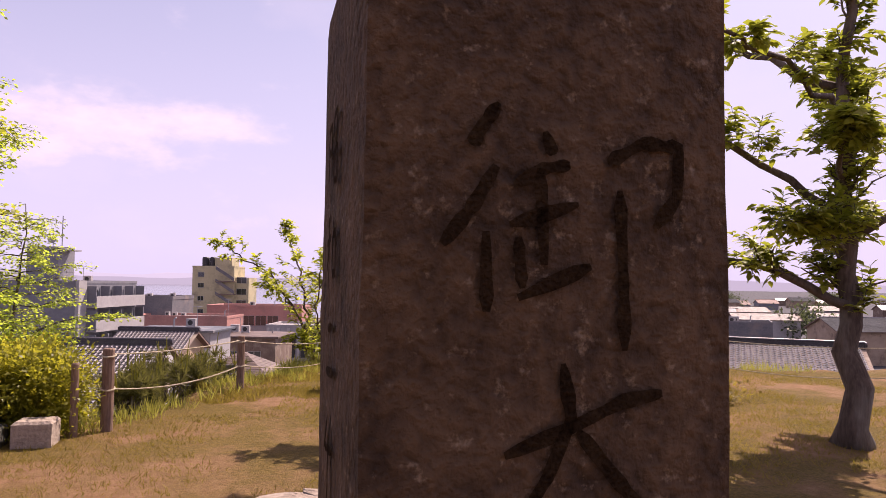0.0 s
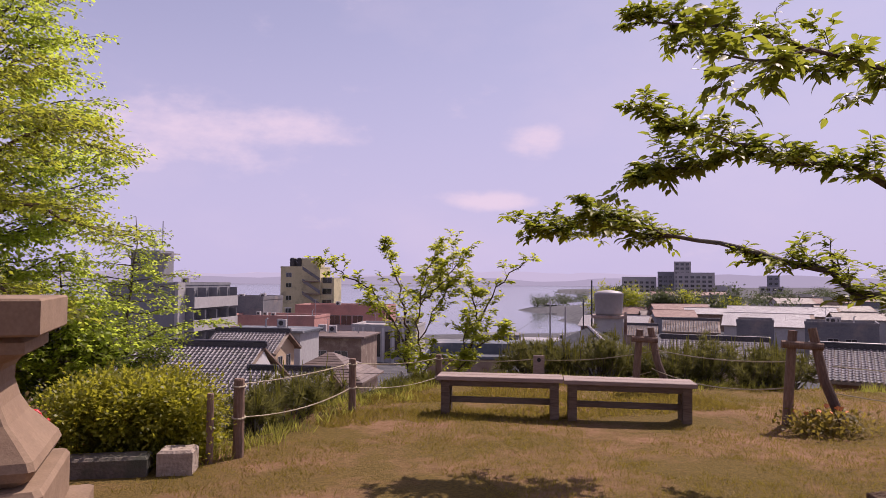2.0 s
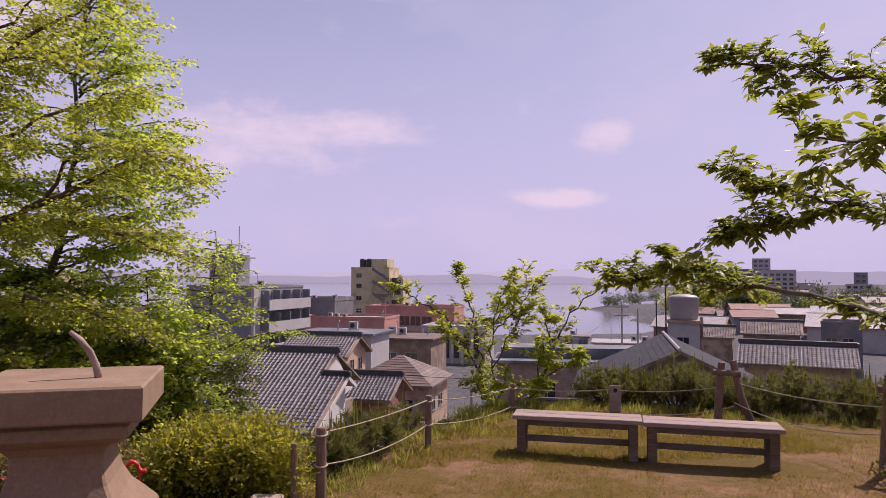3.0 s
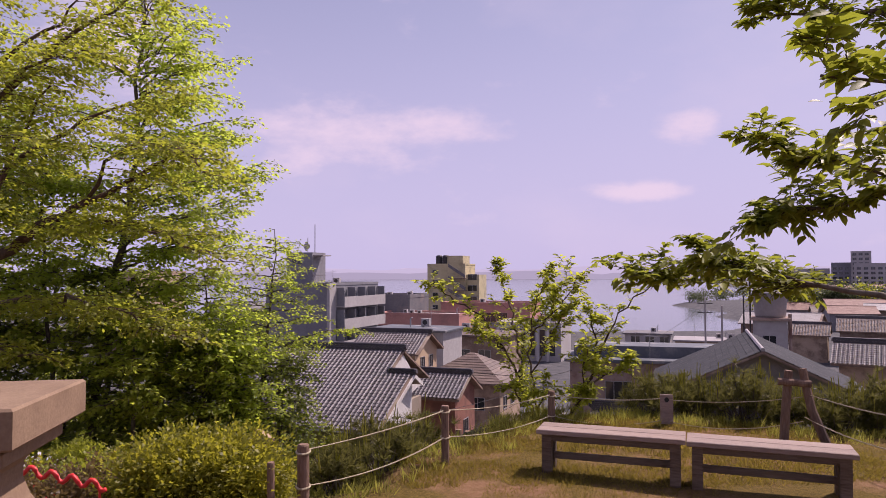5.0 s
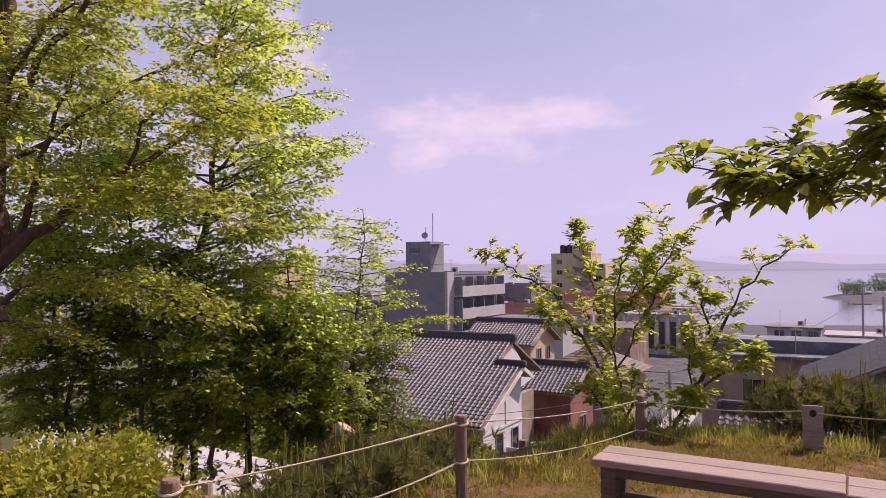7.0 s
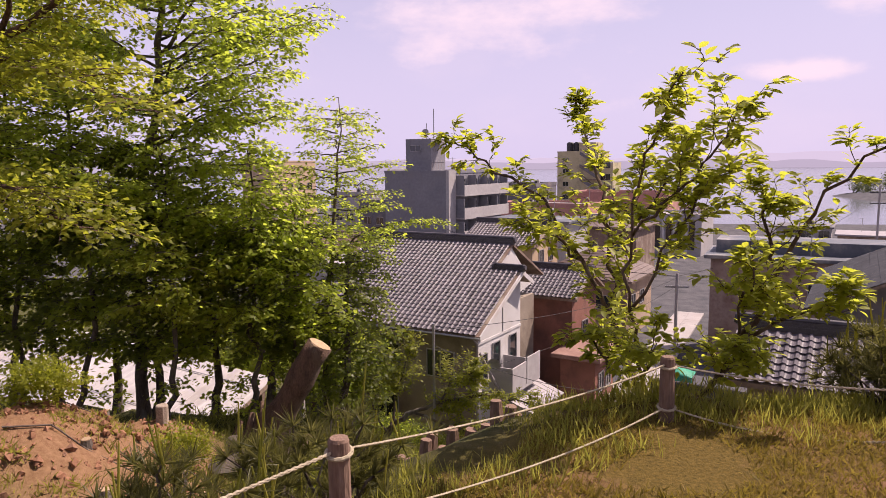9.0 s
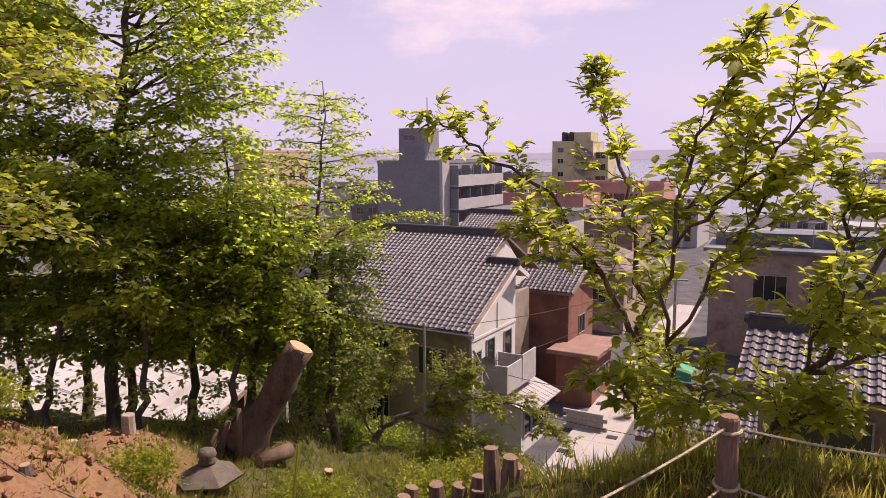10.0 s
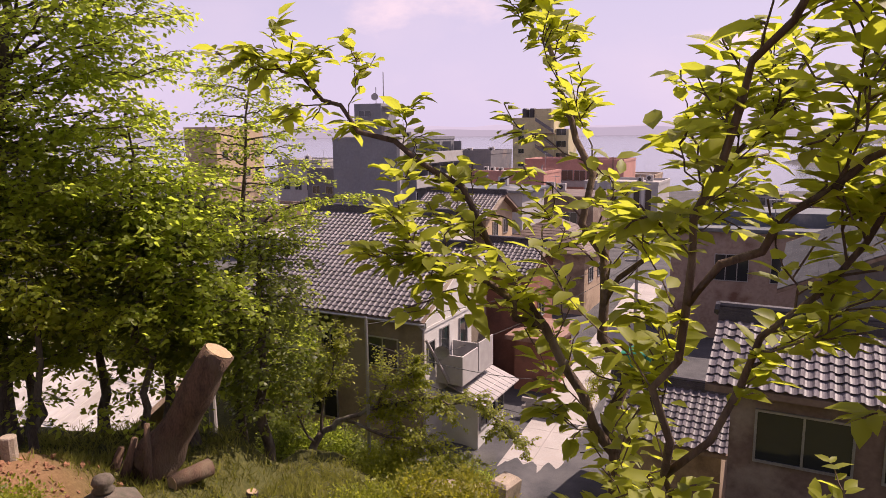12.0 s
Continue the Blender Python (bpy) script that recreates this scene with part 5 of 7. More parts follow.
        L = [(T, 0.12, 0.02, 0.3)] + ring_boughs(T, z0, top, ((z0, wide * 0.8), ((z0 + top) / 2, wide), (top, wide * 0.35)), num, 90 + i, 0.15, -0.8, 0.03)
        layered_tree("tree", "leafy bank tree with layered mid-green sprays", L, 60 + i, 0.16, 1.0, 0.22, ("shade_leaf", "mid_leaf", "mid_leaf", "mid_leaf", "mid_leaf", "mid_leaf")[i], 0.35, 0.05)
    x, y = -4.7, 26.0
    z = gz(x, y)
    T = [(x, y, z - 0.2), (x, y, -3.6), (x + 0.1, y, -0.9)]
    L = [(T, 0.16, 0.05, 0.4)] + ring_boughs(T, -5.2, -0.9, ((-5.2, 1.0), (-3, 1.5), (-0.9, 0.6)), 40, 44, 0.0, None, 0.03)
    layered_tree("evergreen_tree", "dark glossy evergreen tree beside the cut trunk", L, 43, 0.16, 0.75, 0.16, "dark_leaf", 0.5, -0.05, fill=0.5)


def stump():
    x, y = -6.15, 22.5
    z = ground_z(x, y)
    ob = thing("tree_stump", "thick tall leaning brown tree stump sawn off at the top", "tree stump", pose(x, y, z))
    top = Vector((-4.42 - x, 22.85 - y, -2.87 - z))
    pts, rad = [], []
    for i in range(11):
        t = i / 10
        pts.append((top.x * t - 0.25 * (1 - t) ** 2 + 0.05 * math.sin(5 * t), top.y * t, -0.4 * (1 - t) + top.z * t))
        rad.append(0.66 - 0.33 * min(1.0, t * 1.6) ** 0.6 + 0.03 * math.sin(11 * t))
    part("trunk", Shape().tube(pts, rad, 16, 0.3), M["trunk_bark"], ob, smooth=True)
    n = (Vector(pts[-1]) - Vector(pts[-2])).normalized()
    part("cut_face", Shape().tube([Vector(pts[-1]) - n * 0.01, Vector(pts[-1]) + n * 0.03], [0.3, 0.29], 16, 0.1), M["cut_wood"], ob, "pale sawn wood face")
    for a, b2, r in (((0.1, -0.35, 1.0), (-0.35, -0.5, -0.3), 0.1), ((0.35, -0.3, 1.3), (0.3, -0.45, -0.3), 0.09), ((-0.3, -0.2, 0.7), (-0.8, -0.2, -0.3), 0.12)):
        part("root", Shape().tube([a, tuple((Vector(a) + Vector(b2)) * 0.5 + Vector((0.05, -0.05, 0))), b2], [r * 0.6, r, r * 1.3], 8, 0.3), M["trunk_bark"], ob, smooth=True)
    lx, ly = -5.25, 22.0
    lg = thing("cut_log", "short sawn log lying below the cut trunk", "log", pose(lx, ly, ground_z(lx, ly) + 0.14, 0, 0, 60))
    part("bark_sleeve", Shape().tube([(0.9, 0, 0), (0.45, 0.01, 0.01), (0, 0, 0)], [0.19, 0.18, 0.18], 14, 0.1), M["trunk_bark"], lg, smooth=True)
    part("cut_face", Shape().tube([(0.0, 0, 0), (-0.012, 0, 0)], [0.165, 0.16], 14), M["cut_wood"], lg, "pale sawn wood face")


def yard_tree():
    x, y = -3.9, 27.0
    b = (x, y, ground_z(x, y) - 0.1)
    z = -8.3
    L = [([b, (x - 0.05, y, z + 0.6), (x + 0.1, y, z + 1.3), (x + 0.35, y + 0.1, z + 1.75)], 0.17, 0.1, 0),
         ([(x + 0.35, y + 0.1, z + 1.75), (x + 1.0, y, z + 2.2), (x + 1.9, y, z + 2.55), (x + 3.2, y + 0.2, z + 2.8), (x + 4.6, y + 0.2, z + 2.6), (x + 5.9, y, z + 1.6)], 0.09, 0.012, 1.9),
         ([(x + 1.0, y, z + 2.2), (x + 2.2, y - 0.5, z + 2.0), (x + 3.6, y - 0.6, z + 1.6), (x + 4.8, y - 0.5, z + 0.6)], 0.05, 0.01, 1.4),
         ([(x + 0.35, y + 0.1, z + 1.75), (x + 0.5, y + 0.2, z + 3.0), (x + 0.9, y + 0.3, z + 4.5)], 0.05, 0.01, 0.9),
         ([(x + 1.9, y, z + 2.55), (x + 2.2, y + 0.2, z + 3.2), (x + 3.0, y + 0.2, z + 3.6)], 0.04, 0.01, 0.9),
         ([(x + 0.2, y, z + 1.5), (x - 0.3, y, z + 2.3), (x - 0.6, y, z + 3.0)], 0.04, 0.01, 0.5)]
    tree("garden_tree", "old garden tree with wide drooping leafy branches", L, 61, 0.1, 30, 1.1, 9, 10, "tree_leaf", LEAF_FAR, 0.05, 0.5)


cherry_small()
cherry_right()
big_left()
slope_trees()
stump()
yard_tree()

# pines behind the fence
for i, (x, y, w, h) in enumerate(((-0.1, 8.5, 0.45, 0.55), (0.25, 9.3, 0.5, 0.7), (-0.5, 7.9, 0.35, 0.5), (-0.6, 10.7, 0.6, 0.9), (-1.3, 10.3, 0.55, 0.8))):
    pine_shrub("pine_shrub", "bushy young pine with long needles behind the rope fence", x, y, w, h, 70 + i)
for i in range(8):
    x = 3.95 + 0.52 * i
    y = 11.15 - 0.28 * i + (0.3 if i % 2 else 0)
    pine_shrub("pine_shrub", "bushy pine in the row behind the benches", x, y, 0.5, 0.66 + 0.1 * (i % 3), 90 + i, 44)

# grasses
rng = np.random.default_rng(3)
spots = []
while len(spots) < 22000:
    x, y = rng.uniform(-3.6, 8.5), rng.uniform(1.0, 10.6)
    d = beyond_edge(x, y)
    if d < 0.1 and rng.uniform() > 0.85 * math.exp(-((x + 1.0) ** 2 + (y - 3.6) ** 2) / 3.0) and noise.noise(Vector((x * 0.75, y * 0.75, 1.0))) + 0.35 * noise.noise(Vector((x * 3, y * 3, 2))) > -0.22:
        spots.append((x, y, 1.0))
while len(spots) < 29000:
    x, y = rng.uniform(0.2, 5.5), rng.uniform(7.6, 10.9)
    if beyond_edge(x, y) < 0.1 and noise.noise(Vector((x * 1.1, y * 1.1, 31))) > -0.2:
        spots.append((x, y, rng.uniform(0.9, 1.7)))
tufts("lawn_grass", "short dry yellow-green lawn grass with bare patches", spots, 0.05, 6, 5, "grass_blade", 0.03, 0.8, width=1.8)
spots = []
while len(spots) < 1500:
    x, y = rng.uniform(-1.4, 9.0), rng.uniform(5.5, 14.0)
    if -0.25 < beyond_edge(x, y) < 2.6 and not (-0.8 < x < 1.4 and 9.8 < y < 12.4) and noise.noise(Vector((x * 1.2, y * 1.2, 4))) > -0.25:
        spots.append((x, y, rng.uniform(0.5, 1.2)))
while len(spots) < 1800:
    x, y = rng.uniform(1.3, 7.0), rng.uniform(9.0, 11.2)
    if -0.6 < beyond_edge(x, y) < 0.3 and noise.noise(Vector((x * 1.4, y * 1.4, 11))) > -0.1:
        spots.append((x, y, rng.uniform(0.25, 1.0)))
while len(spots) < 2500:
    x, y = rng.uniform(-0.2, 4.6), rng.uniform(8.6, 12.6)
    if (-0.1 if x < 1.9 else -0.4) < beyond_edge(x, y) < 1.6 and not (-0.8 < x < 1.1 and 9.8 < y < 12.4) and noise.noise(Vector((x * 1.7, y * 1.7, 21))) > -0.12:
        spots.append((x, y, rng.uniform(0.25, 0.85)))
tufts("tall_grass", "tall green grass along the edge of the lawn", spots, 0.17, 13, 6, "tall_grass", 0.05, 0.35)
spots = []
while len(spots) < 4200:
    x, y = rng.uniform(-13, 6.0), rng.uniform(9.5, 25.0)
    if 2.4 < beyond_edge(x, y) < 17 and math.hypot(x + 6.2, y - 15.6) > 2.3 + 1.2 * noise.noise(Vector((x, y, 2))) and math.hypot(x + 7.4, y - 19.6) > 1.5 + 1.2 * noise.noise(Vector((x, y, 2))):
        spots.append((x, y, rng.uniform(0.4, 1.1) * min(1.0, 0.35 + beyond_edge(x, y) / 12)))
while len(spots) < 6600:
    x, y = rng.uniform(-9.5, 1.5), rng.uniform(17.5, 26.0)
    if math.hypot(x + 7.4, y - 19.6) > 1.8 + 1.2 * noise.noise(Vector((x, y, 2))) and noise.noise(Vector((x * 1.3, y * 1.3, 12))) > -0.3:
        spots.append((x, y, rng.uniform(0.4, 1.2)))
tufts("slope_weeds", "rough green weeds and grass over the slope", spots, 0.26, 9, 7, "weed_blade", 0.1, 0.6, width=1.4)

# ---- town ----
GRID = -22.0
TOWN = -11.5


def window(parent, w, h, m, mullions=1, dark=True, cache={}):
    """Frame, panes and sill in one window part."""
    key = (round(w, 2), round(h, 2), mullions)
    if key not in cache:
        fr, t = Shape(), 0.05
        fr.box(0, w, -0.06, 0.02, 0, t).box(0, w, -0.06, 0.02, h - t, h).box(0, t, -0.06, 0.02, t, h - t).box(w - t, w, -0.06, 0.02, t, h - t)
        for i in range(mullions):
            x = w * (i + 1) / (mullions + 1)
            fr.box(x - 0.025, x + 0.025, -0.05, 0.02, t, h - t)
        pane = Shape().box(t, w - t, -0.012, 0.012, t, h - t)
        cache[key] = (fr.mesh("window", M["grey_metal"]), pane.mesh("pane", M["glass"]))
    fr, pane = cache[key]
    ob = part("window", fr, None, parent, m=m)
    part("pane", pane, None, ob)
    return ob


FRONT, RIGHT = "front", "right"


def on_face(face, u, z, wx):
    """Pose on a wall: front is the face at y 0 with u along x from its left end; right is the face at x 0 with u along y."""
    return pose(-wx + u, 0, z) if face == FRONT else pose(0, u, z, 0, 0, 90)


def block(name, label, x, y, top, wx, wy, wall, base=TOWN, yaw=GRID, roof="flat", roof_mat="concrete", rows=(), category="building", parapet=0.4, group=""):
    """A building whose near right corner stands at x, y. rows: (face, z above base, u of first, step, count, width, height, mullions)."""
    ob = thing(name, label, category, pose(x, y, base, 0, 0, yaw), group)
    h = top - base
    part("wall", Shape().box(-wx, 0, 0, wy, -0.5, h), M[wall], ob)
    if roof == "flat":
        p = Shape()
        for a in ((-wx - 0.06, 0.06, -0.06, 0.14), (-wx - 0.06, 0.06, wy - 0.14, wy + 0.06)):
            p.box(*a, h, h + parapet)
        for a in ((-wx - 0.06, -wx + 0.14, 0.14, wy - 0.14), (-0.14, 0.06, 0.14, wy - 0.14)):
            p.box(*a, h, h + parapet)
        part("parapet", p, M[wall], ob)
        part("roof", Shape().box(-wx + 0.14, -0.14, 0.14, wy - 0.14, h, h + 0.05), M[roof_mat], ob)
    elif roof == "slab":
        part("roof", Shape().box(-wx - 0.4, 0.4, -0.4, wy + 0.4, h, h + 0.25, bevel=0.03), M[roof_mat], ob)
    if roof in ("flat", "slab") and wx > 6 and y < 200:
        roof_clutter(ob, wx, wy, h + (0.05 if roof == "flat" else 0.25), int(abs(x) * 7 + y))
    for face, z, u0, du, n, w, hh, mu in rows:
        for i in range(n):
            window(ob, w, hh, on_face(face, u0 + du * i, z, wx), mu)
    return ob


def roof_clutter(ob, wx, wy, z, seed):
    """Cooling units, a vent pipe and an aerial on a flat roof."""
    q = random.Random(seed)
    for _ in range(q.randint(1, 3)):
        a, b, k = q.uniform(-wx + 1.2, -1.8), q.uniform(1.0, wy - 2.0), q.uniform(0.7, 1.1)
        unit = part("cooling_unit", Shape().box(a, a + k, b, b + 0.45, z + 0.08, z + 0.08 + k * 0.85, bevel=0.02).box(a + 0.05, a + 0.15, b, b + 0.45, z, z + 0.08).box(a + k - 0.15, a + k - 0.05, b, b + 0.45, z, z + 0.08), M["pale_wall"], ob)
        part("fan_grille", Shape().lathe([(0.28 * k, 0), (0.28 * k, 0.02), (0.08, 0.03)], 12), M["dark_metal"], unit, m=pose(a + k * 0.45, b - 0.01, z + 0.08 + k * 0.42, 90))
    a, b = q.uniform(-wx + 1, -1), q.uniform(1, wy - 1)
    part("vent_pipe", Shape().tube([(a, b, z), (a, b, z + 0.9), (a + 0.2, b, z + 1.05)], 0.09, 8), M["grey_metal"], ob)
    a, b, k = q.uniform(-wx + 1, -1), q.uniform(1, wy - 1), q.uniform(1.8, 3.0)
    mast = part("aerial", Shape().tube([(a, b, z), (a, b, z + k)], 0.03, 5), M["grey_metal"], ob)
    for i in range(4):
        part("aerial_rod", Shape().tube([(a - 0.5 + 0.08 * i, b + 0.12 * i, z + k - 0.15), (a + 0.5 - 0.08 * i, b + 0.12 * i, z + k - 0.15)], 0.015, 4), M["grey_metal"], mast)


def wave_tile():
    """One glazed pantile: a trough and a roll, with a thick front edge. Unit: 0.27 wide, 0.3 deep."""
    s, k = Shape(), 7
    vs = []
    for y, dz in ((-0.02, 0.04), (0.285, 0.0)):
        for low in (0, 1):
            for i in range(k):
                t = i / (k - 1)
                zz = 0.045 * math.sin(math.pi * (t - 0.5) / 0.5) if t > 0.5 else -0.014 * math.sin(math.pi * t / 0.5)
                vs.append((t * 0.272, y, zz + dz - 0.016 * low))
    fs = []
    for i in range(k - 1):
        fs.append((i, i + 1, 2 * k + i + 1, 2 * k + i))
        fs.append((k + i + 1, k + i, i, i + 1)[::-1])
    return vs, fs


TILE = wave_tile()
TILE_MESH = Shape().add(*TILE).mesh("roof_tile", M["kawara"])


def tiled_slope(parent, m, width, run, keep, singles=0, pitch=0.27, row=0.27):
    """Pantiles on a slope: local x along the eave, y up the slope. keep(x, y): whether a tile lies there. The first rows are single pieces."""
    s = Shape()
    made = 0
    for j in range(int(run / row)):
        for i in range(int(width / pitch)):
            x, y = i * pitch, j * row
            if not keep(x + pitch / 2, y + row / 2):
                continue
            jx, jz, rz = random.uniform(-0.004, 0.004), random.uniform(-0.004, 0.006), random.uniform(-0.9, 0.9)
            mm = pose(x + jx, y, 0.03 + jz, 0, 0, rz)
            if made < singles:
                part("roof_tile", TILE_MESH, None, parent, m=m @ mm)
                made += 1
            else:
                s.add([mm @ Vector(v) for v in TILE[0]], TILE[1])
    if s.v:
        tagged(part("tile_field", s, M["kawara_far"], parent, "glossy grey pantiles", m=m), kind="stuff")


def ridge(parent, a, b, w=0.3, h=0.28):
    """A built-up ridge: flat courses with a round cap and end ornament."""
    a, b = Vector(a), Vector(b)
    d = (b - a).normalized()
    n = Vector((-d.y, d.x, 0)).normalized()
    s = Shape()
    for k in range(3):
        ww, z0 = w * (0.5 - 0.06 * k), k * h * 0.25
        vs = [p + n * u * ww + Vector((0, 0, z)) for p in (a, b) for z in (z0 - 0.1, z0 + h * 0.21) for u in (-1, 1)]
        s.add(vs, [(0, 1, 3, 2), (4, 6, 7, 5), (0, 4, 5, 1), (2, 3, 7, 6), (0, 2, 6, 4), (1, 5, 7, 3)])
    s.tube([a + Vector((0, 0, h * 0.85)), b + Vector((0, 0, h * 0.85))], w * 0.3, 8)
    part("ridge", s, M["kawara_ridge"], parent, "dark built-up ridge tiles")
    for p, q in ((a, -1), (b, 1)):
        part("ridge_end", Shape().tube([p + Vector((0, 0, h * 0.5)), p + d * q * 0.1 + Vector((0, 0, h * 0.55))], [w * 0.62, w * 0.5], 8), M["kawara_ridge"], parent)


def slope_pose(x, y, z, slope, back=False):
    """Pose of a roof slope that climbs along +y (or along -y, seen from behind)."""
    return pose(x, y, z, math.degrees(math.atan(slope)), 0, 0) if not back else pose(x, y, z) @ pose(0, 0, 0, 0, 0, 180) @ pose(0, 0, 0, math.degrees(math.atan(slope)))


def deck(parent, pts, thick=0.12, material="brown_wall", name="roof_deck"):
    """A roof board from four corners, given thickness downwards."""
    pts = [Vector(p) for p in pts]
    n = len(pts)
    vs = pts + [p - Vector((0, 0, thick)) for p in pts]
    fs = [tuple(range(n)), tuple(range(n, 2 * n))[::-1]] + [(i, i + n, (i + 1) % n + n, (i + 1) % n) for i in range(n)]
    return part(name, Shape().add(vs, fs), M[material], parent)


def white_house():
    """Two-storey house: broad pantile slope to the viewer, white gable with balcony to the lane."""
    ob = thing("house", "two-storey white and cream house with glossy grey pantile roof", "house", pose(-1.6, 35.1, -5.64, 0, 0, GRID))
    sl, g = 0.52, -5.9
    L, r1, r2 = 9.9, 4.4, 6.4
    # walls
    part("front_wall", Shape().box(-L + 0.5, -0.5, 0.6, 0.8, g, 0.16), M["shaded_cream_wall"], ob, "cream plaster wall with shade put into its colour")
    gable = Shape()
    prof = [(0.8, g), (5.2, g), (5.2, sl * 3.4 - 0.1), (r1, sl * r1 - 0.16), (0.8, sl * 0.8 - 0.16)]
    gable.add([(-0.5, y, z) for y, z in prof] + [(-0.7, y, z) for y, z in prof], [(0, 1, 2, 3, 4), (9, 8, 7, 6, 5)] + [(i, i + 5, (i + 1) % 5 + 5, (i + 1) % 5) for i in range(5)])
    part("gable_wall", gable, M["white_wall"], ob, "bright white plaster gable wall")
    part("rear_wall", Shape().box(-L + 0.5, -1.7, 5.0, 9.6, g, 0.2), M["shaded_cream_wall"], ob)
    part("upper_gable", Shape().add([(-1.55, 4.4, sl * 4.2 - 0.2), (-1.55, 6.4, sl * 6.4 - 0.2), (-1.55, 9.0, 0.9), (-1.55, 5.0, 0.2)], [(0, 1, 2, 3)]), M["white_wall"], ob)
    # roofs
    deck(ob, [(-L, 0, 0), (0, 0, 0), (0, r1, sl * r1), (-L, r1, sl * r1)])
    deck(ob, [(-L, r1, sl * r1), (-1.45, r1, sl * r1), (-1.45, r2, sl * r2), (-L, r2, sl * r2)])
    deck(ob, [(-L, r2, sl * r2), (-1.45, r2, sl * r2), (-1.45, 10.4, sl * 2.4), (-L, 10.4, sl * 2.4)])
    deck(ob, [(-1.45, r1, sl * r1), (0, r1, sl * r1), (0, 5.6, sl * 3.2), (-1.45, 5.6, sl * 3.2)])
    k = math.sqrt(1 + sl * sl)
    tiled_slope(ob, pose(-L, 0, 0.02, math.degrees(math.atan(sl)), 0, 0), L + 0.05, r2 * k, lambda x, y: y < r1 * k or x < L - 1.45, 300)
    ridge(ob, (-L, r2, sl * r2 + 0.05), (-1.4, r2, sl * r2 + 0.05))
    ridge(ob, (-1.5, r1, sl * r1 + 0.04), (0.05, r1, sl * r1 + 0.04), 0.26, 0.22)
    for y0, y1, x in ((0.0, r1, 0.03),):
        part("barge_board", Shape().add([(x, y0, -0.2), (x, y1, sl * y1 - 0.2), (x, y1, sl * y1 + 0.02), (x, y0, 0.02), (x - 0.06, y0, -0.2), (x - 0.06, y1, sl * y1 - 0.2), (x - 0.06, y1, sl * y1 + 0.02), (x - 0.06, y0, 0.02)], [(0, 1, 2, 3), (7, 6, 5, 4), (0, 4, 5, 1), (3, 2, 6, 7), (0, 3, 7, 4), (1, 5, 6, 2)]), M["white_wall"], ob, "white barge board")
    part("barge_board", Shape().add([(0.03, r1, sl * r1 - 0.2), (0.03, 5.6, sl * 3.2 - 0.2), (0.03, 5.6, sl * 3.2 + 0.02), (0.03, r1, sl * r1 + 0.02), (-0.03, r1, sl * r1 - 0.2), (-0.03, 5.6, sl * 3.2 - 0.2), (-0.03, 5.6, sl * 3.2 + 0.02), (-0.03, r1, sl * r1 + 0.02)], [(0, 1, 2, 3), (7, 6, 5, 4), (0, 4, 5, 1), (3, 2, 6, 7), (0, 3, 7, 4), (1, 5, 6, 2)]), M["white_wall"], ob)
    part("gutter", Shape().tube([(-L, -0.05, -0.08), (0, -0.05, -0.08)], 0.055, 8), M["grey_metal"], ob)
    part("downpipe", Shape().tube([(-0.35, 0.0, -0.1), (-0.42, 0.55, -0.5), (-0.42, 0.55, g)], 0.04, 8), M["white_metal"], ob)
    # openings
    window(ob, 1.5, 1.3, pose(-3.1, 0.6, -2.3))
    window(ob, 0.8, 0.9, pose(-5.4, 0.6, -1.9))
    window(ob, 1.5, 1.5, pose(-6.2, 0.6, -5.0))
    window(ob, 0.6, 1.2, pose(-0.5, 1.0, -2.3, 0, 0, 90), 0)
    window(ob, 0.8, 1.95, pose(-0.5, 2.1, -2.75, 0, 0, 90), 0)
    window(ob, 0.8, 1.95, pose(-0.5, 3.9, -2.75, 0, 0, 90), 0)
    for z in (-2.9, -0.6):
        part("timber_band", Shape().box(-0.49, -0.46, 0.6, 5.2, z, z + 0.12), M["white_wall"], ob)
    part("timber_post", Shape().box(-0.49, -0.46, 3.2, 3.32, -0.48, sl * 3.2 - 0.2), M["white_wall"], ob)
    # balcony
    bal = part("balcony", Shape().box(-0.5, 0.75, 1.7, 4.8, -3.0, -2.86, bevel=0.01), M["pale_wall"], ob)
    part("balcony_panel", Shape().box(0.69, 0.75, 1.7, 3.2, -2.86, -1.75, bevel=0.008), M["pale_wall"], bal)
    part("balcony_panel", Shape().box(0.69, 0.75, 3.3, 4.8, -2.86, -1.6, bevel=0.008), M["pale_wall"], bal)
    part("balcony_panel", Shape().box(-0.46, 0.69, 1.7, 1.76, -2.86, -1.75, bevel=0.008), M["pale_wall"], bal)
    part("balcony_panel", Shape().box(-0.46, 0.69, 3.22, 3.28, -2.86, -1.6, bevel=0.008), M["pale_wall"], bal)
    dish = Shape()
    for j in range(5):
        r = 0.32 * j / 4
        dish.v += [(r * math.cos(a), 0.12 * (r / 0.32) ** 2, r * math.sin(a)) for a in np.linspace(0, 2 * math.pi, 17)[:-1]]
    dish.f += [(16 * j + i, 16 * j + (i + 1) % 16, 16 * j + 16 + (i + 1) % 16, 16 * j + 16 + i) for j in range(4) for i in range(16)]
    part("satellite_dish", dish, M["grey_metal"], ob, "grey satellite dish on the wall", pose(0.0, 1.35, -1.5, -15, 0, 200), True)
    part("dish_arm", Shape().tube([(-0.5, 1.5, -1.7), (-0.05, 1.4, -1.55)], 0.02, 6), M["grey_metal"], ob)
    # ground-floor bay with corrugated lean-to
    part("bay", Shape().box(-0.5, 1.2, 2.2, 5.0, g, -3.55), M["white_wall"], ob)
    lean = Shape()
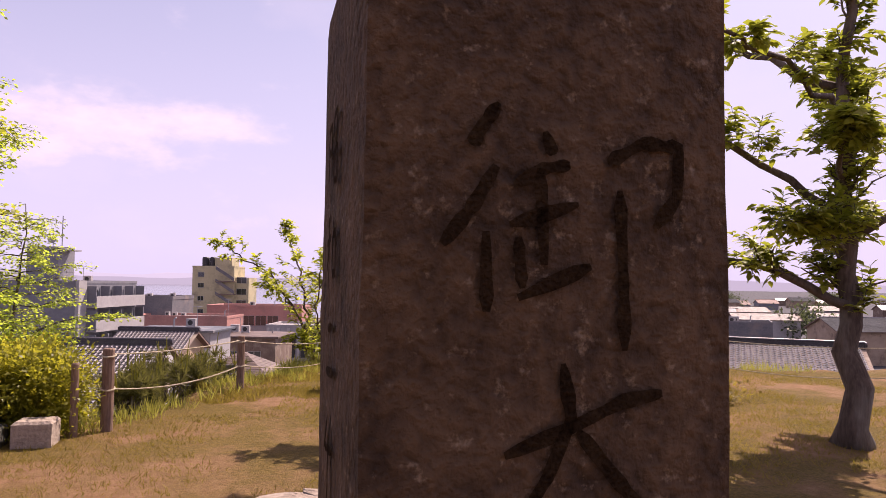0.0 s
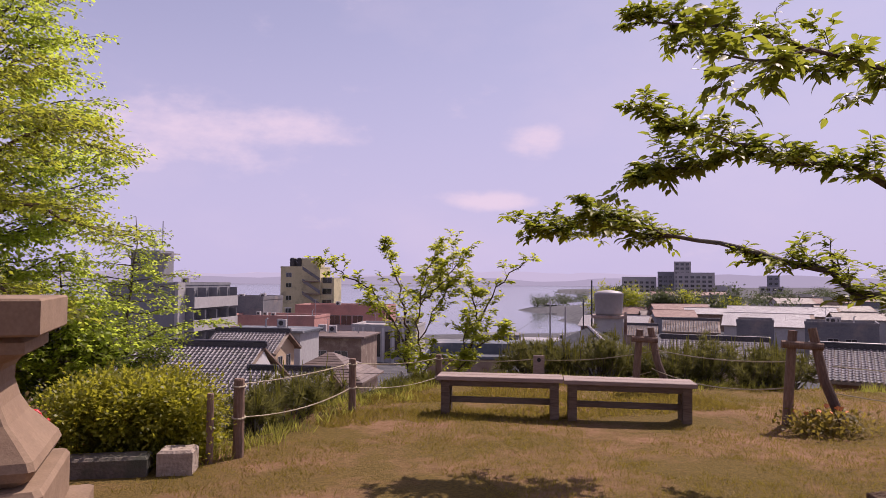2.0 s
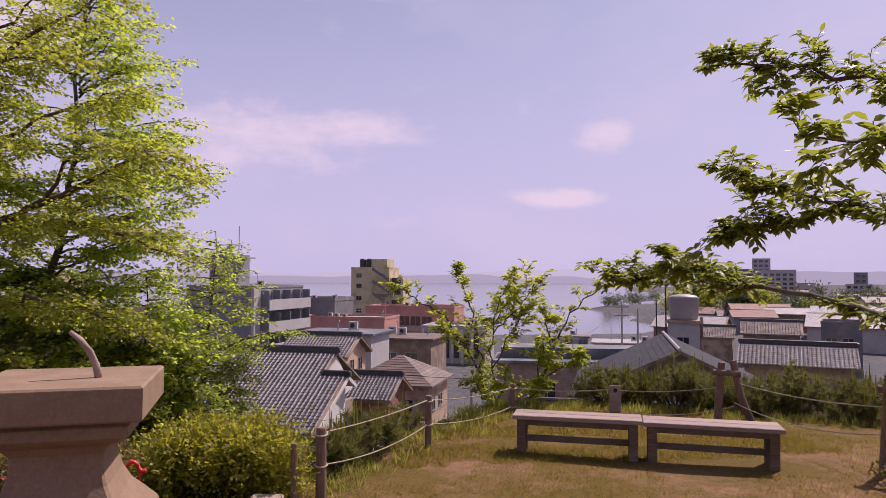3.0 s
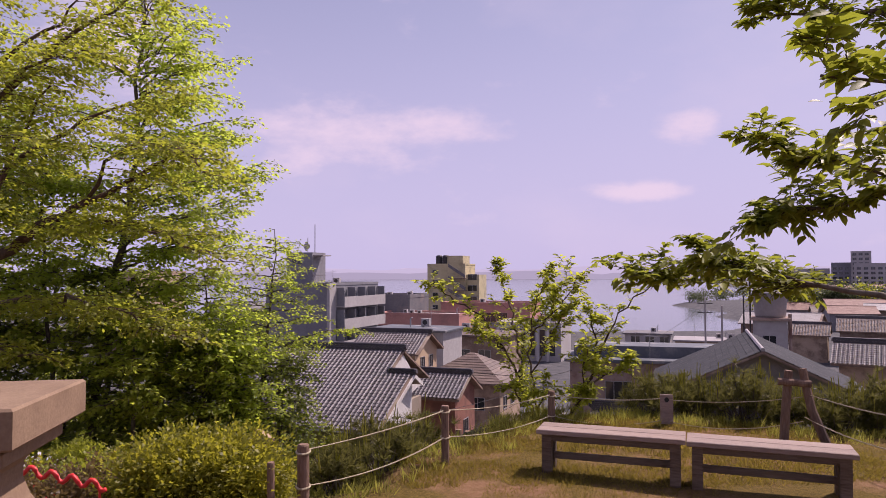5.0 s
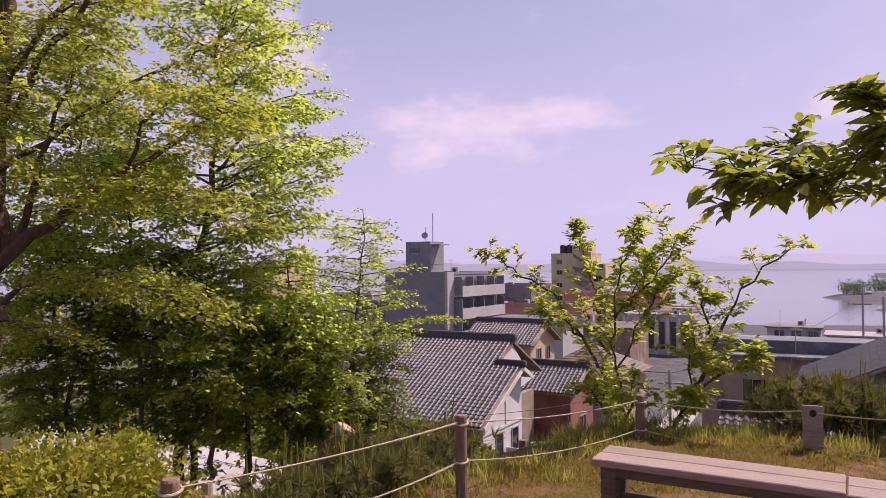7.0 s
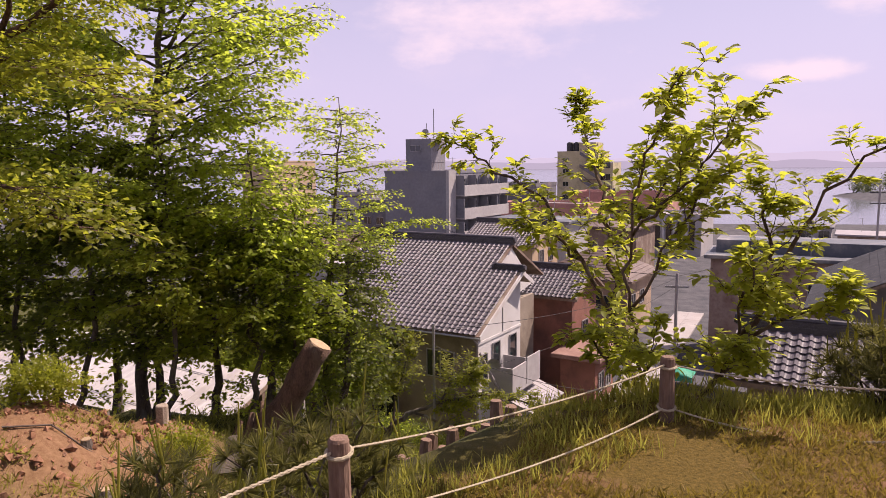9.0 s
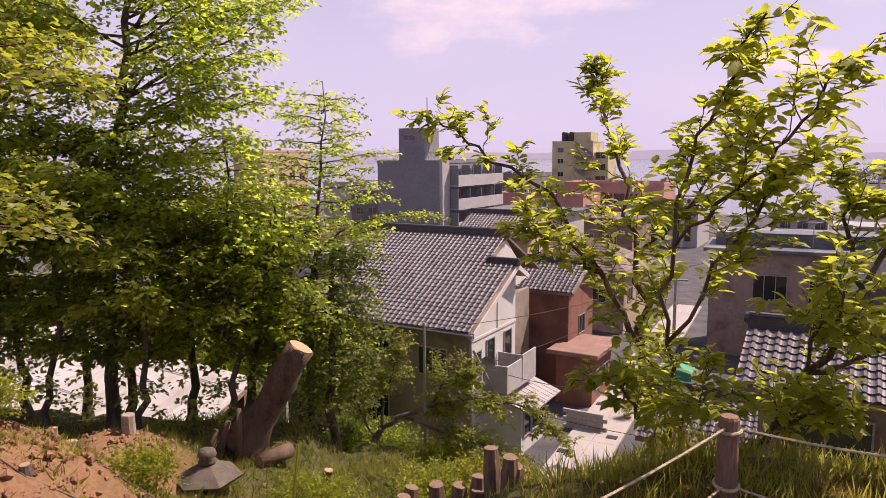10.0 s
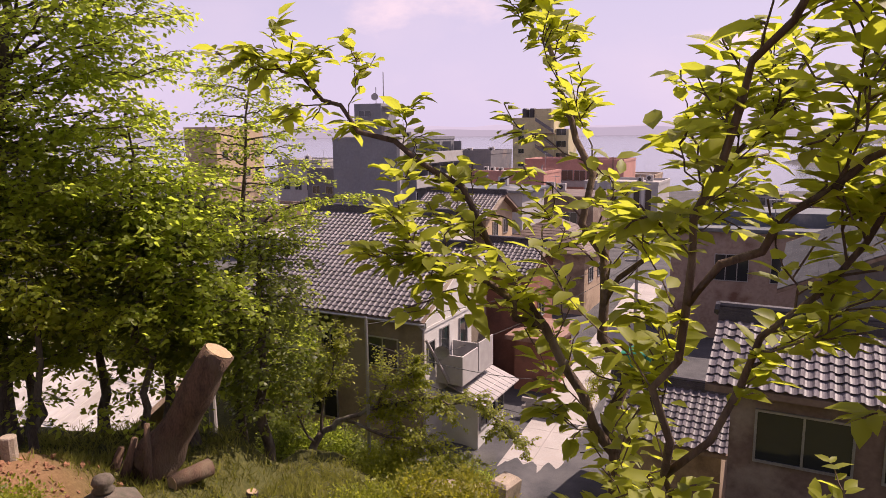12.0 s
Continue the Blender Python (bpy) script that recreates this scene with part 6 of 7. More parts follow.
    for i in range(9):
        y0 = 1.9 + 0.4 * i
        lean.add([(-0.4, y0, -2.98), (1.75, y0, -3.75), (1.75, y0 + 0.36, -3.75), (-0.4, y0 + 0.36, -2.98), (-0.4, y0, -3.03), (1.75, y0, -3.8), (1.75, y0 + 0.36, -3.8), (-0.4, y0 + 0.36, -3.03)], [(0, 1, 2, 3), (7, 6, 5, 4), (0, 4, 5, 1), (1, 5, 6, 2), (2, 6, 7, 3), (3, 7, 4, 0)])
        lean.box(-0.4, -0.38, y0 - 0.03, y0, -3.1, -2.95)
    part("lean_to_roof", lean, M["white_metal"], ob, "pale ribbed metal lean-to roof")
    for i in range(3):
        window(ob, 0.8, 1.2, pose(1.2, 2.35 + 0.88 * i, -5.1, 0, 0, 90), 0)
    part("brace", Shape().tube([(-0.35, 0.65, -0.9), (0.1, 1.7, -2.9)], 0.06, 6), M["white_metal"], ob, "white diagonal pipe")
    return ob


def gable_house(name, label, x, y, eave, w, d, wall, sl=0.5, base=TOWN, yaw=GRID, over=0.5, roof="tile", singles=0, gable_front=False, rows=(), step=0.27, group=""):
    """House with near right eave corner at x, y: the slope rises from the front eave to a ridge along x."""
    ob = thing(name, label, "house", pose(x, y, eave, 0, 0, yaw), group)
    g = base - eave
    hd = d / 2
    part("wall", Shape().add([(a, b, c) for a in (-w + over, -over) for b, c in ((over, g), (d - over, g), (d - over, sl * over - 0.1), (hd, sl * hd - 0.15), (over, sl * over - 0.1))],
                              [(0, 4, 3, 2, 1), (5, 6, 7, 8, 9)] + [(i, (i + 1) % 5, (i + 1) % 5 + 5, i + 5) for i in range(5)]), M[wall], ob)
    deck(ob, [(-w, 0, 0), (0, 0, 0), (0, hd, sl * hd), (-w, hd, sl * hd)], 0.14)
    deck(ob, [(-w, hd, sl * hd), (0, hd, sl * hd), (0, d, 0), (-w, d, 0)], 0.14)
    k = math.sqrt(1 + sl * sl)
    ang = math.degrees(math.atan(sl))
    if roof == "tile":
        tiled_slope(ob, pose(-w, 0, 0.02, ang, 0, 0), w, hd * k, lambda a, b: True, singles, step, step)
        tiled_slope(ob, pose(0, d, 0.02) @ pose(0, 0, 0, 0, 0, 180) @ pose(0, 0, 0, ang), w, hd * k, lambda a, b: True, 0, step, step)
        ridge(ob, (-w, hd, sl * hd + 0.05), (0, hd, sl * hd + 0.05))
    else:
        for sgn, y0 in ((1, 0), (-1, d)):
            s = Shape()
            n = int(hd * k / 0.35)
            for j in range(n):
                t0, t1 = j / n, (j + 1) / n
                for i in range(int(w / 0.9)):
                    xa = -w + 0.9 * i
                    xb = min(0.0, xa + 0.89)
                    za, zb = sl * hd * t0 + 0.045, sl * hd * t1 + 0.03
                    s.add([(xa, y0 + sgn * hd * t0, za), (xb, y0 + sgn * hd * t0, za), (xb, y0 + sgn * hd * t1, zb), (xa, y0 + sgn * hd * t1, zb), (xa, y0 + sgn * hd * t0, za - 0.04), (xb, y0 + sgn * hd * t0, za - 0.04)], [(0, 1, 2, 3), (4, 5, 1, 0)])
            tagged(part("roofing", s, M[roof], ob, "flat overlapping roof sheets"), kind="stuff")
        part("ridge_cap", Shape().tube([(-w, hd, sl * hd + 0.06), (0, hd, sl * hd + 0.06)], 0.1, 6), M["white_metal" if roof == "slate" else roof], ob)
    for face, z, u0, du, n, ww, hh, mu in rows:
        for i in range(n):
            m = pose(-w + over + u0 + du * i, over, g + z) if face == FRONT else pose(-over, over + u0 + du * i, g + z, 0, 0, 90)
            window(ob, ww, hh, m, mu)
    return ob


def hip_house(name, label, x, y, eave, w, d, wall, rise, base=TOWN, yaw=GRID, roof="brown_roof", rows=()):
    ob = thing(name, label, "house", pose(x, y, eave, 0, 0, yaw))
    g, o = base - eave, 0.5
    part("wall", Shape().box(-w + o, -o, o, d - o, g, 0.05), M[wall], ob)
    n = 12
    s = Shape()
    cx = min(w, d) / 2 * 0.95
    for j in range(n):
        a, b = j / n, (j + 1) / n
        for t, zz in ((a, 0.03), ):
            p = [(-w + cx * a, (d / 2) * a), (-cx * a, (d / 2) * a), (-cx * a, d - (d / 2) * a), (-w + cx * a, d - (d / 2) * a)]
            q = [(-w + cx * b, (d / 2) * b), (-cx * b, (d / 2) * b), (-cx * b, d - (d / 2) * b), (-w + cx * b, d - (d / 2) * b)]
            for i in range(4):
                k = (i + 1) % 4
                s.add([(*p[i], rise * a + 0.05), (*p[k], rise * a + 0.05), (*q[k], rise * b + 0.02), (*q[i], rise * b + 0.02), (*p[i], rise * a), (*p[k], rise * a)], [(0, 1, 2, 3), (4, 5, 1, 0)])
    tagged(part("roofing", s, M[roof], ob), kind="stuff")
    part("eaves", Shape().box(-w, 0, 0, d, -0.1, 0.0), M["brown_wall"], ob)
    for face, z, u0, du, nn, ww, hh, mu in rows:
        for i in range(nn):
            m = pose(-w + o + u0 + du * i, o, g + z) if face == FRONT else pose(-o, o + u0 + du * i, g + z, 0, 0, 90)
            window(ob, ww, hh, m, mu)
    return ob


white_house()
gable_house("house", "brick-red house with grey pantile roof beside the lane", 2.8, 44.6, -5.75, 6.0, 5.0, "brick_red_wall", 0.5, rows=((RIGHT, 3.0, 1.6, 0, 1, 1.0, 1.1, 1),), over=0.45)
block("shed", "brown shed with a rusty flat roof by the lane", 3.75, 43.1, -8.8, 2.0, 3.2, "brick_red_wall", roof="slab", roof_mat="rust_roof", rows=((RIGHT, 0.8, 0.5, 1.2, 2, 0.9, 1.1, 1),), category="shed")
gable_house("house", "ochre house with pantile roof and end gable", 0.2, 57.5, -4.4, 6.5, 6.0, "ochre_wall", 0.5, rows=((RIGHT, 5.6, 1.2, 1.9, 2, 0.9, 1.1, 1),), step=0.3)
hip_house("house", "two-storey beige house with brown hipped roof", 7.2, 58.0, -7.0, 8.0, 8.0, "tan_wall", 2.1, rows=((RIGHT, 2.2, 1.0, 2.5, 2, 1.2, 1.1, 1), (FRONT, 2.2, 4.5, 0, 1, 1.2, 1.1, 1)))
# lane-side house on the near right, and its outbuilding
gable_house("house", "brown plaster house with glossy pantile roof under the slope", 14.6, 20.5, -3.75, 9.5, 4.4, "brown_wall", 0.44, base=-9.5, singles=300, rows=((FRONT, 4.0, 0.5, 2.4, 3, 1.9, 1.2, 1),))
gable_house("shed", "low outbuilding with grey pantile roof at the lane", 8.4, 29.9, -8.2, 4.2, 4.6, "tan_wall", 0.5, base=-11.6, over=0.35, singles=120)
gable_house("house", "large house with dark slate-grey roof", 25.9, 41.9, -4.1, 12.0, 11.0, "dark_grey_wall", 0.47, base=-11, yaw=68, roof="slate", over=0.7)
b = block("factory", "long rust-stained hall with blue-grey metal roof", 24.5, 50.5, -4.6, 13.2, 5.0, "rust_wall", roof="slab", roof_mat="blue_grey_roof", yaw=-17, rows=((FRONT, 3.8, 2.6, 3.2, 3, 2.0, 1.7, 2),))
part("roof_upstand", Shape().box(-13.0, 0.2, 1.5, 5.0, 6.9 + 0.25, 8.0), M["blue_grey_roof"], b)


def apartment():
    ob = block("apartment_block", "grey four-storey apartment block with balconies and stair tower", -11.4, 91.3, 0.7, 9.6, 14.5, "grey_wall", parapet=0.35)
    h = 0.7 - TOWN
    part("corner_strip", Shape().box(-0.3, 0.12, -0.1, 1.6, 0, h + 0.36), M["pale_wall"], ob)
    for k in range(4):
        z = 0.6 + 2.9 * k
        bal = part("balcony", Shape().box(0.06, 1.3, 1.8, 14.4, z, z + 0.18), M["pale_wall"], ob)
        part("balcony_rail", Shape().box(1.2, 1.3, 1.8, 14.4, z + 0.18, z + 1.4), M["pale_wall"], bal)
        for i in range(4):
            window(ob, 2.3, 2.0, pose(0, 2.0 + 3.1 * i, z + 0.2, 0, 0, 90))
        for i in range(5):
            part("divider", Shape().box(0.06, 1.2, 1.8 + 3.1 * i, 1.9 + 3.1 * i, z + 0.18, z + 2.6), M["grey_wall"], bal)
    t = part("stair_tower", Shape().box(-7.6, -3.7, 2.0, 5.5, h, h + 4.4), M["grey_wall"], ob)
    window(t, 1.7, 0.8, pose(-6.9, 2.0, h + 2.8))
    part("canopy", Shape().box(-3.7, -2.2, 2.2, 4.4, h + 3.9, h + 4.05), M["white_metal"], t)
    for i in range(4):
        part("rail", Shape().box(-3.7 + 0.45 * i, -3.66 + 0.45 * i, 2.2, 2.24, h + 0.4, h + 1.6), M["white_metal"], t)
    part("rail_top", Shape().box(-8.2, -1.8, 2.2, 2.25, h + 1.3, h + 1.38), M["white_metal"], t)
    part("antenna", Shape().tube([(-3.9, 3, h + 4.4), (-3.9, 3, h + 8.2)], 0.06, 6), M["grey_metal"], t)
    part("antenna", Shape().tube([(-5.0, 3, h + 4.4), (-5.0, 3, h + 6.4)], 0.05, 6), M["grey_metal"], t)
    part("dish", Shape().lathe([(0.1, 0), (0.42, 0.2), (0.45, 0.26)], 12), M["white_metal"], t, m=pose(-5.0, 2.8, h + 5.2, 80, 0, 20))
    stair = Shape()
    for i in range(12):
        stair.box(-11.0 + 0.12 * i, -9.7, 3.0 + 0.3 * i, 3.3 + 0.3 * i, h - 3.0 + 0.24 * i, h - 2.9 + 0.24 * i)
    stair.box(-11.1, -11.0, 3, 7, h - 4, h + 0.5)
    part("outside_stair", stair, M["pale_wall"], ob)


apartment()


def hotel():
    ob = block("hotel", "weathered yellow lakeside hotel tower with outside stair", 12.5, 189.6, 4.6, 11.0, 9.0, "yellow_wall", rows=((FRONT, 4, 1.5, 0, 1, 1.6, 1.2, 1), (FRONT, 7.4, 1.5, 0, 1, 1.6, 1.2, 1), (FRONT, 10.8, 1.5, 0, 1, 1.6, 1.2, 1), (FRONT, 13.6, 1.5, 0, 1, 1.6, 1.2, 1)))
    h = 4.6 - TOWN
    part("penthouse", Shape().box(-5.5, -1.0, 1, 7, h, h + 2.6), M["yellow_wall"], ob)
    for i in range(2):
        part("water_tank", Shape().lathe([(0.9, 0), (0.95, 0.2), (0.95, 2.2), (0.7, 2.5)], 12), M["dark_metal"], ob, m=pose(-8.6 + 2.0 * i, 3, h + 0.3))
    for k in range(4):
        z = 2.4 + 3.3 * k
        part("stair_landing", Shape().box(-4.5, 0.6, -1.3, 0, z, z + 0.25), M["brown_wall"], ob)
        st = Shape()
        st.add([(-4.5, -1.2, z + 3.3), (0.4, -1.2, z + 0.2), (0.4, -1.2, z + 1.1), (-4.5, -1.2, z + 4.2), (-4.5, -1.1, z + 3.3), (0.4, -1.1, z + 0.2), (0.4, -1.1, z + 1.1), (-4.5, -1.1, z + 4.2)], [(0, 1, 2, 3), (7, 6, 5, 4), (0, 4, 5, 1), (3, 2, 6, 7), (1, 5, 6, 2), (0, 3, 7, 4)])
        part("stair_flight", st, M["dark_grey_wall"], ob)
    part("side_wing", Shape().box(0, 3.6, 1, 8, -0.5, h - 2.6), M["yellow_wall"], ob)
    for k in range(4):
        window(ob, 2.6, 1.6, pose(0.4, 1, 3 + 3.0 * k))


hotel()
block("building", "dark flat-roofed block with a mesh fence on its roof", -1.5, 122.6, -2.0, 9.0, 9, "dark_grey_wall", parapet=0.6)
block("building", "low salmon-pink flat-roofed shop", 6.5, 112.0, -4.6, 15.0, 8, "pink_wall", rows=((FRONT, 3.6, 7.0, 2.4, 3, 1.5, 1.3, 1),))
block("building", "long grey-blue roofed workshop with pale fascia", 2.7, 72.6, -3.9, 8.4, 6, "pale_wall", roof="slab", roof_mat="blue_grey_roof", rows=((FRONT, 4.6, 1.0, 2.2, 3, 1.4, 1.2, 1),))
block("building", "dark brown two-storey block with flat roof", 10.4, 84.0, -5.5, 9.5, 8, "brown_wall", roof="slab", roof_mat="brown_roof", rows=((FRONT, 3.2, 1.0, 2.6, 3, 1.6, 1.3, 1),))
b = block("building", "salmon-pink two-storey building with glazed balcony", 20.5, 128.5, -3.6, 17.5, 9, "pink_wall", rows=((FRONT, 4.6, 4.6, 2.2, 4, 2.0, 1.8, 1), (FRONT, 0.8, 1.5, 3.4, 4, 1.8, 1.5, 1)))
part("balcony_rail", Shape().box(-13.2, -3.8, -0.9, -0.8, 3.6, 4.6), M["white_metal"], b)
b = block("building", "white building with tall dark window strips between piers", 22.0, 108.0, -5.9, 10.4, 9, "pale_wall")
for i in range(6):
    part("window_strip", Shape().box(-9.7 + 1.6 * i, -8.9 + 1.6 * i, -0.03, 0.05, 0.9, 4.9), M["glass"], b)
    part("pier", Shape().box(-10.2 + 1.6 * i, -9.85 + 1.6 * i, -0.25, 0, 0, 5.5), M["white_wall"], b)
block("building", "orange and cream lakeside building with tall end wall", -58.5, 149.0, 2.6, 9, 14, "ochre_wall", rows=((RIGHT, 4, 1.5, 3.2, 4, 1.6, 1.5, 1), (RIGHT, 8, 1.5, 3.2, 4, 1.6, 1.5, 1)))
block("building", "small grey shore building with flat roof", 43.0, 119.0, -8.4, 7.5, 6, "pale_wall", roof="slab", roof_mat="dark_grey_wall", rows=((FRONT, 1.6, 1.0, 2.4, 3, 1.5, 1.2, 1),))
block("building", "low shore hall with pale sheet roof", 53.0, 109.0, -8.9, 12.0, 7, "tan_wall", roof="slab", roof_mat="white_metal", rows=((FRONT, 1.0, 1.0, 3.0, 4, 1.7, 1.2, 1),))
for i, (x, y, top, w, d, wl2) in enumerate(((-20, 110, -4, 10, 9, "dark_grey_wall"), (-28, 118, -3, 9, 9, "pale_wall"), (-36, 96, -5.5, 9, 8, "tan_wall"), (-24, 80, -6.5, 8, 7, "brown_wall"), (30, 150, -7.4, 12, 8, "tan_wall"), (-6, 145, -3.5, 12, 8, "tan_wall"), (33, 92, -8.6, 9, 7, "pale_wall"), (-14, 62, -7, 7, 6, "pale_wall"))):
    block("building", "plain low town building with flat roof", x, y, top, w, d, wl2, rows=((FRONT, 1.0, 1.0, 2.4, 3, 1.4, 1.2, 1), (FRONT, 4.0, 1.0, 2.4, 3, 1.4, 1.2, 1)) if top > -6.6 else ((FRONT, 1.2, 1.0, 2.4, 2, 1.4, 1.2, 1),), group="low town buildings")

# right-hand town
block("hotel", "large hazy grey lakeside hotel with stepped roofline", 316.0, 449.0, 8.3, 26.5, 24, "pale_wall", yaw=-33, rows=tuple((FRONT, 3 + 3.2 * k, 1.5, 4.1, 6, 2.6, 1.8, 1) for k in range(5)))
block("hotel", "tall middle tower of the hazy grey lakeside hotel", 303.0, 459.0, 16.5, 12, 18, "pale_wall", yaw=-33, rows=tuple((FRONT, 3 + 3.2 * k, 1.0, 3.6, 3, 2.4, 1.8, 1) for k in range(8)))
block("hotel", "lower hazy wing of the lakeside hotel", 300.0, 471.0, 9.0, 15, 18, "grey_wall", yaw=-32, rows=tuple((FRONT, 3 + 3.2 * k, 1.0, 3.6, 4, 2.4, 1.8, 1) for k in range(5)))
block("hotel", "lower hazy wing of the lakeside hotel", 291.0, 487.0, 5.0, 26, 18, "pale_wall", yaw=-30, rows=tuple((FRONT, 2 + 3.2 * k, 1.5, 4.1, 6, 2.4, 1.8, 1) for k in range(4)))
block("building", "small pale block beside the lakeside hotel", 325.0, 442.0, -1.0, 11, 12, "pale_wall", yaw=-34, rows=tuple((FRONT, 2 + 3.2 * k, 1.0, 3.4, 3, 2.2, 1.6, 1) for k in range(2)))
block("building", "distant grey office block", 318.0, 380.0, -1.3, 14.7, 14, "pale_wall", yaw=-39, rows=tuple((FRONT, 1.5 + 3.2 * k, 1.0, 3.4, 4, 2.2, 1.6, 1) for k in range(3)))
block("building", "distant grey office tower with blank walls", 317.0, 383.0, 5.9, 7.4, 9, "grey_wall", yaw=-39, rows=tuple((FRONT, 2 + 3.2 * k, 1.2, 3.2, 2, 2.0, 1.6, 1) for k in range(5)))
gable_house("warehouse", "long warehouse with pale sheet-metal roof", 100.0, 111.0, -6.9, 17, 22, "pale_wall", 0.19, yaw=-38, roof="white_metal")
gable_house("warehouse", "second warehouse with pale sheet-metal roof", 122.0, 128.0, -5.9, 24, 18, "tan_wall", 0.2, yaw=-38, roof="white_metal")
gable_house("house", "house with weathered pale pantile roof", 69.5, 97.7, -6.5, 9.0, 8, "brown_wall", 0.45, yaw=-33, step=0.4)
gable_house("house", "house with weathered pale pantile roof", 62.0, 104.0, -7.4, 6.0, 7, "tan_wall", 0.45, yaw=-33, step=0.4)
block("building", "dark two-storey shop block with flat roof", 70.5, 86.8, -4.2, 5.0, 7, "dark_grey_wall", yaw=-38, rows=((FRONT, 4.2, 0.6, 2.0, 2, 1.4, 1.2, 1),))
block("building", "dark two-storey shop block with flat roof", 80.0, 78.0, -4.2, 9.0, 7, "dark_grey_wall", yaw=-42, rows=((FRONT, 4.2, 0.6, 2.2, 3, 1.4, 1.2, 1),))
gable_house("house", "long low house with glossy grey pantile roof", 37.2, 46.2, -4.5, 8.4, 6, "tan_wall", 0.45, base=-11, yaw=-35, step=0.3)
gable_house("house", "house with sunlit reddish pantile roof and dark wall", 32.2, 24.8, -3.3, 8.0, 8, "brick_red_wall", 0.33, base=-10.5, yaw=-43, step=0.3, rows=((FRONT, 4.4, 0.8, 1.6, 4, 1.2, 1.2, 1),))
q = np.random.default_rng(12)
for i in range(46):
    a, d = q.uniform(27, 58), q.uniform(130, 520)
    x, y = d * math.sin(radians(a)), d * math.cos(radians(a))
    if y > shore_y(x) - 14 or (d < 190 and 36 < a < 46):
        continue
    gable_house("house", "low town house with gable roof", x, y, TOWN + q.uniform(3.2, 5.6), q.uniform(9, 16), q.uniform(7, 11), ("tan_wall", "pale_wall", "brown_wall", "grey_wall")[i % 4], 0.4, yaw=GRID + q.uniform(-20, 8), roof=("slate", "brown_roof", "white_metal", "rust_roof")[i % 4], group="far town houses")
for i in range(11):
    x, y = 106 + 3.2 * i + q.uniform(-2, 2), 206 - 1.9 * i + q.uniform(-5, 8)
    h = q.uniform(7, 10.5)
    cloud_tree("tree", "rounded lakeside tree in front of the hotel", (x, y, TOWN), [([(x, y, TOWN - 0.3), (x, y, TOWN + h * 0.6)], 0.3, 0.15)],
               clumps(x, y, TOWN + h * 0.55, 3.6, 3.0, h * 0.42, 18, 1.4, 200 + i), 210 + i, 0.7, 3200, "forest" if i % 3 else "tree_leaf")
for i in range(9):
    x, y = 128 + 9 * i + q.uniform(-3, 3), 338 + 13 * i + q.uniform(-5, 5)
    cloud_tree("tree", "low lakeshore tree on the spit", (x, y - 12, TOWN), [([(x, y - 12, TOWN - 0.3), (x, y - 12, TOWN + 2.0)], 0.25, 0.1)],
               clumps(x, y - 12, TOWN + 2.2, 4.5, 3.0, 1.8, 10, 1.4, 240 + i), 250 + i, 0.7, 700, "forest")


q = np.random.default_rng(930)
woods = []
while len(woods) < 150:
    a, d = q.uniform(24, 60), q.uniform(160, 900)
    x, y = d * math.sin(radians(a)), d * math.cos(radians(a))
    if y < shore_y(x) - 12 and not (31 < a < 46 and d < 210):
        woods += clumps(x, y, TOWN + 3.0, 7.0 + d * 0.012, 5.0, 2.2, 5, 2.6, len(woods))
cloud_tree("far_woods", "hazy groves between the roofs of the far town", (150, 250, TOWN), [], woods, 931, 0.9, 42000, "forest", category="woods", kind="stuff")


def tank_tower():
    ob = thing("water_tower", "white water tank on a square pump house", "water tank", pose(25.2, 49.6, TOWN, 0, 0, -28))
    part("pump_house", Shape().box(-1.1, 1.1, -1.1, 1.1, -0.3, 10.3), M["pale_wall"], ob)
    part("platform", Shape().box(-1.3, 1.3, -1.3, 1.3, 10.3, 10.5), M["rust_wall"], ob)
    part("tank", Shape().lathe([(0.95, 10.5), (1.02, 10.7), (1.12, 12.1), (1.15, 12.15), (0.9, 12.32), (0.2, 12.45)], 20), M["white_metal"], ob, "white fibreglass tank", smooth=True)
    part("pipe", Shape().tube([(-1.25, -1.2, 8.0), (-1.25, -1.2, 13.2)], 0.06, 6), M["dark_metal"], ob)
    part("pipe", Shape().tube([(1.25, -0.9, 6.5), (1.25, -0.9, 10.8)], 0.12, 6), M["rust_wall"], ob)
    window(ob, 0.9, 1.1, pose(-0.5, -1.1, 8.2))


tank_tower()

# light sheet roof below the trees
b = thing("canopy_shed", "long open shed with pale weathered sheet roof", "shed", pose(-8.4, 29.0, -8.8, 0, 0, -26))


def roof_pt(u, v, up=0.0):
    """u along the back edge to the far end, v down the slope, up off the sheet."""
    return (-u + 0.2 * v, -v, 3.0 - 0.3 * v + up)


part("roof_sheet", Shape().add([roof_pt(u, v, h) for h in (0, -0.09) for u, v in ((16, 0), (0, 0), (0, 4.6), (16, 4.6))], [(3, 2, 1, 0), (4, 5, 6, 7), (0, 1, 5, 4), (1, 2, 6, 5), (2, 3, 7, 6), (3, 0, 4, 7)]), M["canopy_sheet"], b, "pale sheet roof")
for i in range(34):
    u = 0.25 + 0.47 * i
    part("roof_seam", Shape().add([roof_pt(u - 0.02, 0), roof_pt(u + 0.02, 0), roof_pt(u + 0.02, 4.6), roof_pt(u - 0.02, 4.6), roof_pt(u, 0, 0.01), roof_pt(u, 4.6, 0.01)], [(0, 1, 4), (3, 5, 2), (0, 4, 5, 3), (1, 2, 5, 4)]), M["canopy_sheet"], b)
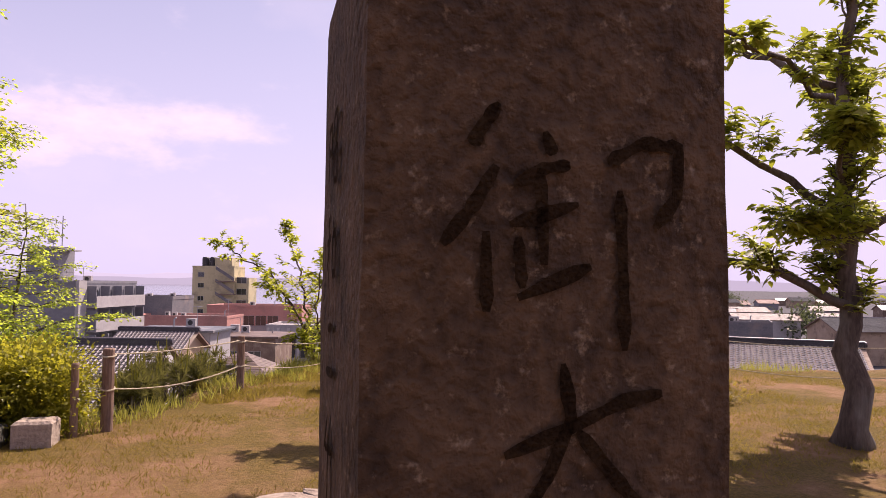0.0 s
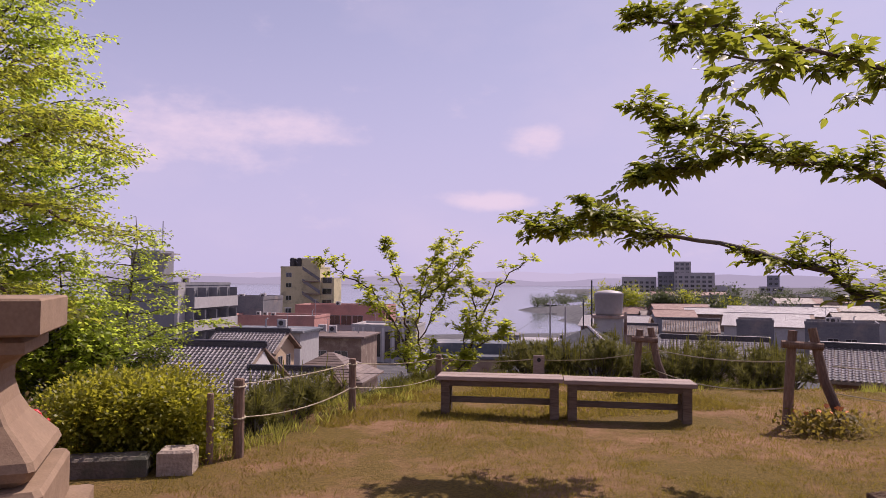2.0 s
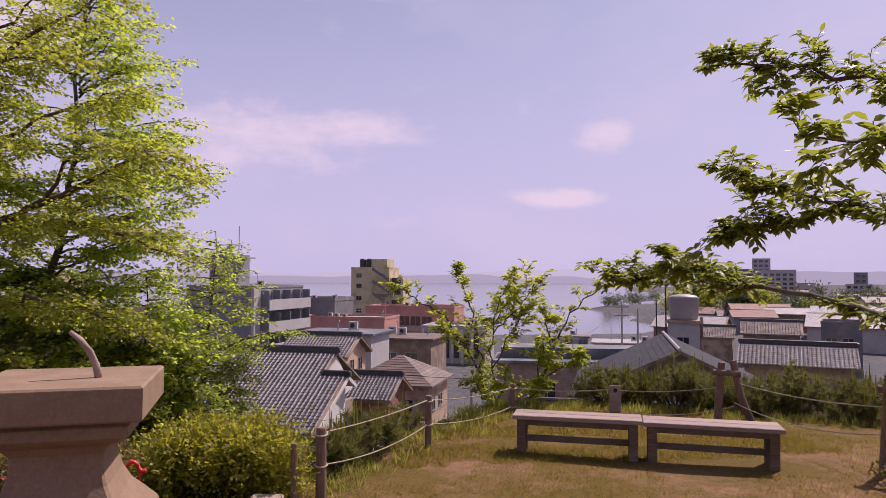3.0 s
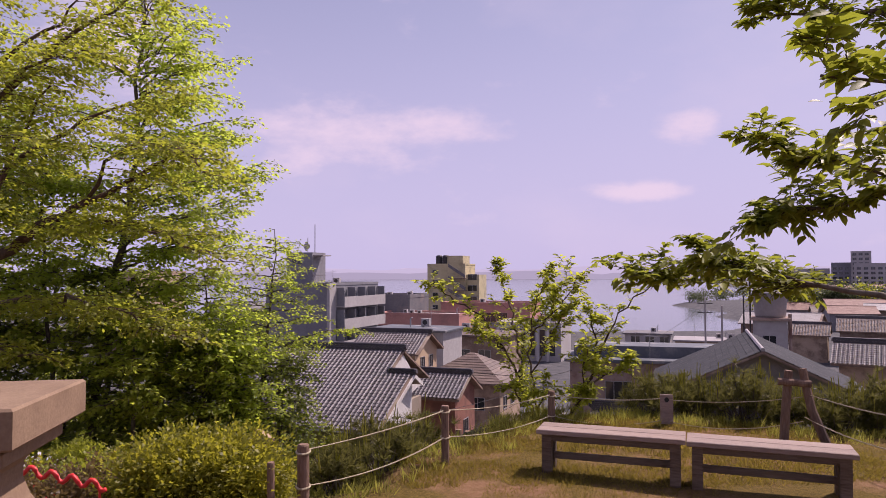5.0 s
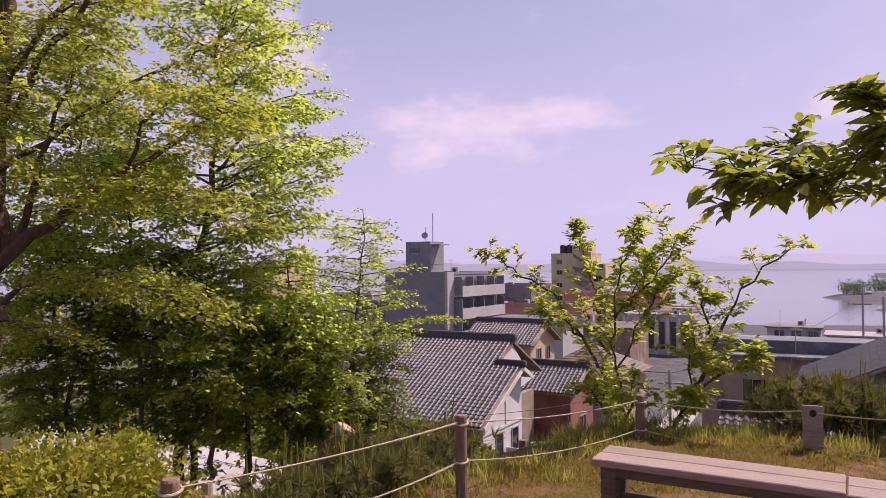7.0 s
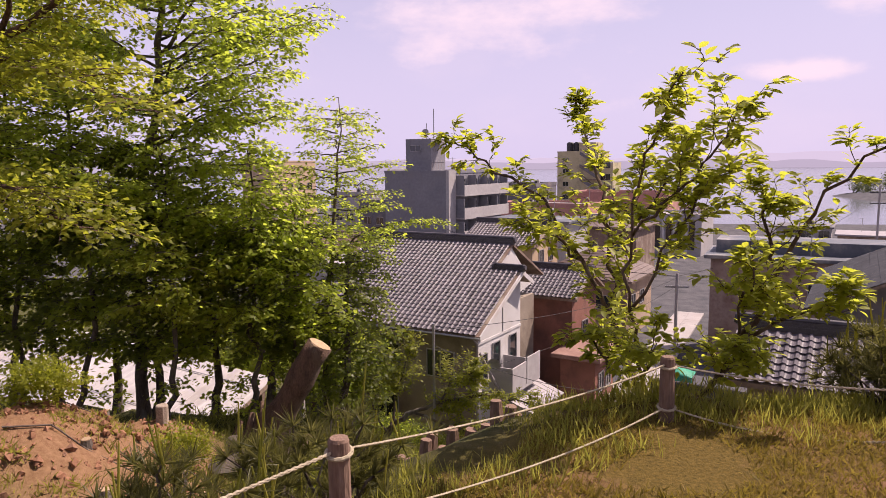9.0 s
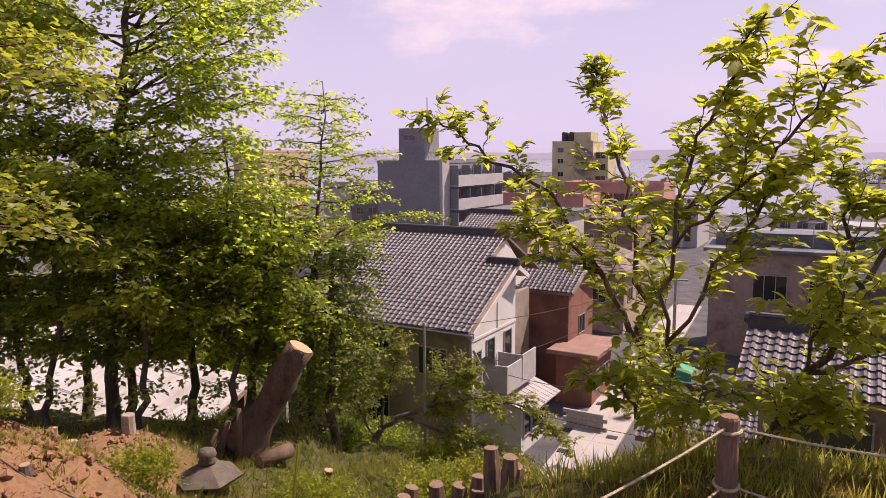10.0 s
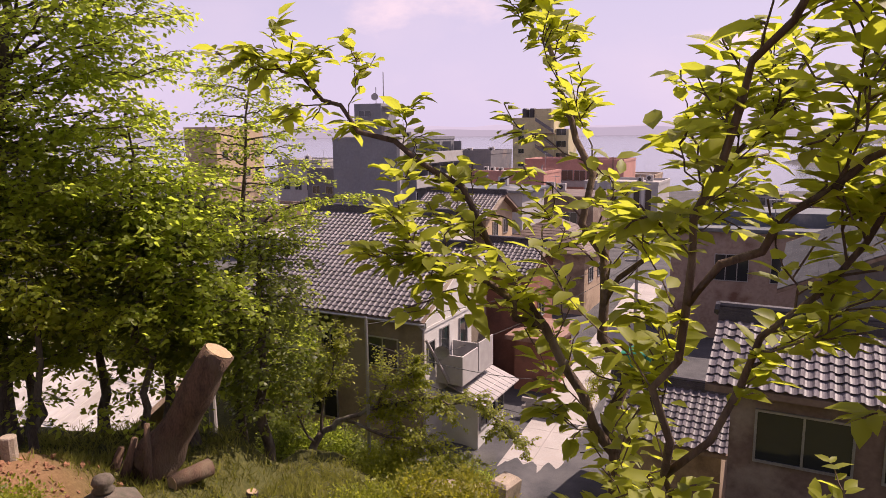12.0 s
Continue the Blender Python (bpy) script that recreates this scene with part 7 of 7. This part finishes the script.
for v in (0.75, 3.0):
    part("roof_batten", Shape().tube([roof_pt(0.0, v, 0.04), roof_pt(16, v, 0.04)], 0.016, 5), M["grey_metal"], b)
part("verge_board", Shape().tube([roof_pt(-0.03, -0.05, -0.1), roof_pt(-0.03, 4.65, -0.1)], 0.09, 4), M["weathered_wood"], b)
part("shed_wall", Shape().box(-16, -0.3, -0.3, -0.15, -2.6, 2.85), M["brown_wall"], b)
for i in range(5):
    part("support_post", Shape().box(-15.4 + 3.8 * i, -15.28 + 3.8 * i, -4.3, -4.18, -2.4, 1.6), M["grey_metal"], b)

# trees behind the shed
for i, (x, y) in enumerate(((-7.6, 35.5), (-9.8, 36.6), (-12.2, 36.2), (-15.0, 38.2), (-18.0, 40.0), (-6.6, 39.0), (-10.8, 41.0))):
    z = ground_z(x, y)
    cloud_tree("tree", "dark leafy tree behind the pale shed roof", (x, y, z), [([(x, y, z - 0.2), (x + 0.1, y, z + 2.0), (x, y, z + 4.0)], 0.14, 0.06)],
               clumps(x, y, z + 4.2, 1.7, 1.4, 2.0, 16, 0.6, 640 + i), 660 + i, 0.17, 7000, ("mid_leaf", "dark_leaf")[i % 2])

# lane
lane = Shape()
a, c = Vector((-0.6, 29.5, 0)), Vector((11.9, 68.0, 0))
d = (c - a).normalized()
n = Vector((d.y, -d.x, 0))
for i in range(26):
    p, q = a + d * (1.6 * i), a + d * (1.6 * i + 1.585)
    for s0, s1 in ((0.0, 1.15), (1.165, 2.35)):
        vs = [(u.x, u.y, z) for z in (TOWN + 0.2, TOWN + 0.06) for u in (p + n * s0, p + n * s1, q + n * s1, q + n * s0)]
        lane.add(vs, [(0, 1, 2, 3), (0, 4, 5, 1), (1, 5, 6, 2), (2, 6, 7, 3), (3, 7, 4, 0)])
solid("road", lane, M["concrete"], "narrow pale concrete lane between the houses", "lane", kind="structure")
for t, s in ((8.0, 0.3), (10.4, 1.9), (14.5, 0.4), (19.0, 1.8)):
    p = a + d * t + n * s
    g = Shape().box(-0.25, 0.25, -0.2, 0.2, 0, 0.02)
    for i in range(5):
        g.box(-0.22 + 0.1 * i, -0.18 + 0.1 * i, -0.18, 0.18, 0.02, 0.03)
    solid("drain_grate", g, M["dark_metal"], "dark iron drain grate in the lane", "grate", pose(p.x, p.y, TOWN + 0.2, 0, 0, -17), "drain grates")


# ---- small things on the slope ----
def lantern():
    x, y, k = -5.7, 20.4, 1.45
    ob = thing("stone_lantern", "squat mossy stone lantern with a broad cap on the slope", "lantern", pose(x, y, ground_z(x, y) - 0.62, 0, 0, 15))

    def turned(pts):
        return [(r * k, h * k) for r, h in pts]

    part("base", Shape().box(-0.42, 0.42, -0.42, 0.42, -0.4, 0.17, bevel=0.04), M["dark_stone"], ob)
    part("shaft", Shape().lathe(turned([(0.19, 0.12), (0.15, 0.24), (0.19, 0.34)]), 10), M["dark_stone"], ob, smooth=True)
    part("light_box", Shape().lathe(turned([(0.22, 0.34), (0.2, 0.56)]), 6), M["dark_stone"], ob)
    part("cap", Shape().lathe(turned([(0.47, 0.53), (0.5, 0.575), (0.3, 0.68), (0.14, 0.76)]), 6), M["dark_stone"], ob)
    part("finial", Shape().lathe(turned([(0.1, 0.76), (0.14, 0.8), (0.1, 0.84), (0.14, 0.9), (0.11, 0.97), (0.03, 1.0)]), 12), M["dark_stone"], ob, smooth=True)


lantern()


def small_stump(x, y, r, h, seed):
    z = ground_z(x, y)
    ob = thing("tree_stump", "old cut tree stump on the bare slope", "tree stump", pose(x, y, z, random.uniform(-8, 8), random.uniform(-8, 8), seed * 40), "stumps on the slope")
    part("trunk", Shape().tube([(0, 0, -0.15), (0, 0, h * 0.4), (0.01, 0, h)], [r * 1.35, r, r * 0.95], 10, 0.3), M["bark"], ob)
    part("cut_face", Shape().tube([(0.01, 0, h), (0.01, 0, h + 0.012)], [r * 0.86, r * 0.84], 10), M["cut_wood"], ob)


for i, (x, y, r, h) in enumerate(((-5.6, 15.3, 0.08, 0.12), (-4.8, 14.5, 0.1, 0.16), (-6.2, 16.6, 0.07, 0.12), (-4.2, 16.2, 0.08, 0.14), (-6.9, 17.9, 0.11, 0.3), (-5.0, 17.0, 0.06, 0.1), (-3.6, 22.0, 0.13, 0.22))):
    small_stump(x, y, r, h, i)


def root(pts, r):
    p = [(x, y, ground_z(x, y) + dz) for x, y, dz in pts]
    solid("root", Shape().tube(p, [r * (1 - 0.12 * i) for i in range(len(p))], 6, 0.3), M["bark"], "bare brown root lying over the red soil", "root", group="roots on the slope")


root([(-6.6, 14.8, 0.02), (-6.1, 15.2, 0.06), (-5.5, 15.2, 0.04), (-5.0, 15.6, 0.02)], 0.014)
root([(-5.8, 16.6, 0.05), (-5.2, 16.9, 0.08), (-4.6, 17.2, 0.06), (-4.1, 17.9, 0.02)], 0.012)
root([(-7.4, 16.6, 0.05), (-6.8, 16.2, 0.07), (-6.3, 16.4, 0.04)], 0.011)
root([(-4.9, 14.0, 0.04), (-4.6, 14.5, 0.06), (-4.1, 14.7, 0.03)], 0.01)

q = np.random.default_rng(77)
spots = []
while len(spots) < 500:
    x, y = q.normal(-6.2, 2.0), q.normal(15.8, 1.8)
    if beyond_edge(x, y) > 2 and noise.noise(Vector((x * 1.1, y * 1.1, 9))) > 0.0:
        spots.append((x, y, q.uniform(0.4, 1.1)))
tufts("soil_weeds", "scattered weeds on the bare red soil", spots, 0.2, 10, 17, "tall_grass", 0.09, 0.8, width=2.0)
cloud_tree("shrub", "low leafy shrub on the bare slope", (-7.2, 15.9, ground_z(-7.2, 15.9)), [], clumps(-7.2, 15.9, ground_z(-7.2, 15.9) + 0.25, 0.7, 0.5, 0.25, 9, 0.28, 91), 92, 0.06, 5000, "tree_leaf", category="shrub")
cloud_tree("shrub", "low leafy shrub on the bare slope", (-5.6, 17.6, ground_z(-5.6, 17.6)), [], clumps(-5.6, 17.6, ground_z(-5.6, 17.6) + 0.25, 0.6, 0.4, 0.25, 8, 0.25, 93), 94, 0.06, 4000, "tree_leaf", category="shrub")
for i, (x, y, r, h) in enumerate(((-1.0, 20.8, 0.7, 0.7), (0.0, 21.6, 0.8, 0.8), (-3.4, 20.0, 0.6, 0.5), (0.9, 22.4, 0.7, 0.7), (-6.0, 8.9, 0.9, 0.7), (-4.6, 9.4, 0.9, 0.6), (-3.4, 9.0, 0.8, 0.5), (-4.5, 27.5, 1.0, 1.2), (-2.6, 29.0, 1.1, 1.3), (-0.9, 30.5, 1.0, 1.0), (-5.8, 29.5, 1.2, 1.4), (-4.0, 31.5, 1.2, 1.5), (-2.2, 32.2, 1.0, 1.2), (0.2, 32.4, 0.7, 0.9), (-1.6, 26.2, 0.9, 0.9), (0.4, 27.2, 0.9, 0.9), (-6.8, 27.6, 1.1, 1.2))):
    z = ground_z(x, y)
    cloud_tree("shrub", "rough green shrub on the slope", (x, y, z), [], clumps(x, y, z + h * 0.4, r, r * 0.8, h * 0.4, 12, 0.3, 300 + i), 320 + i, 0.065, 9000, ("tree_leaf", "hedge_leaf")[i % 2] if i < 7 else ("mid_leaf", "dark_leaf", "tree_leaf")[i % 3], category="shrub", out=0.9)


def stone_post(x, y, h, r=0.08):
    z = ground_z(x, y)
    solid("stone_post", Shape().tube([(0, 0, -0.2), (0, 0, h - 0.02), (0, 0, h)], [r, r * 0.96, r * 0.85], 10, 0.05), M["rock"], "short pale concrete bollard on the slope", "bollard", pose(x, y, z), "bollards")


stone_post(-7.6, 20.6, 0.5, 0.15)
stone_post(-9.6, 18.6, 0.5)

# rustic palings below the lawn edge
for i in range(15):
    t = i / 14
    x, y = -0.05 + 1.22 * t + 0.04 * math.sin(i * 2.1), 11.95 + 0.1 * math.sin(i * 1.3)
    z = ground_z(x, y)
    h = 0.3 + 0.1 * math.sin(i * 1.7)
    ob = solid("paling", Shape().tube([(0, 0, -0.2), (0.02, 0, h * 0.6), (0.03, 0, h)], [0.068, 0.064, 0.054], 8, 0.25), M["post_wood"], "rough upright log paling in the slope", "paling", pose(x, y, z, 6 * math.sin(i), 5 * math.cos(i * 1.3)), "log palings")


def pole(x, y, z0, z1, r, label, material="grey_metal"):
    ob = thing("utility_pole", label, "pole", pose(x, y, z0))
    part("mast", Shape().tube([(0, 0, -0.3), (0, 0, (z1 - z0) * 0.5), (0, 0, z1 - z0)], [r, r * 0.9, r * 0.8], 10), M[material], ob)
    return ob


def wire(a, b, sag, r=0.012):
    a, b = Vector(a), Vector(b)
    pts = []
    for i in range(17):
        t = i / 16
        p = (b - a) * t
        p.z -= sag * 4 * t * (1 - t)
        pts.append(p)
    solid("cable", Shape().tube(pts, r, 5), M["black"], "thin black overhead cable", "cable", pose(*a), "overhead cables")


pole(-2.2, 27.0, ground_z(-2.2, 27.0), -3.2, 0.05, "slim grey metal service pole before the house")
pole(-6.6, 27.0, -10.5, -5.5, 0.13, "thick grey concrete pole in the yard", "concrete")
pl = pole(9.0, 50.0, TOWN, -5.0, 0.11, "concrete utility pole by the lane", "concrete")
part("crossarm", Shape().box(-0.7, 0.7, -0.05, 0.05, 5.6, 5.7), M["grey_metal"], pl)
pl = pole(38.0, 92.0, TOWN, -1.0, 0.14, "tall utility pole with crossarms near the lake", "concrete")
for z in (8.4, 9.6):
    part("crossarm", Shape().box(-1.0, 1.0, -0.06, 0.06, z, z + 0.12), M["dark_metal"], pl)
pole(61.0, 130.0, TOWN, -2.2, 0.16, "dark slim mast near the shore", "dark_metal")
pole(35.0, 80.0, TOWN, -1.6, 0.13, "slim utility pole between the roofs", "concrete")
wire((-2.2, 27.0, -3.4), (9.0, 50.0, -5.3), 0.5)
wire((-2.2, 27.0, -3.9), (3.6, 36.6, -8.3), 0.3)
wire((-0.9, 37.2, -7.4), (9.0, 50.0, -5.8), 0.4)
wire((-2.1, 36.0, -8.3), (8.6, 31.5, -8.4), 0.5)
wire((9.0, 50.0, -5.2), (38.0, 92.0, -2.0), 1.2, 0.02)
wire((-12.0, 88.0, -5.5), (9.0, 50.0, -5.2), 1.0, 0.02)

# lane-side clutter
tarp = Shape()
vs = [(0.9 * u, 0.7 * v, 0.9 + 0.35 * math.cos(u * 1.6) * math.cos(v * 1.4) + 0.05 * noise.noise(Vector((u * 3, v * 3, 0)))) for v in np.linspace(-1, 1, 9) for u in np.linspace(-1, 1, 9)]
vs += [(x * 1.02, y * 1.02, 0.0) for x, y, z in vs[:9]]
tarp.add(vs, [(j * 9 + i, j * 9 + i + 1, j * 9 + i + 10, j * 9 + i + 9) for j in range(8) for i in range(8)] + [(i, 81 + i, 82 + i, i + 1) for i in range(8)])
solid("tarp_cover", tarp, M["green_tarp"], "bright green tarpaulin over a pile beside the lane", "tarpaulin", pose(8.8, 47.5, TOWN + 0.05, 0, 0, -20), smooth=True)
for i, (x, y) in enumerate(((5.4, 41.4), (5.9, 43.2), (6.4, 45.0))):
    pot = thing("potted_plant", "potted green plant beside the brown house", "plant", pose(x, y, TOWN), "potted plants")
    part("pot", Shape().lathe([(0.16, 0), (0.2, 0.3), (0.22, 0.32)], 12), M["rust_wall"], pot)
    part("foliage", leaf_mesh("foliage", np.random.default_rng(i).normal((0, 0, 0.65), (0.18, 0.18, 0.2), (500, 3)), np.random.default_rng(i + 5).normal(0, 1, (500, 3)), np.tile((0, 0, 1.0), (500, 1)), np.full(500, 0.09), M["tree_leaf"], LEAF_FAR), None, pot)
wallb = thing("block_wall", "grey concrete block wall beside the lane", "wall", pose(2.2, 40.2, TOWN, 0, 0, GRID))
for j in range(5):
    for i in range(5):
        part("concrete_block", Shape().box(0.4 * i + 0.2 * (j % 2), 0.4 * i + 0.2 * (j % 2) + 0.39, 0, 0.12, 0.2 * j, 0.2 * j + 0.19, bevel=0.008), M["concrete"], wallb)
for i in range(4):
    z = ground_z(-0.6 + 0.7 * i, 25.2)
    st = Shape().box(-0.4, 0.4, -0.25, 0.3, -0.3, 0.35 + 0.1 * (i % 2), bevel=0.08)
    solid("garden_rock", st, M["rock"], "pale garden rock at the foot of the slope", "rock", pose(-0.6 + 0.7 * i, 25.2 + 0.3 * i, z, 6, 4, 20 * i), "garden rocks")


def coil():
    """Red corrugated plastic barrier chain in the flower bed behind the pedestal."""
    pts = []
    for i in range(60):
        t = i / 59
        x = -3.35 + 1.35 * t
        pts.append((x, 6.2, 0.8 - 0.3 * t + 0.035 * math.sin(i * 0.95)))
    o = pts[0]
    ob = thing("red_rail", "wavy bright red plastic strip over the flower bed", "garden edging", pose(*o))
    part("strip", Shape().tube([(a - o[0], b2 - o[1], c2 - o[2]) for a, b2, c2 in pts], 0.018, 7), M["red_paint"], ob, smooth=True)
    for k in (2, 30, 57):
        a, b2, c2 = pts[k]
        part("stake", Shape().tube([(a - o[0], b2 - o[1], c2 - o[2]), (a - o[0], b2 - o[1], ground_z(a, b2) - o[2] - 0.05)], 0.009, 6), M["red_paint"], ob)


coil()
q = np.random.default_rng(55)
for name, label, cx, cy, rad, n, petals in (("flower_bed", "orange and red flowers among green leaves", 5.4, 6.3, 0.4, 9, "orange"), ("flower_bed", "low reddish plants in the bed behind the pedestal", -2.9, 6.7, 0.5, 14, "red_paint")):
    z = ground_z(cx, cy)
    ob = thing(name, label, "flowers", pose(cx, cy, z))
    k = 900
    pos = np.stack([q.normal(0, rad * 0.55, k), q.normal(0, rad * 0.4, k), q.uniform(0, 0.22, k)], 1)
    part("foliage", leaf_mesh("foliage", pos, q.normal(0, 1, (k, 3)) + (0, 0, 0.8), q.normal(0, 0.4, (k, 3)) + (0, 0, 1), np.full(k, 0.055), M["grass_blade"], LEAF_FAR), None, ob)
    for _ in range(n):
        h = q.uniform(0.16, 0.3)
        m = pose(q.normal(0, rad * 0.5), q.normal(0, rad * 0.35), h, q.uniform(-40, 40), q.uniform(-40, 40), q.uniform(0, 360))
        part("blossom", Shape().lathe([(0.006, -0.03), (0.02, 0.0), (0.03, 0.015)], 6), M[petals], ob, m=m)

for i, (x, y, r) in enumerate(((-2.6, 6.75, 0.3), (-3.3, 6.95, 0.38), (-4.0, 6.9, 0.35), (-2.5, 7.2, 0.3))):
    z = ground_z(x, y)
    cloud_tree("shrub", "straggly half-dry brown shrub behind the edging stones", (x, y, z), [], clumps(x, y, z + 0.14, r, r * 0.7, 0.12, 8, 0.16, 400 + i), 410 + i, 0.045, 3000, "brown_leaf", category="shrub", out=0.9)
q = np.random.default_rng(500)
for i in range(16):
    x, y, h = q.uniform(-7.5, 0.6), q.uniform(25.0, 33.0), q.uniform(0.6, 1.3)
    if x > -2.6 and y > 31.8:
        continue
    z = ground_z(x, y)
    cloud_tree("shrub", "dark leafy shrub in the shaded yard below the slope", (x, y, z), [], clumps(x, y, z + h * 0.45, 0.9, 0.8, h * 0.4, 12, 0.36, 520 + i), 540 + i, 0.08, 6000, ("mid_leaf", "dark_leaf")[i % 2], category="shrub", out=0.9)

# clods on the bare soil
q = np.random.default_rng(610)
clod = Shape()
k = 0
while k < 1500:
    x, y = (q.normal(-6.2, 1.5), q.normal(15.6, 1.4)) if k % 3 else (q.normal(-7.4, 1.2), q.normal(19.6, 1.1))
    if beyond_edge(x, y) < 2.5:
        continue
    r = q.uniform(0.012, 0.085) * q.uniform(0.4, 1.4)
    m = pose(x, y, ground_z(x, y) + r * 0.2, q.uniform(0, 360), q.uniform(0, 360), q.uniform(0, 360))
    ring = [(1, 0, 0), (0.3, 0.9, 0.1), (-0.8, 0.5, -0.1), (-0.7, -0.6, 0.1), (0.4, -0.9, 0), (0.1, 0.1, 0.8), (-0.1, 0, -0.7)]
    clod.add([m @ (Vector(v) * r * q.uniform(0.75, 1.2)) for v in ring], [(i, (i + 1) % 5, 5) for i in range(5)] + [((i + 1) % 5, i, 6) for i in range(5)])
    k += 1
solid("soil_clods", clod, M["soil"], "loose clods of red earth on the bare slope", "soil", kind="stuff")
